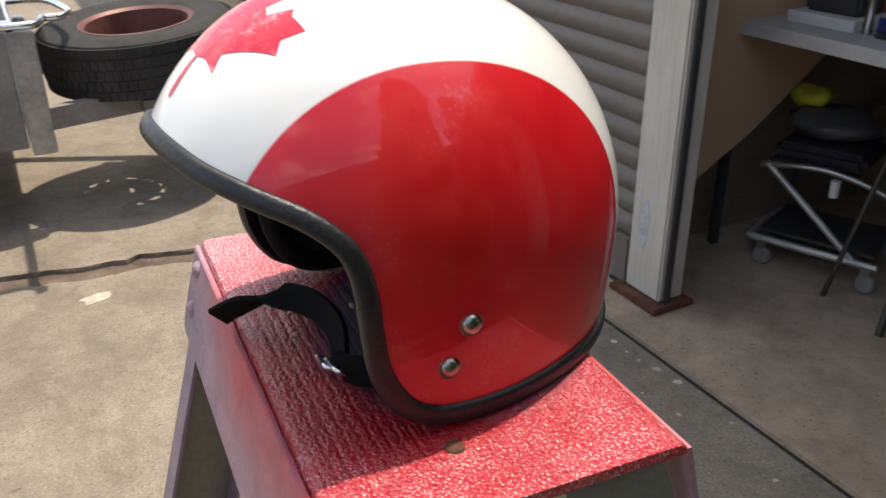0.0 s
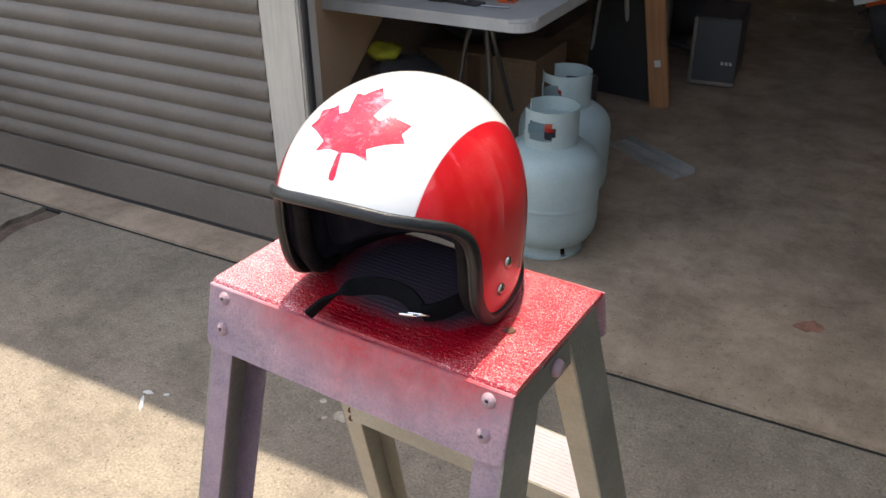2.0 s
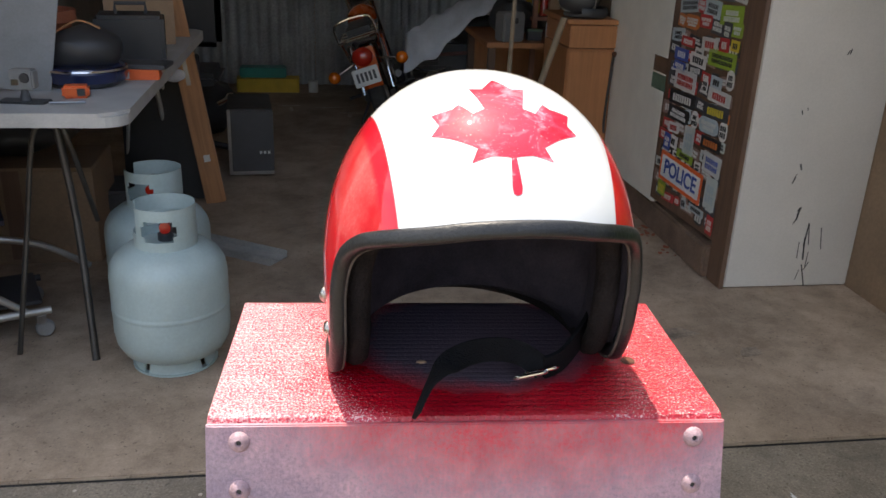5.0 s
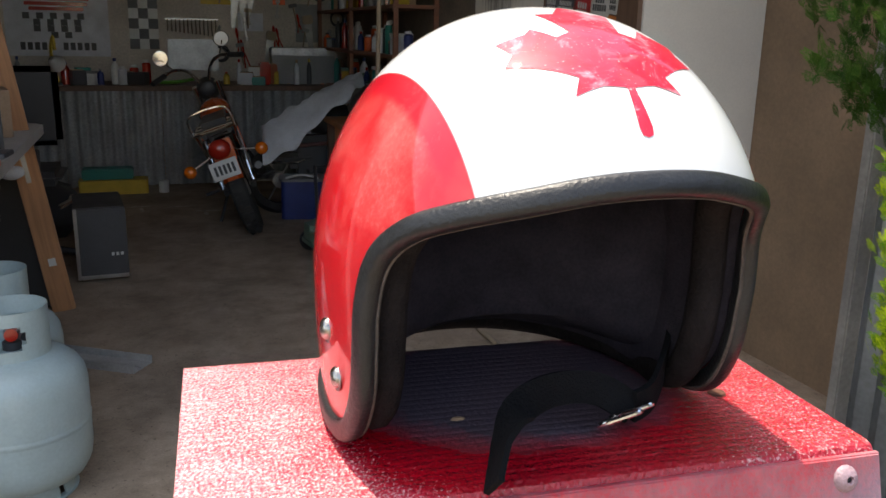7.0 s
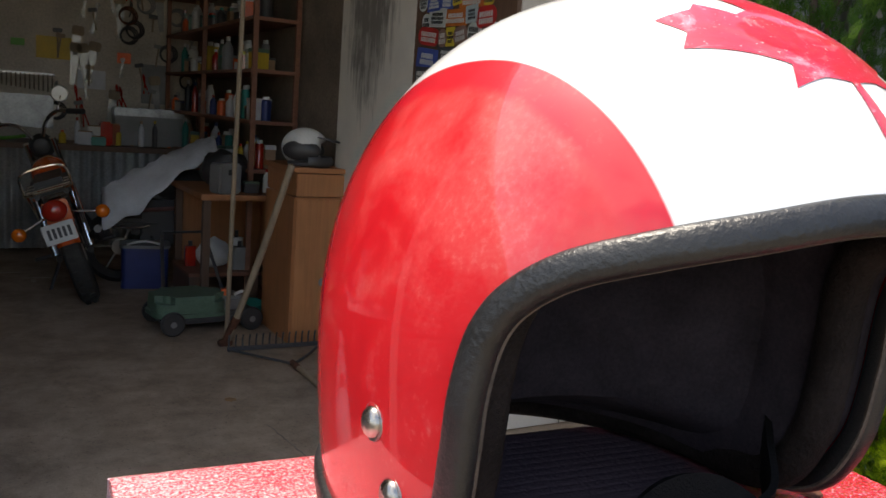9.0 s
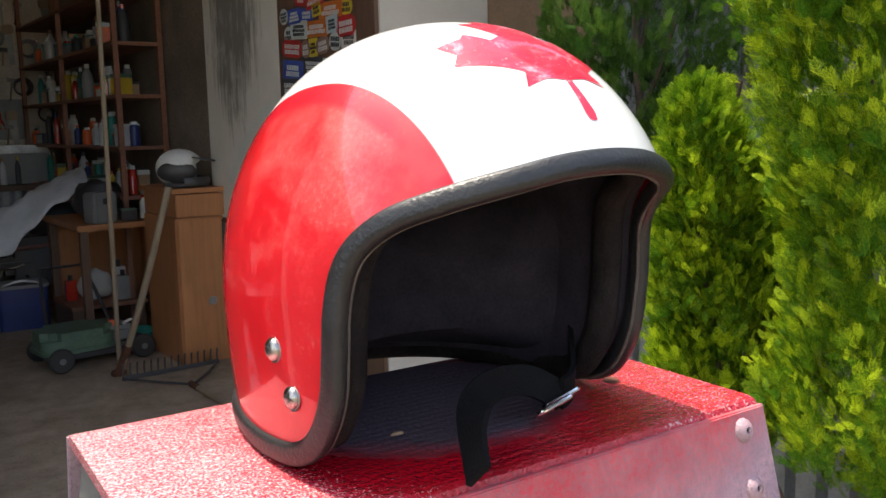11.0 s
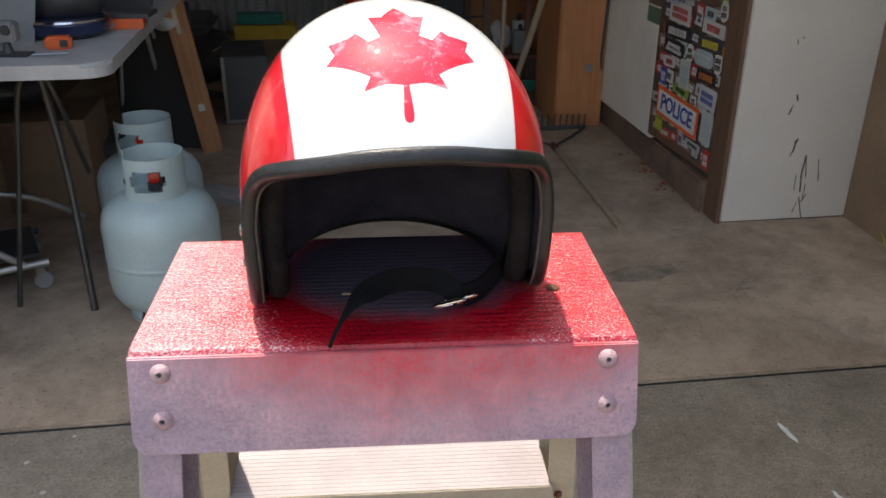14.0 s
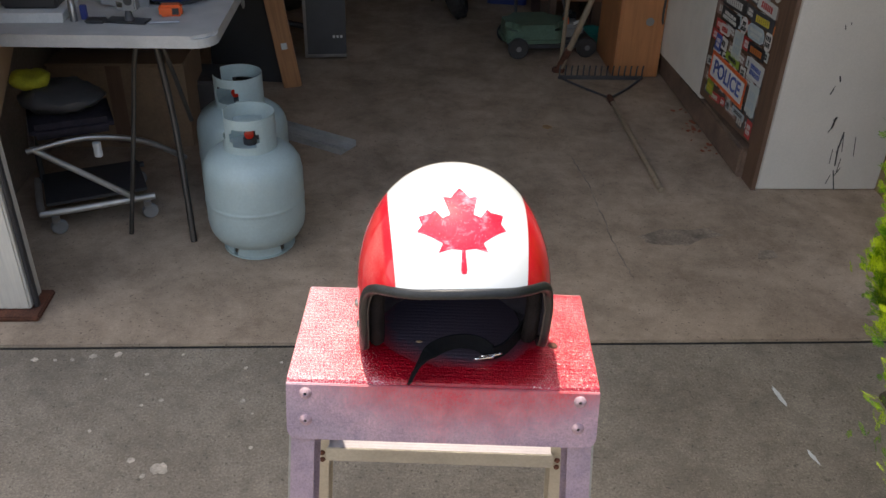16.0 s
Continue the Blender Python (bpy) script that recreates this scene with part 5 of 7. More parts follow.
part("pin", lathe([(0, 0), (0.014, 0), (0.014, 0.05), (0, 0.05)], 12), M["white"], frame_th, "white plastic cap", m=pose(0.03, -0.125, 0.27))


def sack(name, label, material, c, r, seed, category="bag"):
    bm = ball((0, 0, r[2] * 0.9), r, seg=20)
    for v in bm.verts:
        q = v.co * 14 + Vector((seed, 0, 0))
        v.co += v.co.normalized() * 0.03 * noise.noise(q) + Vector((0, 0, 0.015)) * noise.noise(q * 2.3)
        v.co.z = max(v.co.z, 0.0)
    return simple(name, bm, material, label, category, Matrix.Translation(c), True)


sack("black_bag", "slumped black bag on the wheeled frame", M["darkgrey"], (-1.21, 2.10, 0.405), (0.15, 0.12, 0.045), 3)
sack("lime_bag", "lime yellow sack lying on a black bag", M["lime"], (-1.30, 2.10, 0.475), (0.07, 0.06, 0.035), 8)
carton = thing("large_carton", "large brown cardboard carton standing under the table", "carton", pose(-1.20, 2.82, 0, 0, 0, 2))
part("body", box((-0.26, -0.18, 0), (0.28, 0.20, 0.36), 0.004), M["brownwall"], carton)
part("flap", box((-0.262, -0.20, 0.352), (0.282, -0.03, 0.361), 0.002), M["brownwall"], carton, m=pose(0, 0, 0.004, -2))
part("tape", box((-0.03, -0.1822, 0.02), (0.03, -0.1806, 0.36)), M["browntrim"], carton, "brown sealing tape")
sack("black_bag", "dark slumped bag on a brown carton", M["black"], (-1.26, 2.86, 0.372), (0.20, 0.14, 0.085), 9)
dark_case = thing("equipment_case", "low dark case lying under the table", "case", pose(-0.95, 2.98, 0, 0, 0, -3))
part("body", box((-0.13, -0.10, 0), (0.15, 0.14, 0.20), 0.012), M["darkgrey"], dark_case)
part("lid", box((-0.132, -0.102, 0.15), (0.152, 0.142, 0.205), 0.012), M["darkgrey"], dark_case)
pnl = [(0.0, 0.25), (0.28, 0.41), (0.59, 0.645), (0.80, 0.82), (0.80, 1.5), (0.0, 1.5)]
simple("brown_panel", prism([(y, z) for y, z in pnl], 0.012, Matrix(((0, 0, 1, 0), (1, 0, 0, 0), (0, 1, 0, 0), (0, 0, 0, 1)))), M["hardboard"], "brown hardboard panel hung against the garage wall", "panel", pose(-1.372, 1.66, -0.01))
simple("black_sheet", box((-0.18, -0.01, 0), (0.18, 0.01, 0.66), 0.004), M["black"], "black sheet standing behind the table leg", "sheet", pose(-0.80, 3.45, 0, -4, 0, -8))

# ---- timber prop, computer, plank on the floor ----
prop = thing("timber_prop", "rough orange-brown timber post leaning inside the garage", "timber post", pose(-0.565, 3.37, 0, 0, -8.5, 6))
part("beam", box((-0.045, -0.022, 0.0), (0.045, 0.022, 2.2), 0.004), M["pine"], prop)
part("sticker", box((-0.012, -0.0238, 0.20), (0.016, -0.0225, 0.232)), M["white"], prop, "small white sticker")
part("hinge", box((-0.012, -0.026, 0.55), (0.006, -0.0225, 0.70), 0.001), M["steel"], prop, "steel hinge plate")
part("rag", ball((-0.05, -0.01, 0.60), (0.05, 0.03, 0.03), seg=12), M["cloth"], prop, "pale rag", smooth=True)
pc = thing("computer_tower", "black computer tower with a silver edge standing on the floor", "computer", pose(-0.445, 3.98, 0, 0, 0, 5))
part("case", box((-0.11, -0.2, 0.012), (0.11, 0.2, 0.345), 0.006), M["black"], pc)
part("front", box((-0.095, -0.213, 0.03), (0.112, -0.201, 0.34), 0.004), M["darkgrey"], pc, "dark front panel")
part("edge", box((-0.112, -0.216, 0.012), (-0.096, -0.201, 0.345), 0.003), M["steel"], pc, "silver edge strip")
part("base_strip", box((-0.096, -0.216, 0.012), (0.113, -0.201, 0.03), 0.003), M["steel"], pc, "silver foot strip")
for i in range(3):
    part("badge", box((0.04 + 0.02 * i, -0.2142, 0.12), (0.052 + 0.02 * i, -0.2132, 0.135)), M["white"], pc)
for y in (-0.15, 0.15):
    part("foot", box((-0.1, y - 0.02, 0), (0.1, y + 0.02, 0.012)), M["black"], pc)
gut = thing("metal_channel", "short length of pale galvanised channel lying on the floor", "metal channel", pose(-0.43, 2.735, 0, 0, 0, -33))
part("base", box((-0.21, -0.055, 0), (0.21, 0.055, 0.003)), M["zinc"], gut)
for s in (-1, 1):
    part("lip", box((-0.21, s * 0.055 - 0.0015, 0), (0.21, s * 0.055 + 0.0015, 0.028)), M["zinc"], gut)
part("rib", box((-0.21, -0.008, 0.003), (0.21, 0.008, 0.009), 0.002), M["zinc"], gut)

# ---- rake, sticks, cabinet ----
rake = thing("rake", "worn bow rake lying on the floor with its tines up", "rake", pose(1.012, 3.2, 0))
part("handle", tube([(0.004, -0.01, 0.014), (0.0, -0.5, 0.013), (-0.002, -0.96, 0.013)], 0.0125, 10, 3), M["handle"], rake, "grey wooden handle", smooth=True)
part("ferrule", lathe([(0.0145, 0), (0.0145, 0.09), (0.010, 0.10)], 12), M["rust"], rake, m=pose(0.0, -0.06, 0.014, -90))
part("head_bar", box((-0.215, 0.285, 0.006), (0.235, 0.297, 0.026), 0.003), M["darkgrey"], rake, "dark steel head bar")
part("bow", tube([(-0.205, 0.285, 0.016), (-0.12, 0.16, 0.016), (-0.012, 0.02, 0.016)], 0.006, 8, 5), M["darkgrey"], rake, smooth=True)
part("bow", tube([(0.225, 0.285, 0.016), (0.12, 0.14, 0.016), (0.012, 0.02, 0.016)], 0.006, 8, 5), M["darkgrey"], rake, smooth=True)
for i in range(15):
    x = -0.208 + 0.0312 * i
    part("tine", tube([(x, 0.291, 0.02), (x, 0.292, 0.055), (x, 0.284, 0.082)], 0.0042, 6, 3), M["darkgrey"], rake)
broom = thing("long_handle", "old wooden tool handle leaning against the cabinet", "tool handle", pose(0.83, 3.60, 0))
part("pole", tube([(0, 0, 0.03), (0.10, -0.10, 0.42), (0.20, -0.195, 0.86)], 0.0155, 10, 3), M["handle"], broom, smooth=True)
part("socket", tube([(-0.012, 0.01, 0.0), (0.0, 0, 0.05), (0.03, -0.03, 0.14)], 0.019, 10, 3), M["rust"], broom, "dark iron socket", smooth=True)
part("blade", box((-0.045, -0.012, 0), (0.02, 0.02, 0.03), 0.006), M["rust"], broom)
pole = thing("thin_pole", "thin grey wooden pole standing upright against the shelves", "pole", pose(0.838, 3.66, 0))
part("shaft", tube([(0, 0, 0), (0.02, 0.03, 0.9), (0.045, 0.06, 1.9)], 0.011, 8, 3), M["handle"], pole, smooth=True)
cab = thing("wooden_cabinet", "orange-brown pine cabinet with a drawer under its top", "cabinet", pose(1.215, 3.72, 0))
part("carcass", box((-0.115, -0.17, 0.0), (0.125, 0.26, 0.70), 0.004), M["orangewood"], cab)
part("drawer", box((-0.112, -0.184, 0.705), (0.122, 0.25, 0.81), 0.003), M["orangewood"], cab, "shallow drawer")
part("top", box((-0.13, -0.19, 0.815), (0.135, 0.28, 0.838), 0.004), M["orangewood"], cab)
part("door", box((-0.108, -0.182, 0.03), (0.118, -0.172, 0.69), 0.003), M["orangewood"], cab, "plain pine door")
part("mark", lathe([(0, 0.002), (0.02, 0.0016), (0.022, 0)], 14), M["grey"], cab, "grey worn spot", m=pose(0.04, -0.1822, 0.30, 90))
h2 = thing("helmet", "black and white off-road helmet resting on the cabinet", "helmet", pose(1.19, 3.66, 0.838, 0, 0, 62))
bm = ball((0, 0.01, 0.088), (0.088, 0.112, 0.092), seg=24)
for v in bm.verts:
    v.co.z = max(v.co.z, 0.02)
    if v.co.y < -0.05 and 0.045 < v.co.z < 0.115:
        v.co.y = -0.05 + (v.co.y + 0.05) * 0.25
part("shell", bm, M["white"], h2, "scuffed white crown", smooth=True)
for sx in (-1, 1):
    part("side_panel", ball((sx * 0.066, 0.015, 0.075), (0.026, 0.09, 0.05), seg=16), M["black"], h2, "black side panel", smooth=True)
part("peak", prism([(-0.075, 0.0), (-0.07, -0.075), (-0.03, -0.10), (0.03, -0.10), (0.07, -0.075), (0.075, 0.0)], 0.006, pose(0, -0.055, 0.138, 12), bevel=0.002), M["black"], h2, "black peak")
part("chin_bar", lathe([(0.088, 0.0), (0.104, 0.01), (0.108, 0.03), (0.098, 0.05), (0.086, 0.045), (0.088, 0.0)], 20, pose(0, -0.02, 0, 0, 0, 180), None, 0.5), M["black"], h2, "black chin bar", smooth=True)
part("base_roll", lathe([(0.07, 0.0), (0.088, 0.006), (0.09, 0.02), (0.07, 0.028), (0.07, 0.0)], 24), M["darkgrey"], h2, smooth=True)
# ---- side wall: white panel, sticker board ----
wp = thing("door_1", "tall scuffed white door panel with a long black handle and grime", "door", kind="structure")
wpm = pose(1.354, 2.92, 0.15, 0, 0, 1.6)
part("leaf", box((-0.0, 0.0, -0.02), (0.035, 0.74, 2.0), 0.004), M["door"], wp, m=wpm)
part("handle", tube([(-0.012, 0.62, 0.14), (-0.02, 0.62, 0.2), (-0.012, 0.605, 0.52)], 0.007, 8, 3), M["black"], wp, "long black handle", m=wpm)
part("handle_end", ball((-0.008, 0.604, 0.53), 0.013, seg=10), M["rust"], wp, m=wpm)
for z, mt in ((0.535, "browntrim"), (0.462, "green")):
    part("sticker", box((-0.002, 0.008, z), (-0.0002, 0.145, z + 0.066)), M[mt], wp, "small dark square sticker", m=wpm)

sb = thing("sticker_board", "brown board crowded with overlapping coloured stickers and a police sign", "sticker board", pose(1.388, 2.375, 0, 0, 0, 3.6))
FACE = Matrix(((0, 0, -1, 0), (-1, 0, 0, 0), (0, 1, 0, 0), (0, 0, 0, 1)))
part("board", box((0.0, 0.0, 0.15), (0.018, 0.56, 2.15), 0.002), M["browntrim"], sb)
rng = random.Random(21)
PAL = [(0.5, 0.5, 0.48), (0.03, 0.03, 0.035), (0.45, 0.03, 0.03), (0.05, 0.09, 0.35), (0.55, 0.42, 0.04), (0.25, 0.35, 0.04), (0.42, 0.46, 0.44), (0.5, 0.14, 0.03), (0.35, 0.42, 0.45), (0.06, 0.06, 0.07), (0.55, 0.53, 0.5), (0.24, 0.15, 0.13)]
STK = [plain("sticker_%d" % i, c, 0.35) for i, c in enumerate(PAL)]


def sticker(y, z, w, h, a, body, ink, round_=False, bars=2, lift=0.0):
    m = pose(0, y, z) @ FACE @ pose(0, 0, 0.0008 + lift, 0, 0, a)
    out = rounded(w, h, min(w, h) * 0.48 if round_ else 0.004, 4)
    st = part("sticker", prism(out, 0.0007), STK[body], sb, m=m)
    bm = bmesh.new()
    for i in range(bars):
        bh = h * 0.5 / bars
        cy = h * 0.28 - (i + 0.5) * h * 0.62 / bars
        ww = w * rng.uniform(0.5, 0.8)
        n = max(3, int(ww / max(0.005, bh * 0.62)))
        for j in range(n):
            x0 = -ww / 2 + ww * j / n
            box((x0, cy - bh / 2, 0.0007), (x0 + ww / n * 0.72, cy + bh / 2, 0.0012), 0, None, bm)
    part("print", bm, STK[ink], st)


# along the board, height, width, height of the piece, colours of body and print, round
NEAR = ((0.40, 0.843, 0.11, 0.037, 2, 0, 0), (0.23, 0.855, 0.12, 0.05, 0, 2, 0), (0.125, 0.868, 0.07, 0.05, 2, 0, 0), (0.05, 0.875, 0.06, 0.04, 4, 1, 0),
        (0.44, 0.788, 0.12, 0.048, 3, 0, 0), (0.445, 0.742, 0.10, 0.036, 3, 0, 0), (0.30, 0.785, 0.13, 0.05, 10, 1, 0), (0.125, 0.815, 0.20, 0.062, 5, 1, 0),
        (0.045, 0.752, 0.055, 0.075, 10, 1, 1), (0.22, 0.702, 0.045, 0.06, 0, 1, 1), (0.14, 0.728, 0.085, 0.045, 8, 1, 0), (0.38, 0.692, 0.18, 0.08, 0, 2, 0),
        (0.385, 0.618, 0.22, 0.058, 1, 0, 0), (0.105, 0.680, 0.165, 0.05, 0, 2, 0), (0.40, 0.552, 0.18, 0.06, 1, 0, 0), (0.262, 0.560, 0.06, 0.07, 10, 1, 1),
        (0.115, 0.622, 0.19, 0.055, 9, 4, 0), (0.15, 0.562, 0.15, 0.06, 8, 0, 1), (0.04, 0.566, 0.055, 0.08, 10, 1, 1), (0.425, 0.492, 0.11, 0.042, 0, 2, 1),
        (0.285, 0.470, 0.085, 0.115, 6, 8, 0), (0.465, 0.425, 0.06, 0.07, 3, 0, 0), (0.115, 0.500, 0.15, 0.05, 1, 7, 0), (0.30, 0.4015, 0.14, 0.033, 5, 1, 0),
        (0.085, 0.428, 0.135, 0.078, 0, 3, 0), (0.46, 0.222, 0.07, 0.06, 5, 4, 0), (0.255, 0.218, 0.045, 0.05, 8, 1, 1), (0.15, 0.222, 0.12, 0.03, 8, 1, 0),
        (0.035, 0.201, 0.05, 0.075, 2, 0, 0), (0.062, 0.318, 0.085, 0.125, 6, 8, 0))
for z in (0.205, 0.26, 0.325, 0.385, 0.44, 0.50, 0.56, 0.62, 0.68, 0.74, 0.80, 0.86):
    y = 0.012
    while y < 0.50:
        w = rng.choice((0.05, 0.07, 0.09, 0.11))
        b = rng.choice((1, 9, 2, 6, 8, 1, 9, 9, 0, 7, 11, 11))
        sticker(min(y + w / 2, 0.545 - w / 2), z + rng.uniform(-0.008, 0.008), w, rng.uniform(0.036, 0.055), rng.uniform(-6, 6), b, 1 if sum(PAL[b]) > 0.75 else 0, rng.random() < 0.2, rng.choice((1, 2)), 0.0001 * int(y * 40 % 5))
        y += w + rng.uniform(0.0, 0.012)
for i, (y, z, w, h, b, ink, rnd) in enumerate(NEAR):
    sticker(y, z, w, h, rng.uniform(-3, 3), b, ink, bool(rnd), 1 if h < 0.06 else 2, 0.0014 + 0.0002 * (i % 3))
z = 0.925
row = 0
while z < 1.98:
    y = 0.012 + rng.uniform(0, 0.02)
    hrow = rng.uniform(0.055, 0.085)
    while y < 0.50:
        w = rng.choice((0.06, 0.075, 0.09, 0.12, 0.15))
        h = hrow * rng.uniform(0.8, 1.15)
        if y + w > 0.55:
            break
        b = rng.choice((0, 1, 2, 2, 3, 4, 5, 6, 7, 8, 9, 10, 11, 11))
        ink = 1 if sum(PAL[b]) > 0.75 else 0
        sticker(y + w / 2, z + rng.uniform(-0.01, 0.01), w * 1.04, h, rng.uniform(-8, 8), b, ink, rng.random() < 0.22, rng.choice((2, 2, 3)), 0.0003 * ((row + int(y * 40)) % 5))
        y += w + rng.uniform(-0.012, 0.006)
    z += hrow * 0.98
    row += 1
sm = pose(0, 0.312, 0.315) @ FACE @ pose(0, 0, 0.0040, 0, 0, -2)
sign = part("police_sign", prism(rounded(0.365, 0.125, 0.006), 0.0012), M["orange"], sb, "orange-bordered police sign", m=sm)
part("panel", prism(rounded(0.335, 0.092, 0.004), 0.0008), M["white"], sign, m=pose(0, 0, 0.0013))
letters("lettering", "POLICE", 0.088, STK[3], pose(0, 0, 0.0026) @ Matrix.Diagonal((0.98, 1.0, 1, 1)), sign, "blue lettering")


# ---- trailer with a spare wheel ----
trailer = thing("trailer", "grey steel box trailer with a spare wheel on its drawbar", "trailer", pose(-2.9, 0.4, 0))
NOSE = Vector((0.02, 0.92, 0.41))


def beam(name, a, b, w, h, mat_, parent, label=""):
    bm = bmesh.new()
    sweep(bm, [a, b], [(-w / 2, -h / 2), (w / 2, -h / 2), (w / 2, h / 2), (-w / 2, h / 2)], False, [Vector((0, 0, 1))] * 2)
    return part(name, bm, mat_, parent, label)


beam("drawbar", (0.27, -0.40, 0.385), NOSE, 0.045, 0.075, M["paintsteel"], trailer, "grey channel drawbar")
beam("drawbar", (-0.60, -0.40, 0.385), NOSE, 0.045, 0.075, M["paintsteel"], trailer, "grey channel drawbar")
beam("tie_bar", (0.30, -0.05, 0.385), (-0.38, -0.05, 0.385), 0.04, 0.05, M["paintsteel"], trailer)
part("coupling", box((-0.035, 0.88, 0.385), (0.065, 1.06, 0.455), 0.012), M["galv"], trailer, "worn tow coupling")
part("coupling_lever", tube([(0.01, 0.92, 0.455), (0.01, 0.97, 0.53), (0.0, 1.03, 0.545)], 0.010, 8, 3), M["galv"], trailer, smooth=True)
part("jockey_post", tube([(0.02, 0.80, 0.36), (0.02, 0.80, 0.68)], 0.022, 12), M["galv"], trailer, "jockey post", smooth=True)
part("jockey_handle", tube([(0.02, 0.80, 0.68), (0.02, 0.80, 0.70), (0.07, 0.86, 0.70), (0.07, 0.86, 0.74)], 0.008, 8), M["galv"], trailer)
ring_pts = [(0.03, 0.80 + 0.085 * math.cos(a), 0.55 + 0.085 * math.sin(a)) for a in [2 * math.pi * i / 20 for i in range(20)]]
part("winch_ring", tube(ring_pts, 0.008, 8, closed=True), M["galv"], trailer, "round winch wheel", smooth=True)
part("cable", tube([(0.05, 0.93, 0.40), (0.07, 0.97, 0.25), (0.03, 1.0, 0.12), (0.0, 0.98, 0.03), (-0.1, 0.96, 0.012)], 0.007, 8, 6), M["black"], trailer, "black trailer cable", smooth=True)
part("plug", box((-0.13, 0.93, 0.0), (-0.06, 0.99, 0.035), 0.006), M["black"], trailer)
jw = part("jockey_wheel", lathe([(0.028, -0.034), (0.060, -0.034), (0.072, -0.022), (0.074, 0.0), (0.072, 0.022), (0.060, 0.034), (0.028, 0.034), (0.028, -0.034)], 26), M["tyre"], trailer, "small rubber wheel", smooth=True, m=pose(-0.30, 0.38, 0.0745, 90, 0, 12))
part("hub", lathe([(0, -0.02), (0.03, -0.02), (0.03, 0.02), (0, 0.02)], 16), M["galv"], jw)
part("wheel_fork", tube([(-0.30, 0.335, 0.075), (-0.30, 0.335, 0.17), (-0.30, 0.425, 0.17), (-0.30, 0.425, 0.075)], 0.009, 8), M["galv"], trailer)
part("fork_post", tube([(-0.30, 0.38, 0.17), (-0.30, 0.38, 0.385)], 0.018, 10), M["galv"], trailer)
# body of the trailer
part("front_panel", box((-1.2, -0.45, 0.30), (0.27, -0.42, 0.68), 0.004), M["paintsteel"], trailer, "grey front panel")
part("side_panel", box((0.27, -2.2, 0.30), (0.30, -0.455, 0.68), 0.004), M["paintsteel"], trailer, "grey side panel")
part("side_panel", box((-1.2, -2.2, 0.30), (-1.17, -0.455, 0.68), 0.004), M["paintsteel"], trailer)
part("bed", box((-1.17, -2.2, 0.34), (0.27, -0.455, 0.36)), M["galv"], trailer)
part("top_rail", tube([(0.285, -2.2, 0.70), (0.285, -0.435, 0.70), (-1.18, -0.435, 0.70), (-1.18, -2.2, 0.70)], 0.018, 10), M["chrome"], trailer, "bright tube rail", smooth=True)
part("upright", box((0.272, -0.449, 0.28), (0.325, -0.372, 0.685), 0.004), M["galv"], trailer, "galvanised upright")
part("upright", box((-0.05, -0.418, 0.19), (0.02, -0.38, 0.68), 0.004), M["galv"], trailer)
part("front_loop", tube([(0.30, -0.46, 0.70), (0.295, -0.37, 0.70), (0.25, -0.345, 0.70), (0.19, -0.33, 0.70), (0.18, -0.265, 0.70), (0.07, -0.243, 0.70), (-0.2, -0.298, 0.70), (-0.22, -0.43, 0.70)], 0.013, 10, 4), M["chrome"], trailer, "bright bent tube", smooth=True)
part("front_rail", tube([(-0.75, -0.225, 1.0), (0.55, -0.225, 1.0), (0.60, -0.26, 1.0), (0.60, -0.9, 1.0)], 0.016, 10, 3), M["galv"], trailer, "galvanised rack rail", smooth=True)
part("rack_post", tube([(-0.70, -0.435, 0.68), (-0.70, -0.225, 1.0)], 0.014, 10), M["galv"], trailer, smooth=True)
part("rack_post", tube([(0.285, -0.9, 0.70), (0.60, -0.9, 1.0)], 0.014, 10), M["galv"], trailer, smooth=True)
for s in (-1, 1):
    w = part("wheel", lathe([(0.12, -0.08), (0.24, -0.09), (0.29, -0.06), (0.30, 0.0), (0.29, 0.06), (0.24, 0.09), (0.12, 0.08), (0.12, -0.08)], 28), M["tyre"], trailer, "trailer tyre", smooth=True, m=pose(-0.45 + s * 0.92, -1.4, 0.30, 0, 90, 0))
    part("hub", lathe([(0, -0.05), (0.12, -0.07), (0.12, 0.07), (0, 0.05)], 20), M["galv"], w, smooth=True)

spare = thing("spare_wheel", "worn tyre on a faded red wheel lying flat on a trailer", "wheel", pose(-2.915, 0.40, 0.535, 4, 3, 0))
prof = [(0.205, -0.095), (0.25, -0.108), (0.30, -0.108), (0.335, -0.095), (0.350, -0.07), (0.354, -0.03), (0.354, 0.03), (0.350, 0.07), (0.335, 0.095), (0.30, 0.108), (0.25, 0.108), (0.205, 0.095)]
part("tyre", lathe(prof, 64), M["tyre"], spare, "black tyre", smooth=True)
for r_, z in enumerate((-0.074, -0.037, 0.0, 0.037, 0.074)):
    lug = bmesh.new()
    for i in range(76):
        a = 360 * (i + 0.5 * (r_ % 2)) / 76
        box((0.346, -0.0128, z - 0.0165), (0.357 - 0.003 * (abs(z) > 0.06), 0.0128, z + 0.0165), 0, pose(0, 0, 0, 0, 0, a), lug)
    part("tread", lug, M["tyre"], spare)
part("rim", lathe([(0.205, -0.098), (0.196, -0.09), (0.19, -0.03), (0.19, 0.03), (0.196, 0.09), (0.208, 0.098), (0.20, 0.10), (0.185, 0.09), (0.180, 0.03), (0.180, -0.09), (0.205, -0.098)], 48), M["redrim"], spare, "faded red rim", smooth=True)
bm = bmesh.new()
radii, seg = [0.035, 0.06, 0.085, 0.128, 0.147, 0.167, 0.186], 48
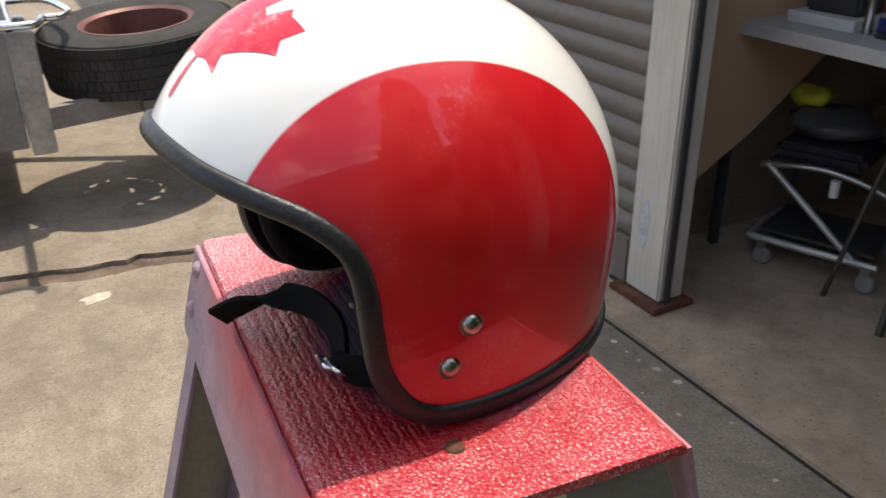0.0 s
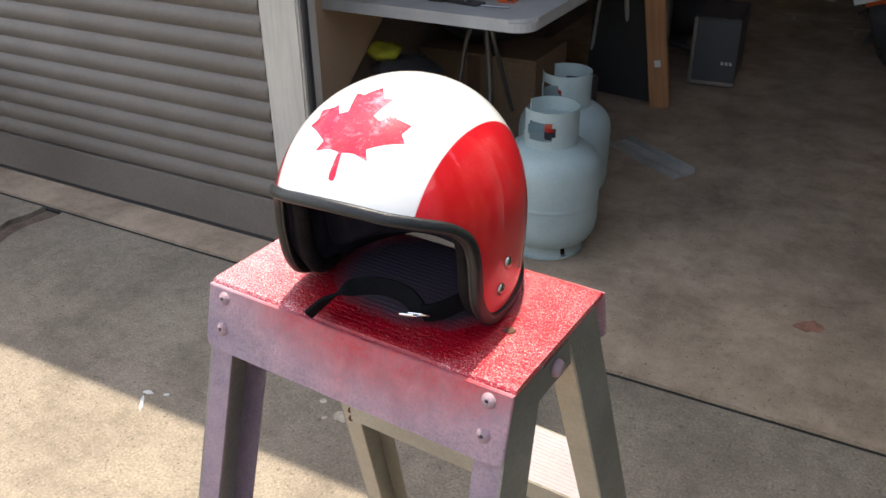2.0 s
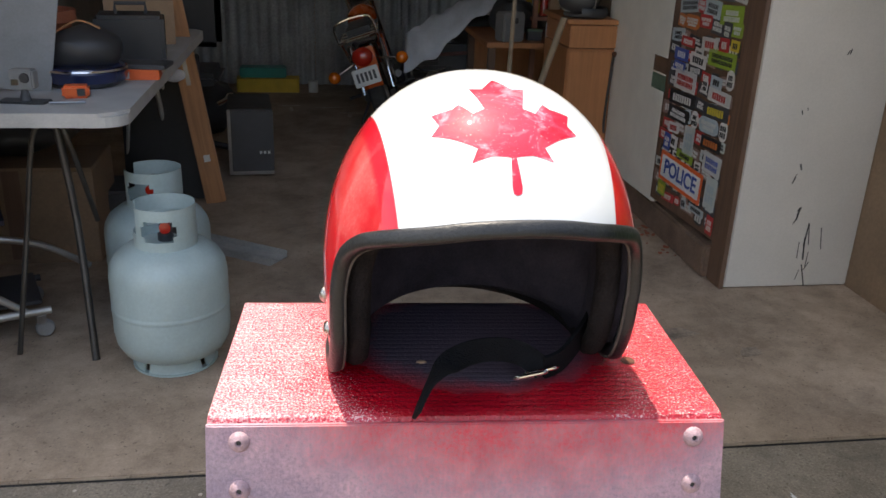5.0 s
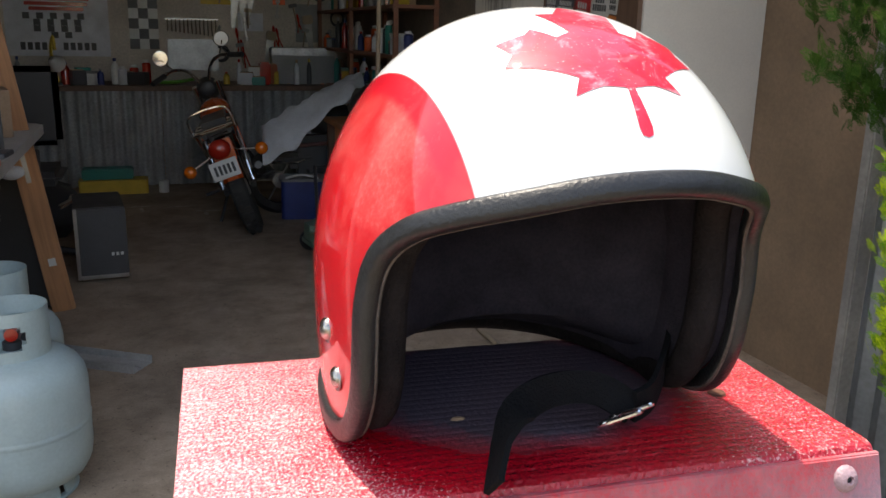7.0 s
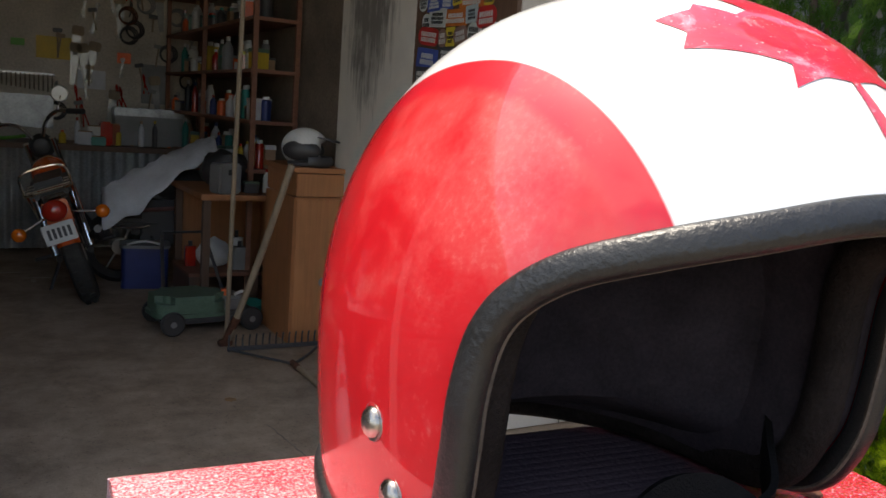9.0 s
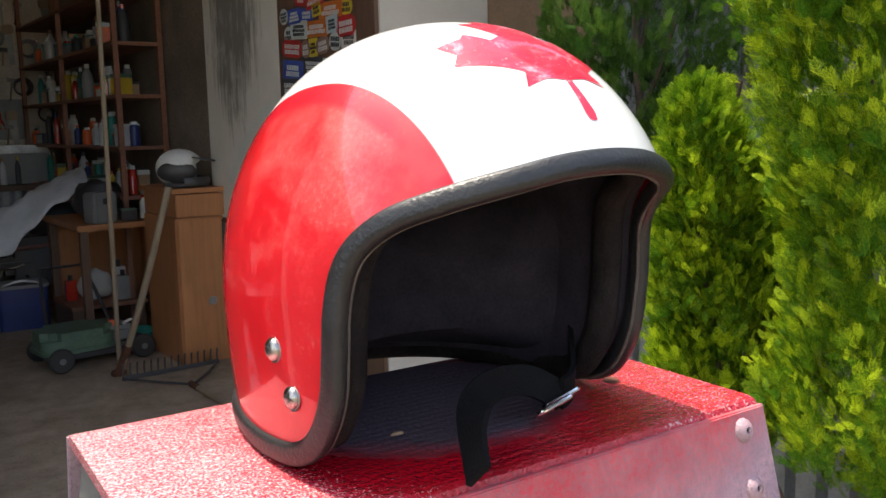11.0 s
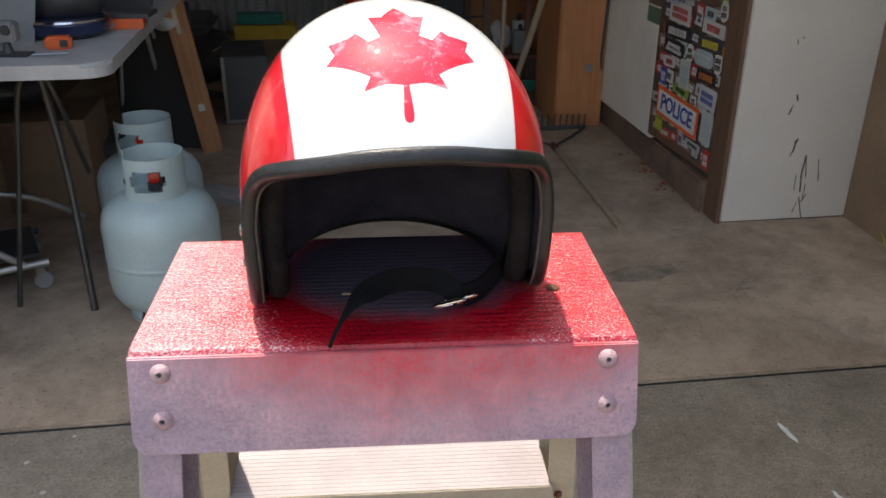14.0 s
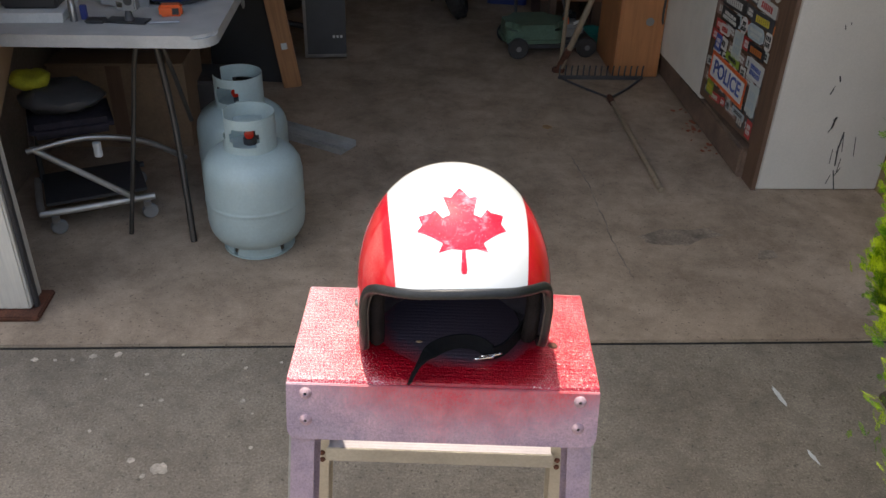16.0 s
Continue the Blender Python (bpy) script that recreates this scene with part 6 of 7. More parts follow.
vv = [[bm.verts.new((r * math.cos(2 * math.pi * i / seg), r * math.sin(2 * math.pi * i / seg), -0.02 + 0.03 * (r > 0.09) - 0.02 * (r > 0.15))) for i in range(seg)] for r in radii]
for k_, (a, b) in enumerate(zip(vv, vv[1:])):
    for i in range(seg):
        if k_ == 4 and i % 4 < 2:
            continue
        bm.faces.new((a[i], a[(i + 1) % seg], b[(i + 1) % seg], b[i]))
part("disc", bm, M["redrim"], spare, "pierced wheel disc", smooth=True)

# ---- motorcycle ----
bike = thing("motorcycle", "small orange motorcycle with a chrome rack, leaning on its stand", "motorcycle", pose(0.372, 4.62, 0, 0, -19, -4.7))


def wheel(y, r, w, name):
    t = part(name, lathe([(r - 0.055, -w * 0.35), (r - 0.03, -w / 2), (r - 0.008, -w * 0.36), (r, -w * 0.12), (r, w * 0.12), (r - 0.008, w * 0.36), (r - 0.03, w / 2), (r - 0.055, w * 0.35), (r - 0.055, -w * 0.35)], 40), M["tyre"], bike, "black knobbly tyre", smooth=True, m=pose(0, y, r, 0, 90, 0))
    part("rim", lathe([(r - 0.055, -0.02), (r - 0.068, -0.012), (r - 0.068, 0.012), (r - 0.055, 0.02)], 40), M["chrome"], t, "chrome rim", smooth=True)
    part("hub", lathe([(0, -0.05), (0.045, -0.05), (0.055, -0.03), (0.055, 0.03), (0.045, 0.05), (0, 0.05)], 20), M["steel"], t, smooth=True)
    sp = bmesh.new()
    for i in range(16):
        a = 2 * math.pi * i / 16
        s = 0.035 if i % 2 else -0.035
        tube([(0.05 * math.cos(a + 0.4), 0.05 * math.sin(a + 0.4), s), ((r - 0.066) * math.cos(a), (r - 0.066) * math.sin(a), 0)], 0.002, 4, 0, sp)
    part("spoke_set", sp, M["steel"], t)
    bm = bmesh.new()
    for i in range(36):
        for sx in (-0.018, 0.018):
            box((r - 0.004, -0.008, sx - 0.012), (r + 0.006, 0.008, sx + 0.012), 0, pose(0, 0, 0, 0, 0, 10 * i + (5 if sx > 0 else 0)), bm)
    part("knobbly_tread", bm, M["tyre"], t)


wheel(0.0, 0.27, 0.10, "rear_wheel")
wheel(1.12, 0.28, 0.08, "front_wheel")
fend = bmesh.new()
for i in range(13):
    a = radians(20 + 130 * i / 12)
    for x, rr in ((-0.055, 0.29), (-0.03, 0.315), (0.03, 0.315), (0.055, 0.29)):
        fend.verts.new((x, -rr * math.cos(a), 0.27 + rr * math.sin(a)))
fend.verts.ensure_lookup_table()
for i in range(12):
    for j in range(3):
        fend.faces.new((fend.verts[4 * i + j], fend.verts[4 * i + j + 1], fend.verts[4 * i + j + 5], fend.verts[4 * i + j + 4]))
part("rear_mudguard", fend, M["bikeorange"], bike, "orange mudguard", smooth=True)
part("plate_panel", box((-0.075, -0.318, 0.36), (0.075, -0.308, 0.46), 0.003), M["white"], bike, "white number plate", m=pose(-0.02, 0.0, 0.04))
bars = bmesh.new()
for i in range(5):
    x = -0.055 + 0.024 * i
    box((x, -0.3205, 0.385), (x + 0.014, -0.3185, 0.437), 0, None, bars)
part("plate_marks", bars, M["darkgrey"], bike, m=pose(-0.02, 0.0, 0.04))
part("tail_light", ball((-0.01, -0.28, 0.555), (0.062, 0.045, 0.055), seg=18), M["redlens"], bike, "red tail light", smooth=True)
part("tail_bracket", box((-0.06, -0.27, 0.47), (0.06, -0.24, 0.60), 0.006), M["bikeorange"], bike)
for s in (-1, 1):
    part("indicator_stalk", tube([(s * 0.04, -0.22, 0.53), (s * 0.18, -0.25, 0.49)], 0.006, 8), M["chrome"], bike)
    part("indicator", ball((s * 0.20, -0.255, 0.485), (0.035, 0.03, 0.035), seg=14), M["amber"], bike, "amber indicator", smooth=True)
    part("shock", tube([(s * 0.09, 0.02, 0.29), (s * 0.09, 0.10, 0.58)], 0.020, 12), M["chrome"], bike, "chrome shock absorber", smooth=True)
    part("swingarm", tube([(s * 0.08, 0.0, 0.27), (s * 0.07, 0.42, 0.30)], 0.018, 10), M["black"], bike)
    part("fork", tube([(s * 0.075, 1.12, 0.28), (s * 0.075, 0.90, 0.84)], 0.019, 10), M["chrome"], bike, "chrome fork leg", smooth=True)
    part("frame_tube", tube([(s * 0.06, 0.42, 0.30), (s * 0.08, 0.10, 0.60), (s * 0.07, -0.12, 0.62)], 0.014, 8), M["black"], bike)
    part("frame_tube", tube([(0, 0.86, 0.74), (s * 0.06, 0.74, 0.30), (s * 0.06, 0.42, 0.26)], 0.015, 8), M["black"], bike)
    part("side_cover", box((s * 0.10 - 0.012, 0.20, 0.42), (s * 0.10 + 0.012, 0.42, 0.60), 0.012), M["bikeorange"], bike, "orange side cover")
    part("handlebar", tube([(s * 0.03, 0.86, 0.86), (s * 0.08, 0.85, 0.95), (s * 0.16, 0.80, 0.985), (s * 0.25, 0.70, 0.96)], 0.011, 8, 4), M["chrome"], bike, "chrome handlebar", smooth=True)
    part("grip", tube([(s * 0.21, 0.745, 0.972), (s * 0.29, 0.655, 0.95)], 0.017, 10), M["black"], bike, "black grip", smooth=True)
    part("mirror_stem", tube([(s * 0.15, 0.81, 0.983), (s * 0.18, 0.80, 1.03), (s * 0.20, 0.79, 1.07)], 0.005, 6, 3), M["chrome"], bike)
    part("mirror", lathe([(0, 0.0), (0.045, 0.002), (0.05, 0.012), (0.03, 0.022), (0, 0.024)], 18), M["alu" if s > 0 else "chrome"], bike, "round chrome mirror", smooth=True, m=pose(s * 0.20, 0.79, 1.08, -90, 0, 0))
    part("rack_rail", tube([(s * 0.11, 0.12, 0.66), (s * 0.11, -0.30, 0.66), (s * 0.07, -0.34, 0.66)], 0.008, 8), M["chrome"], bike, "chrome rack rail", smooth=True)
    part("rack_loop", tube([(s * 0.11, -0.30, 0.66), (s * 0.10, -0.33, 0.76), (0, -0.34, 0.78)], 0.007, 8, 4), M["chrome"], bike, smooth=True)
    part("rack_stay", tube([(s * 0.11, -0.22, 0.66), (s * 0.09, 0.0, 0.42)], 0.007, 8), M["chrome"], bike)
for y in (-0.34, -0.2, -0.05, 0.1):
    part("rack_bar", tube([(-0.11, max(y, -0.30), 0.66), (0.11, max(y, -0.30), 0.66)], 0.006, 6), M["chrome"], bike)
part("seat", box((-0.10, -0.10, 0.615), (0.10, 0.46, 0.69), 0.03), M["black"], bike, "black seat", smooth=True)
part("tank", ball((0, 0.64, 0.67), (0.105, 0.20, 0.095), seg=20), M["bikeorange"], bike, "orange fuel tank", smooth=True)
eng = part("engine", box((-0.10, 0.40, 0.20), (0.10, 0.72, 0.38), 0.03), M["steel"], bike, "grey engine", smooth=True)
for i in range(7):
    part("fin", box((-0.08, 0.62, 0.39 + 0.022 * i), (0.08, 0.76, 0.398 + 0.022 * i), 0.002), M["steel"], eng)
part("exhaust", tube([(0.07, 0.74, 0.42), (0.12, 0.72, 0.28), (0.14, 0.40, 0.26), (0.15, 0.05, 0.34), (0.15, -0.22, 0.40)], 0.021, 12, 5), M["legsteel"], bike, "dull steel exhaust", smooth=True)
part("headlight", lathe([(0, -0.02), (0.05, 0.0), (0.075, 0.06), (0.078, 0.08), (0, 0.085)], 20), M["black"], bike, "black headlight shell", smooth=True, m=pose(0, 0.96, 0.80, -90))
part("front_mudguard", box((-0.05, 0.85, 0.60), (0.05, 1.40, 0.612), 0.005), M["bikeorange"], bike)
part("stand", tube([(-0.07, 0.38, 0.24), (-0.20, 0.30, 0.06)], 0.010, 8), M["black"], bike, "side stand")
part("footpeg", tube([(-0.22, 0.36, 0.24), (0.22, 0.36, 0.24)], 0.011, 8), M["black"], bike)

# ---- mower and small things on the floor ----
mow = thing("lawn_mower", "dull green lawn mower with black wheels standing on the floor", "lawn mower", pose(0.80, 3.98, 0, 0, 0, 6))
part("hood", prism(rounded(0.34, 0.25, 0.075), 0.095, Matrix.Translation((-0.08, 0.0, 0.085)), bevel=0.035), M["green"], mow, "dull green hood", smooth=True)
part("hood_rim", prism(rounded(0.36, 0.27, 0.08), 0.02, Matrix.Translation((-0.08, 0.0, 0.078)), bevel=0.006), M["green"], mow, smooth=True)
part("deck", box((-0.24, -0.13, 0.045), (0.26, 0.14, 0.09), 0.018), M["darkgrey"], mow, "grey deck", smooth=True)
part("engine", box((0.06, -0.08, 0.09), (0.20, 0.08, 0.16), 0.02), M["grey"], mow, smooth=True)
part("cap", lathe([(0, 0.03), (0.018, 0.03), (0.022, 0)], 12), M["orange"], mow, "orange fuel cap", m=pose(0.10, -0.03, 0.16))
part("pull", tube([(0.14, -0.06, 0.165), (0.18, -0.06, 0.18), (0.2, -0.05, 0.165)], 0.008, 8, 3), M["white"], mow)
for x in (-0.19, 0.20):
    for y in (-0.145, 0.155):
        w = part("wheel", lathe([(0, -0.016), (0.05, -0.016), (0.058, -0.008), (0.058, 0.008), (0.05, 0.016), (0, 0.016)], 20), M["black"], mow, smooth=True, m=pose(x, y, 0.058, 90))
        part("hub", lathe([(0, 0.018), (0.015, 0.0175), (0.018, -0.018)], 12), M["grey"], w)
part("handle", tube([(-0.16, 0.10, 0.10), (-0.10, 0.35, 0.42), (0.12, 0.35, 0.42), (0.16, 0.10, 0.10)], 0.010, 8), M["black"], mow)
simple("plastic_tub", lathe([(0, 0.0), (0.05, 0), (0.062, 0.09), (0.066, 0.092), (0.058, 0.09), (0.048, 0.01), (0, 0.01)], 22), M["teal"], "small teal plastic tub on the floor", "tub", pose(1.085, 4.08, 0, 8, 0, 0), True)
crate = thing("blue_crate", "dark blue plastic tub with a white rim and lid strap", "tub", pose(0.70, 4.98, 0, 0, 0, -9))
part("body", prism(rounded(0.26, 0.20, 0.03), 0.24, None), M["blue"], crate, smooth=True)
part("rim", prism(rounded(0.28, 0.22, 0.035), 0.018, Matrix.Translation((0, 0, 0.238))), M["grey"], crate, "pale rim")
part("strap", tube([(-0.10, -0.11, 0.262), (0.0, -0.12, 0.285), (0.10, -0.11, 0.262)], 0.007, 8, 4), M["white"], crate, "white strap")
tbx = thing("yellow_tool_tray", "yellow plastic tool tray on the floor by the bench", "tool tray", pose(-0.455, 6.06, 0, 0, 0, 1))
part("tray", prism(rounded(0.46, 0.16, 0.02), 0.10, None, bevel=0.008), M["yellow"], tbx)
part("rib", box((-0.22, -0.086, 0.06), (0.22, -0.081, 0.075), 0.002), M["yellow"], tbx)
simple("teal_box", box((-0.17, -0.07, 0), (0.17, 0.07, 0.075), 0.008), M["teal"], "dull teal plastic box resting on the yellow tray", "box", pose(-0.49, 6.08, 0.102))
simple("paint_tin", lathe([(0, 0), (0.035, 0), (0.035, 0.08), (0.037, 0.083), (0.033, 0.085), (0, 0.082)], 20), M["white"], "small pale tin standing on the floor", "tin", pose(-0.12, 6.02, 0), True)
sack("black_bag", "dark heap of bags on the floor by the timber post", M["black"], (-0.78, 4.75, 0.0), (0.22, 0.2, 0.17), 15)
stool = thing("office_chair", "dark padded chair standing behind the timber post", "chair", pose(-0.80, 4.25, 0))
part("seat", box((-0.2, -0.2, 0.40), (0.2, 0.2, 0.47), 0.03), M["black"], stool, smooth=True)
part("backrest", box((-0.19, 0.16, 0.55), (0.19, 0.22, 0.95), 0.03), M["black"], stool, smooth=True)
part("column", tube([(0, 0, 0.06), (0, 0, 0.40)], 0.025, 10), M["steel"], stool)
part("back_post", tube([(0, 0.15, 0.42), (0, 0.21, 0.60)], 0.018, 8), M["black"], stool)
for i in range(5):
    a = 2 * math.pi * i / 5
    part("foot", tube([(0, 0, 0.08), (0.22 * math.cos(a), 0.22 * math.sin(a), 0.03)], 0.018, 8), M["black"], stool)
lamp = thing("silver_torch", "silver-headed torch lying on the dark heap", "torch", pose(-0.60, 4.70, 0.22, 0, 0, -35))
part("head", lathe([(0, 0), (0.03, 0.0), (0.034, 0.03), (0.02, 0.06), (0.016, 0.14), (0, 0.14)], 16), M["chrome"], lamp, smooth=True, m=pose(0, 0, 0, 100))

# ---- bench along the back ----
bench = thing("workbench", "long workbench with a dark top and corrugated iron front", "workbench", pose(-0.1, 6.5, 0))
part("top", box((-1.35, -0.27, 0.70), (1.35, 0.33, 0.738), 0.004), M["browntrim"], bench, "dark worn bench top")
for k_ in range(4):
    bm = bmesh.new()
    x0, cols_ = -1.34 + 0.67 * k_, []
    for i in range(73):
        x = x0 + 0.668 * i / 72
        yy = -0.225 + 0.009 * math.cos(2 * math.pi * (x - x0) / 0.0762)
        cols_.append([bm.verts.new((x, yy + o, z)) for o, z in ((0, 0.01), (0, 0.70), (0.002, 0.70), (0.002, 0.01))])
    for a, b in zip(cols_, cols_[1:]):
        for j in range(4):
            bm.faces.new((b[j], b[(j + 1) % 4], a[(j + 1) % 4], a[j]))
    part("front_sheet", bm, M["corrdark"], bench, "dull corrugated sheet", smooth=True)
for x in (-1.3, 0, 1.3):
    part("leg", box((x - 0.03, 0.2, 0), (x + 0.03, 0.28, 0.70)), M["pine"], bench)
BZ = 0.738


def bottle(x, y, z, h, r, body, cap_, label):
    t = thing("bottle", label, "bottle", pose(x, y, z), "bottles and cans on the bench and shelves")
    part("body", lathe([(0, 0), (r, 0), (r, h * 0.62), (r * 0.8, h * 0.74), (r * 0.36, h * 0.84), (r * 0.36, h * 0.92), (0, h * 0.92)], 16), M[body], t, smooth=True)
    part("cap", lathe([(0, h), (r * 0.42, h), (r * 0.42, h * 0.88)], 12), M[cap_], t)


def can(x, y, z, h, r, body, label):
    t = thing("spray_can", label, "can", pose(x, y, z), "bottles and cans on the bench and shelves")
    part("body", lathe([(0, 0), (r, 0), (r, h * 0.82), (r * 0.7, h * 0.88), (0, h * 0.88)], 16), M[body], t, smooth=True)
    part("cap", lathe([(r * 0.66, h * 0.86), (r * 0.66, h), (0, h)], 14), M["white"], t)


rng = random.Random(31)
COL = ["white", "white", "cloth", "blue", "orange", "green", "grey", "yellow", "black", "redlens", "teal", "card", "darkgrey"]
WORD = {"white": "white", "cloth": "pale grey", "blue": "dark blue", "orange": "orange", "green": "dull green", "grey": "grey", "yellow": "yellow", "black": "black", "redlens": "dark red", "teal": "teal", "card": "brown", "darkgrey": "dark grey"}


def fill_shelf(x0, x1, y0, y1, z, n, hmax):
    """Sets bottles, cans and boxes side by side along a shelf."""
    along_x = abs(x1 - x0) > abs(y1 - y0)
    for i in range(n):
        u = (i + rng.uniform(0.2, 0.8)) / n
        v = rng.uniform(0.25, 0.75)
        x = x0 + (x1 - x0) * (u if along_x else v)
        y = y0 + (y1 - y0) * (v if along_x else u)
        c, kind, h = rng.choice(COL), rng.random(), rng.uniform(0.45, 1.0) * hmax
        if kind < 0.4:
            bottle(x, y, z, h, rng.uniform(0.018, 0.034), c, rng.choice(COL), "%s plastic bottle standing on a cluttered shelf" % WORD[c])
        elif kind < 0.7:
            can(x, y, z, h * 0.9, rng.uniform(0.022, 0.034), c, "%s spray can with a white cap among clutter" % WORD[c])
        else:
            s = rng.uniform(0.03, 0.06)
            t = thing("small_box", "small %s box standing among bottles" % WORD[c], "box", pose(x, y, z, 0, 0, rng.uniform(-20, 20)))
            part("body", box((-s, -s * 0.8, 0), (s, s * 0.8, h * 0.6), 0.003), M[c], t)
            part("lid", box((-s - 0.002, -s * 0.8 - 0.002, h * 0.5), (s + 0.002, s * 0.8 + 0.002, h * 0.62), 0.002), M[rng.choice(COL)], t)


fill_shelf(-1.3, -0.15, 6.28, 6.5, BZ, 15, 0.20)
fill_shelf(0.35, 1.15, 6.28, 6.5, BZ, 9, 0.20)
wl_ = thing("work_lamp", "small white desk lamp head on a bent arm over the bench", "lamp", pose(-0.79, 6.38, BZ))
part("base", lathe([(0, 0), (0.05, 0), (0.05, 0.012), (0, 0.015)], 18), M["darkgrey"], wl_)
part("arm", tube([(0, 0, 0.01), (-0.03, 0.02, 0.22), (-0.01, 0.0, 0.33), (0.0, -0.03, 0.24)], 0.011, 8, 4), M["yellow"], wl_)
part("shade", lathe([(0.018, 0.09), (0.036, 0.06), (0.062, 0.0), (0.058, 0.0), (0.033, 0.054), (0.0, 0.08)], 18), M["white"], wl_, "white shade", smooth=True, m=pose(0.01, -0.05, 0.14, 55, -35, 0))
gp = thing("tool_panel", "grey metal panel with a row of hanging spanners over it", "tool rack", pose(0.165, 6.80, 0.82))
part("sheet", box((-0.19, 0.0, 0), (0.19, 0.02, 0.24), 0.003), M["galv"], gp)
part("rail", box((-0.2, -0.005, 0.38), (0.2, 0.02, 0.40), 0.002), M["steel"], gp)
for i in range(13):
    part("spanner", tube([(-0.18 + 0.03 * i, -0.01, 0.39), (-0.18 + 0.03 * i, -0.01, 0.27 - 0.003 * i + 0.03)], 0.005, 6), M["chrome"], gp)
simple("green_strip", tube([(-0.12, 0, 0.02), (0.0, -0.02, 0.025), (0.12, 0.0, 0.045)], 0.012, 8, 4), M["greenleaf"], "bright green plastic strip lying on the bench", "strip", pose(0.02, 6.30, BZ), True)
gcab = thing("grey_cabinet", "grey metal toolbox standing on the bench", "toolbox", pose(0.98, 6.55, BZ, 0, 0, -4))
part("body", box((-0.24, -0.14, 0), (0.24, 0.14, 0.27), 0.006), M["grey"], gcab)
part("lid", box((-0.245, -0.145, 0.21), (0.245, 0.145, 0.275), 0.008), M["galv"], gcab)
for x, y, w, h, c, word in ((0.53, 6.36, 0.05, 0.09, "cloth", "pale grey"), (0.61, 6.33, 0.06, 0.06, "teal", "teal"), (0.60, 6.42, 0.09, 0.13, "white", "white"), (0.71, 6.44, 0.05, 0.15, "terracotta", "red-brown"), (-0.28, 6.38, 0.10, 0.09, "black", "black"), (-0.66, 6.36, 0.07, 0.10, "darkgrey", "dark grey")):
    pc_ = thing("parcel", "%s carton heaped on the workbench" % word, "carton", pose(x, y, BZ, 0, 0, 9 + 120 * x))
    part("body", box((-w, -0.05, 0), (w, 0.05, h), 0.006), M[c], pc_)
    part("flap", box((-w * 0.96, -0.046, h), (w * 0.2, 0.046, h + 0.006), 0.002), M["card"], pc_)
simple("red_can", box((-0.04, -0.06, 0), (0.04, 0.06, 0.17), 0.012), M["redlens"], "dark red fuel can on the bench", "fuel can", pose(0.66, 6.36, BZ))

# posters and flags on the back wall
pst = thing("wall_banner", "faded banner with a red, white and black checked emblem", "banner", pose(-0.80, 6.84, 1.22))
part("cloth", box((-0.36, -0.004, -0.30), (0.36, 0.0, 0.42)), M["cloth"], pst, "pale banner cloth")
for i in range(6):
    w = 0.46 * math.sqrt(max(0.1, 1 - ((i - 2.6) / 4.2) ** 2))
    part("red_band", prism(rounded(w, 0.026, 0.01), 0.002, pose(0, -0.0045, 0.225 - 0.036 * i, 90)), M["redlens"], pst, "faded red band")
for j in range(4):
    n_, w = (10, 9, 7, 4)[j], (0.47, 0.42, 0.33, 0.19)[j]
    for i in range(n_):
        if (i + j) % 2 == 0:
            part("check", box((-w / 2 + w * i / n_, -0.0065, 0.015 - 0.046 * j - 0.045), (-w / 2 + w * (i + 1) / n_, -0.0045, 0.015 - 0.046 * j)), M["black"], pst)
for i in range(11):
    if i != 5:
        part("banner_mark", box((-0.265 + 0.049 * i, -0.0065, -0.255), (-0.265 + 0.049 * i + 0.034, -0.0045, -0.20)), M["black"], pst)
fl = thing("checked_flag", "narrow black and white checked flag on the wall", "flag", pose(-0.19, 6.845, 1.4))
part("cloth", box((-0.107, -0.003, -0.42), (0.107, 0.0, 0.42)), M["white"], fl)
for i in range(3):
    for j in range(11):
        if (i + j) % 2 == 0:
            part("check", box((-0.107 + 0.0713 * i, -0.0055, -0.42 + 0.0763 * j), (-0.107 + 0.0713 * (i + 1), -0.0035, -0.42 + 0.0763 * (j + 1))), M["black"], fl)
for x, z, w, h, c in ((0.36, 1.41, 0.24, 0.16, "yellow"), (0.12, 1.43, 0.09, 0.05, "greenleaf"), (0.85, 1.38, 0.10, 0.08, "orange"), (0.62, 1.2, 0.2, 0.14, "cloth"), (1.08, 1.2, 0.2, 0.3, "grey")):
    simple("wall_sign", box((-w / 2, -0.006, -h / 2), (w / 2, 0, h / 2), 0.002), M[c], "%s sign hung on the garage back wall" % {"yellow": "small yellow", "greenleaf": "bright green", "orange": "small orange", "cloth": "pale", "grey": "grey metal"}[c], "sign", pose(x, 6.845, z))
def coil(r, tube_r):
    return tube([(r * math.cos(2 * math.pi * k / 16), 0, r * math.sin(2 * math.pi * k / 16) - r) for k in range(16)], tube_r, 6, closed=True)


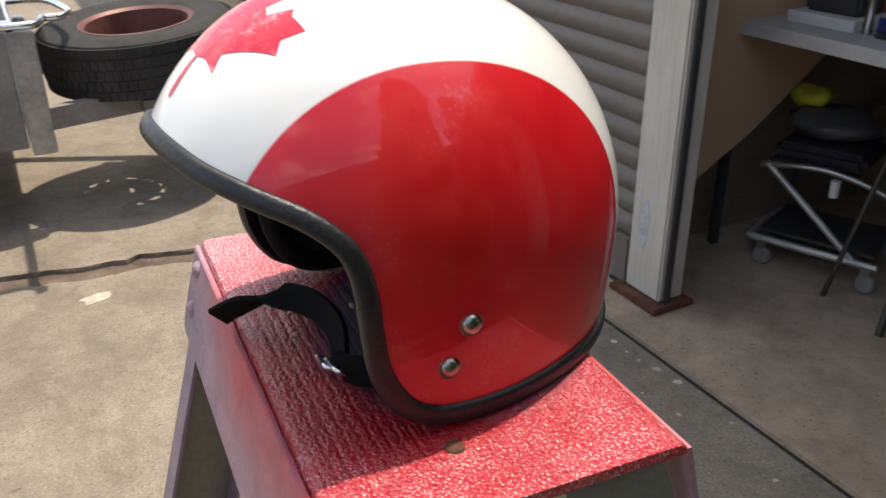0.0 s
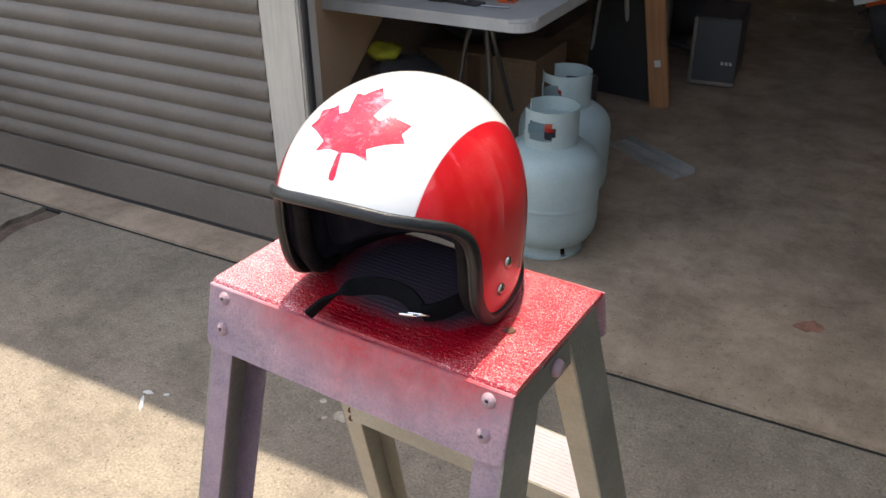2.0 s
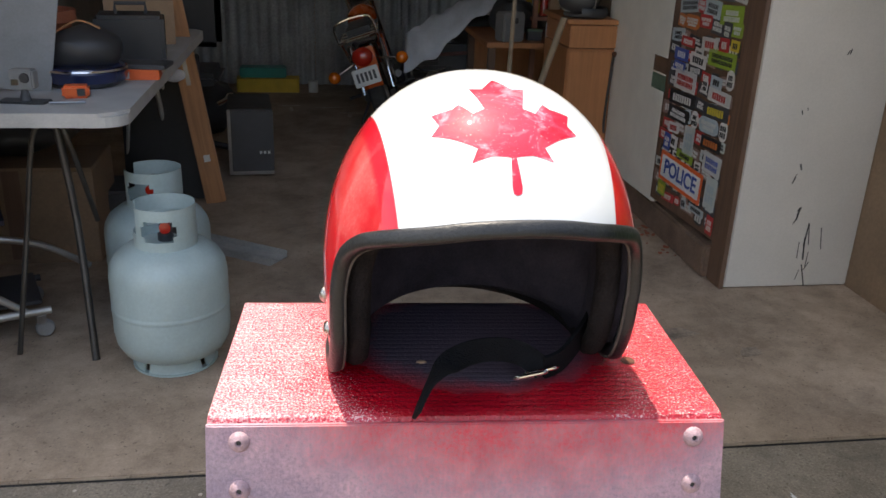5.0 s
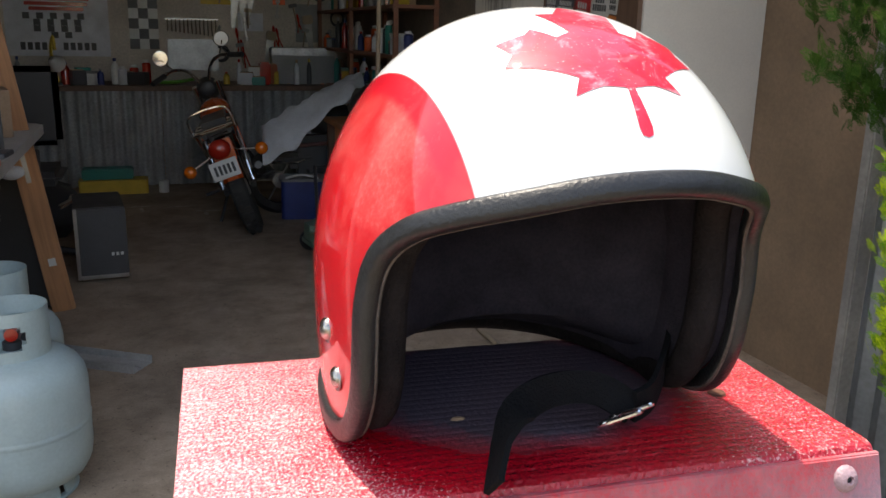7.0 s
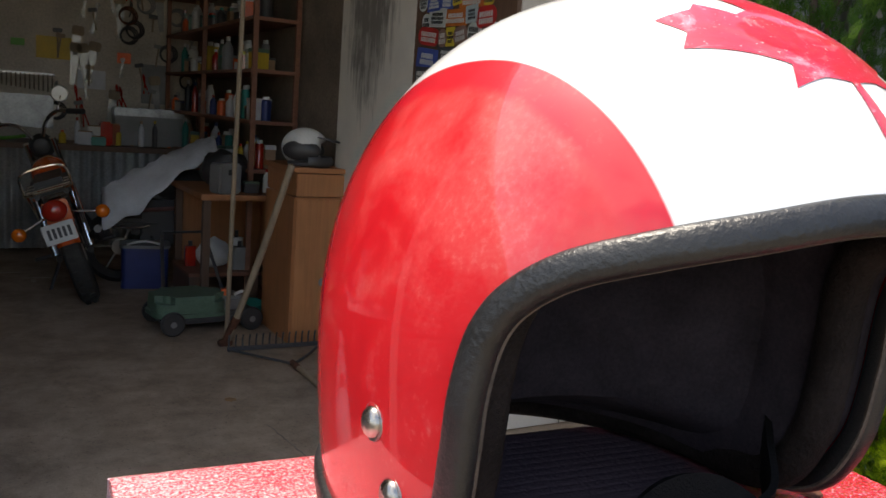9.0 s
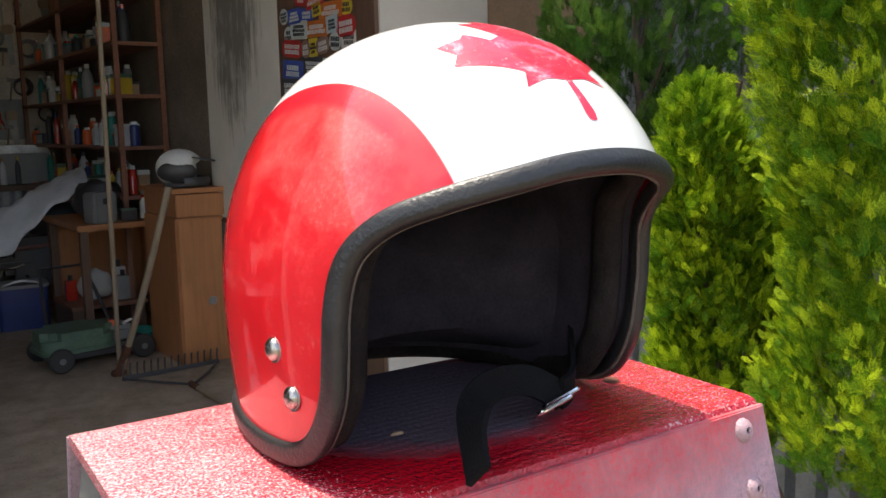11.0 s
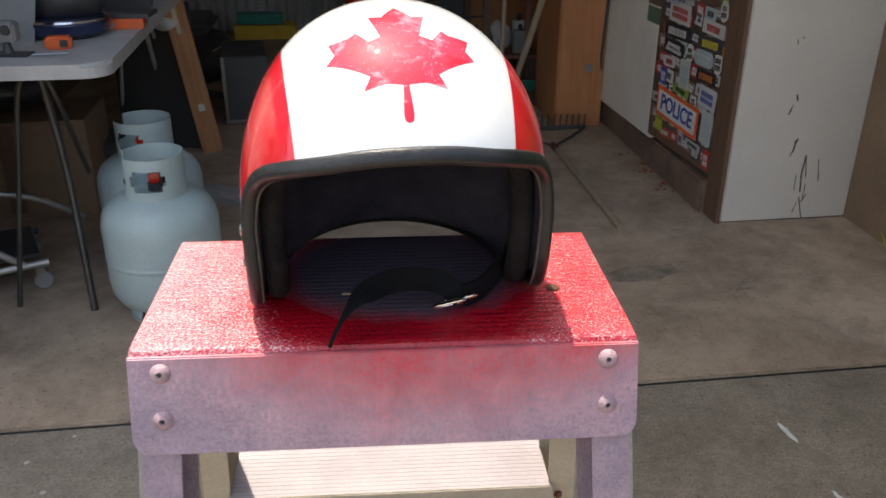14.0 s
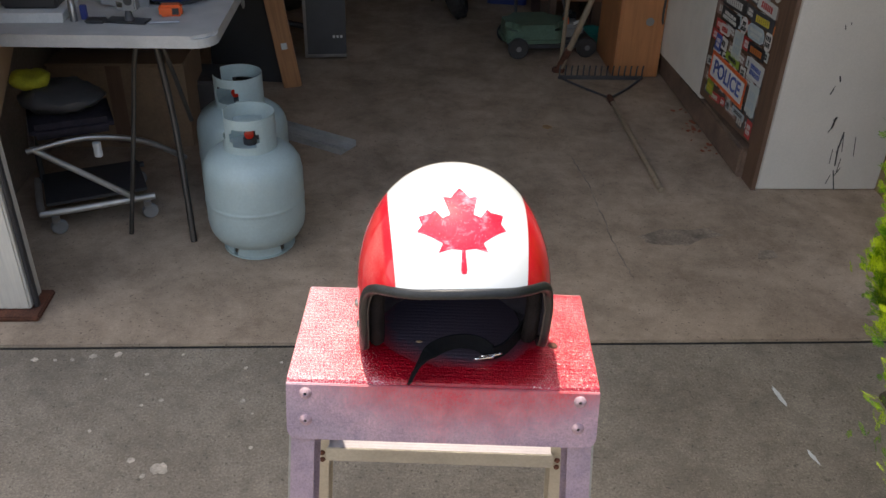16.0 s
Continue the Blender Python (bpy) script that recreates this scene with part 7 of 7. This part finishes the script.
for i in range(60):
    x, z, ln = rng.uniform(0.30, 1.4), rng.uniform(0.98, 2.1), rng.uniform(0.10, 0.22)
    dark, tilt = M[rng.choice(["steel", "handle", "black", "rust", "darkgrey", "grey"])], rng.uniform(-14, 14)
    kind_ = ("hammer", "spanner", "cable_coil", "hand_saw", "pliers")[i % 5]
    t = thing(kind_, "dark %s hanging on the garage back wall" % kind_.replace("_", " "), "hand tool", pose(x, 6.83, z, 0, tilt, 0), "tools on the back wall")
    if kind_ == "hammer":
        part("shaft", tube([(0, 0, 0), (0, 0, -ln)], 0.007, 6), M["handle"], t)
        part("head", box((-0.035, -0.01, -0.01), (0.03, 0.01, 0.02), 0.004), dark, t)
    elif kind_ == "spanner":
        part("bar", box((-0.008, -0.004, -ln), (0.008, 0.002, 0), 0.002), M["steel"], t)
        for e in (0.0, -ln):
            part("jaw", lathe([(0.008, -0.004), (0.017, -0.004), (0.017, 0.004), (0.008, 0.004), (0.008, -0.004)], 12), M["steel"], t, m=pose(0, 0, e, 90))
    elif kind_ == "cable_coil":
        for k_ in range(3):
            part("loop", coil(0.05 + 0.008 * k_, 0.006), dark, t, m=pose(0.004 * k_, -0.008 * k_, 0.01 * k_))
    elif kind_ == "hand_saw":
        part("blade", prism([(-0.035, 0), (0.03, 0), (0.012, -ln * 1.5), (-0.02, -ln * 1.5)], 0.003, pose(0, 0, 0, 90)), M["steel"], t)
        part("grip", prism(rounded(0.085, 0.07, 0.02), 0.018, pose(0, 0.006, 0.03, 90), bevel=0.003), M["handle"], t)
    else:
        for sgn in (-1, 1):
            part("arm", tube([(0.004 * sgn, 0, 0.02), (-0.006 * sgn, 0, -0.02), (0.02 * sgn, 0, -ln)], 0.006, 6, 3), M["redlens"] if i % 2 else dark, t)

# ---- covered thing, desk and shelves along the side ----
sheet = bmesh.new()
nx, ny = 26, 16
gv = []
for i in range(nx + 1):
    u = i / nx
    rowv = []
    for j in range(ny + 1):
        v = j / ny - 0.5
        hang = 0.20 * max(0.0, -v * 2) ** 1.4 + 0.05 * max(0.0, v * 2)
        z = 0.55 + 0.34 * u ** 0.85 - hang * (0.75 + 0.35 * math.sin(u * 5.0 + 0.6)) + 0.028 * noise.noise((u * 8, v * 7, 2)) + 0.014 * math.sin(u * 26 + v * 7)
        rowv.append(sheet.verts.new((0.47 + 0.64 * u + 0.05 * v, 5.08 + v * 0.46 + 0.03 * noise.noise((u * 9, v * 5, 7)), z)))
    gv.append(rowv)
for a, b in zip(gv, gv[1:]):
    for j in range(ny):
        sheet.faces.new((a[j], b[j], b[j + 1], a[j + 1]))
sheet_ob = simple("dust_sheet", sheet, M["cloth"], "crumpled pale grey sheet draped over a machine", "sheet", None, True)
sol = sheet_ob.modifiers.new("thickness", "SOLIDIFY")
sol.thickness = 0.003
mach = thing("covered_motorcycle", "black stripped motorcycle half hidden under a pale sheet", "motorcycle", pose(0.80, 5.10, 0, 0, 0, 0))
part("body", box((-0.16, -0.07, 0.24), (0.30, 0.09, 0.50), 0.05), M["darkgrey"], mach, smooth=True)
part("tank", ball((0.12, 0.0, 0.60), (0.20, 0.10, 0.10), seg=18), M["black"], mach, "black tank", smooth=True)
part("seat", box((-0.30, -0.08, 0.33), (0.0, 0.08, 0.395), 0.025), M["black"], mach, smooth=True)
for x in (-0.22, 0.36):
    w = part("wheel", lathe([(0.15, -0.03), (0.19, -0.045), (0.215, -0.02), (0.215, 0.02), (0.19, 0.045), (0.15, 0.03), (0.15, -0.03)], 30), M["tyre"], mach, "bare tyre", smooth=True, m=pose(x, 0.02, 0.216, 90))
    part("hub", lathe([(0, -0.03), (0.05, -0.03), (0.05, 0.03), (0, 0.03)], 16), M["steel"], w, smooth=True)
    for k in range(6):
        a = math.pi * k / 3
        part("spoke", tube([(0.04 * math.cos(a), 0.04 * math.sin(a), 0), (0.155 * math.cos(a), 0.155 * math.sin(a), 0)], 0.006, 6), M["steel"], w)
part("fork", tube([(0.36, -0.05, 0.216), (0.27, -0.05, 0.70)], 0.014, 8), M["chrome"], mach, smooth=True)
part("fork", tube([(0.36, 0.09, 0.216), (0.27, 0.09, 0.70)], 0.014, 8), M["chrome"], mach, smooth=True)
part("handlebar", tube([(0.22, -0.26, 0.66), (0.26, -0.08, 0.70), (0.26, 0.12, 0.70), (0.22, 0.28, 0.66)], 0.010, 8, 4), M["chrome"], mach, smooth=True)
part("lever", tube([(-0.30, -0.12, 0.36), (-0.16, -0.14, 0.345), (-0.08, -0.13, 0.36)], 0.006, 6, 3), M["chrome"], mach, "bright lever", smooth=True)
part("rail", tube([(-0.20, -0.10, 0.44), (0.20, -0.11, 0.47)], 0.012, 8), M["redrim"], mach, "dull red frame rail", smooth=True)
desk = thing("wooden_desk", "orange-brown wooden desk with clutter beneath it", "desk", pose(1.14, 4.55, 0))
part("top", box((-0.30, -0.32, 0.60), (0.28, 0.42, 0.63), 0.005), M["orangewood"], desk)
part("end_panel", box((0.24, -0.31, 0.0), (0.275, 0.41, 0.60), 0.003), M["orangewood"], desk)
part("back_panel", box((-0.28, 0.39, 0.1), (0.24, 0.41, 0.60), 0.003), M["orangewood"], desk)
for y in (-0.29, 0.36):
    part("leg", box((-0.285, y - 0.02, 0), (-0.245, y + 0.02, 0.60), 0.003), M["browntrim"], desk)
sack("white_bag", "crumpled white plastic bag on a low board under the desk", M["white"], (1.00, 4.58, 0.185), (0.09, 0.07, 0.085), 25)
low = thing("low_shelf", "low dark board on blocks under the desk", "shelf", pose(1.02, 4.58, 0))
part("board", box((-0.20, -0.20, 0.165), (0.20, 0.22, 0.185), 0.003), M["redboard"], low)
for x in (-0.16, 0.16):
    part("block", box((x - 0.03, -0.18, 0), (x + 0.03, 0.2, 0.165), 0.003), M["browntrim"], low)
for x, y, z, w, h, c, word in ((0.90, 4.50, 0.0, 0.035, 0.13, "darkgrey", "dark grey"), (1.02, 4.44, 0.0, 0.04, 0.10, "black", "black"), (1.12, 4.48, 0.185, 0.04, 0.16, "grey", "grey"), (0.88, 4.62, 0.185, 0.03, 0.14, "redlens", "dark red"), (1.14, 4.62, 0.185, 0.035, 0.20, "white", "white")):
    jug = thing("plastic_jug", "%s plastic jug stored under the desk" % word, "jug", pose(x, y, z))
    part("body", prism(rounded(2 * w, 1.5 * w, 0.012), h * 0.8, None, bevel=0.01), M[c], jug, smooth=True)
    part("cap", lathe([(0.012, h * 0.8), (0.012, h), (0, h)], 10), M["black"], jug)
sack("black_bag", "black bag on the desk top", M["black"], (1.06, 4.6, 0.632), (0.14, 0.13, 0.11), 27)
shelf = thing("shelf_unit", "tall dark shelving crowded with bottles and tins", "shelves", pose(1.30, 5.6, 0))
for z in (0.75, 1.02, 1.30, 1.58, 1.86):
    part("board", box((-0.16, -1.15, z - 0.02), (0.12, 1.15, z), 0.002), M["redboard"], shelf)
for y in (-1.14, 0.0, 1.14):
    for x in (-0.14, 0.10):
        part("upright", box((x - 0.014, y - 0.014, 0), (x + 0.014, y + 0.014, 2.1), 0.002), M["redboard"], shelf)
for z in (0.75, 1.02, 1.30, 1.58):
    fill_shelf(1.15, 1.37, 4.5, 6.7, z, 27, 0.23)
fill_shelf(1.12, 1.34, 4.28, 4.48, 0.632, 3, 0.15)
hang = thing("grey_case", "grey plastic case standing on the desk", "case", pose(0.98, 4.30, 0.632, 0, 0, 20))
part("body", box((-0.07, -0.05, 0), (0.07, 0.05, 0.16), 0.01), M["grey"], hang)
part("latch", box((-0.02, -0.056, 0.10), (0.02, -0.051, 0.13), 0.002), M["black"], hang)

# ---- leaves, chips and stains on the floor ----
litter = bmesh.new()
rng = random.Random(77)
for i in range(34):
    x, y = 1.355 - 0.09 * rng.random() ** 2, 2.85 + 0.28 * rng.uniform(-1, 1) ** 3
    s = rng.uniform(0.003, 0.010)
    box((-s, -s * 0.6, 0), (s, s * 0.6, 0.003), 0, pose(x, y, 0.001, rng.uniform(-20, 20), rng.uniform(-20, 20), rng.uniform(0, 360)), litter)
tagged(part("leaf_litter", litter, M["terracotta"]), "dry red-brown leaf litter along the plinth", "leaf litter", kind="stuff")
chips = bmesh.new()
for i in range(14):
    x, y = rng.uniform(-1.25, -0.3), rng.uniform(0.85, 1.24)
    s = rng.uniform(0.003, 0.007)
    prism([(s * (0.7 + 0.6 * rng.random()) * math.cos(a), s * (0.7 + 0.6 * rng.random()) * math.sin(a)) for a in [2 * math.pi * j / 7 for j in range(7)]], 0.0015, pose(x, y, 0, 0, 0, rng.uniform(0, 360)), chips)
tagged(part("paint_chips", chips, M["floorpale"]), "pale chips and paint specks on the concrete", "paint specks", kind="stuff")


def floor_mark(x, y, w, h, rz, material, label, seed):
    r_ = random.Random(seed)
    out = [((w / 2) * math.cos(a) * r_.uniform(0.6, 1.1), (h / 2) * math.sin(a) * r_.uniform(0.6, 1.1)) for a in [2 * math.pi * j / 16 for j in range(16)]]
    tagged(part("floor_mark", prism(out, 0.0012, pose(x, y, 0, 0, 0, rz)), material), label, "floor mark", kind="structure")


floor_mark(1.02, 1.03, 0.016, 0.10, 8, M["white"], "thin white paint streak on the driveway", 1)
floor_mark(1.018, 0.80, 0.012, 0.06, 12, M["white"], "thin white paint streak on the driveway", 2)
floor_mark(-0.633, 0.795, 0.05, 0.045, 0, M["floorpale"], "pale splash on the driveway", 3)
floor_mark(0.338, 1.75, 0.10, 0.07, 20, M["fadedred"], "faded red paint patch on the garage floor", 4)
floor_mark(-1.118, 0.600, 0.010, 0.075, 38, M["white"], "thin white paint streak in the sun on the driveway", 5)
floor_mark(-1.135, 0.640, 0.034, 0.014, 10, M["white"], "thin white paint streak in the sun on the driveway", 6)
floor_mark(-1.085, 0.655, 0.018, 0.012, 30, M["white"], "small white paint fleck on the driveway", 7)
floor_mark(-0.709, 0.825, 0.026, 0.020, 15, M["floorpale"], "small pale fleck on the driveway", 8)
floor_mark(-0.668, 0.772, 0.018, 0.014, 60, M["floorpale"], "small pale fleck on the driveway", 9)
floor_mark(0.99, 1.90, 0.34, 0.12, 8, M["oil"], "dark oil stain on the garage floor", 10)
floor_mark(1.267, 1.77, 0.09, 0.07, 30, M["oil"], "small dark oil stain on the garage floor", 11)
floor_mark(0.646, 2.884, 0.06, 0.05, 0, M["rustspot"], "rusty brown spot on the garage floor", 12)
for i, (x, y, w, h, a) in enumerate(((-0.292, 5.51, 0.16, 0.03, 4), (-0.27, 5.40, 0.03, 0.18, 8), (0.155, 5.285, 0.20, 0.028, -3), (0.12, 5.20, 0.03, 0.14, 5), (-0.02, 5.46, 0.18, 0.02, 2))):
    floor_mark(x, y, w, h, a, M["floorpale"], "pale scuffed paint line on the garage floor", 20 + i)
for i, (x, y, s_) in enumerate(((-1.079, 1.221, 0.012), (-0.921, 1.234, 0.014), (-0.851, 1.241, 0.016), (-0.466, 1.037, 0.010), (-2.005, 0.02, 0.05), (-0.975, 1.22, 0.008), (-0.30, 1.14, 0.009))):
    floor_mark(x, y, s_ * 2, s_ * 1.5, 25 * i, M["floorpale"], "pale fleck of plaster on the driveway", 30 + i)


def floor_crack(name_label, pts, width, seed):
    """A thin wandering crack, lying as a dark sliver on the slab."""
    r_, line_ = random.Random(seed), curve(pts, 9)
    bm_, rows = bmesh.new(), []
    for k_, p in enumerate(line_):
        w_ = width * r_.uniform(0.35, 1.0) * (1 if 0 < k_ < len(line_) - 1 else 0.2)
        x = p.x + r_.uniform(-0.5, 0.5) * width * 1.2
        rows.append([bm_.verts.new((x + o, p.y, z)) for o, z in ((-w_ / 2, 0.0), (w_ / 2, 0.0), (w_ / 2, 0.0009), (-w_ / 2, 0.0009))])
    for a, b in zip(rows, rows[1:]):
        for j_ in range(4):
            bm_.faces.new((a[j_], a[(j_ + 1) % 4], b[(j_ + 1) % 4], b[j_]))
    bmesh.ops.recalc_face_normals(bm_, faces=bm_.faces)
    tagged(part("floor_crack", bm_, M["oil"]), name_label, "crack", kind="structure")


floor_crack("fine dark crack running across the garage floor", [(0.751, 1.62, 0), (0.733, 1.85, 0), (0.732, 2.09, 0), (0.726, 2.35, 0), (0.70, 2.6, 0)], 0.006, 3)
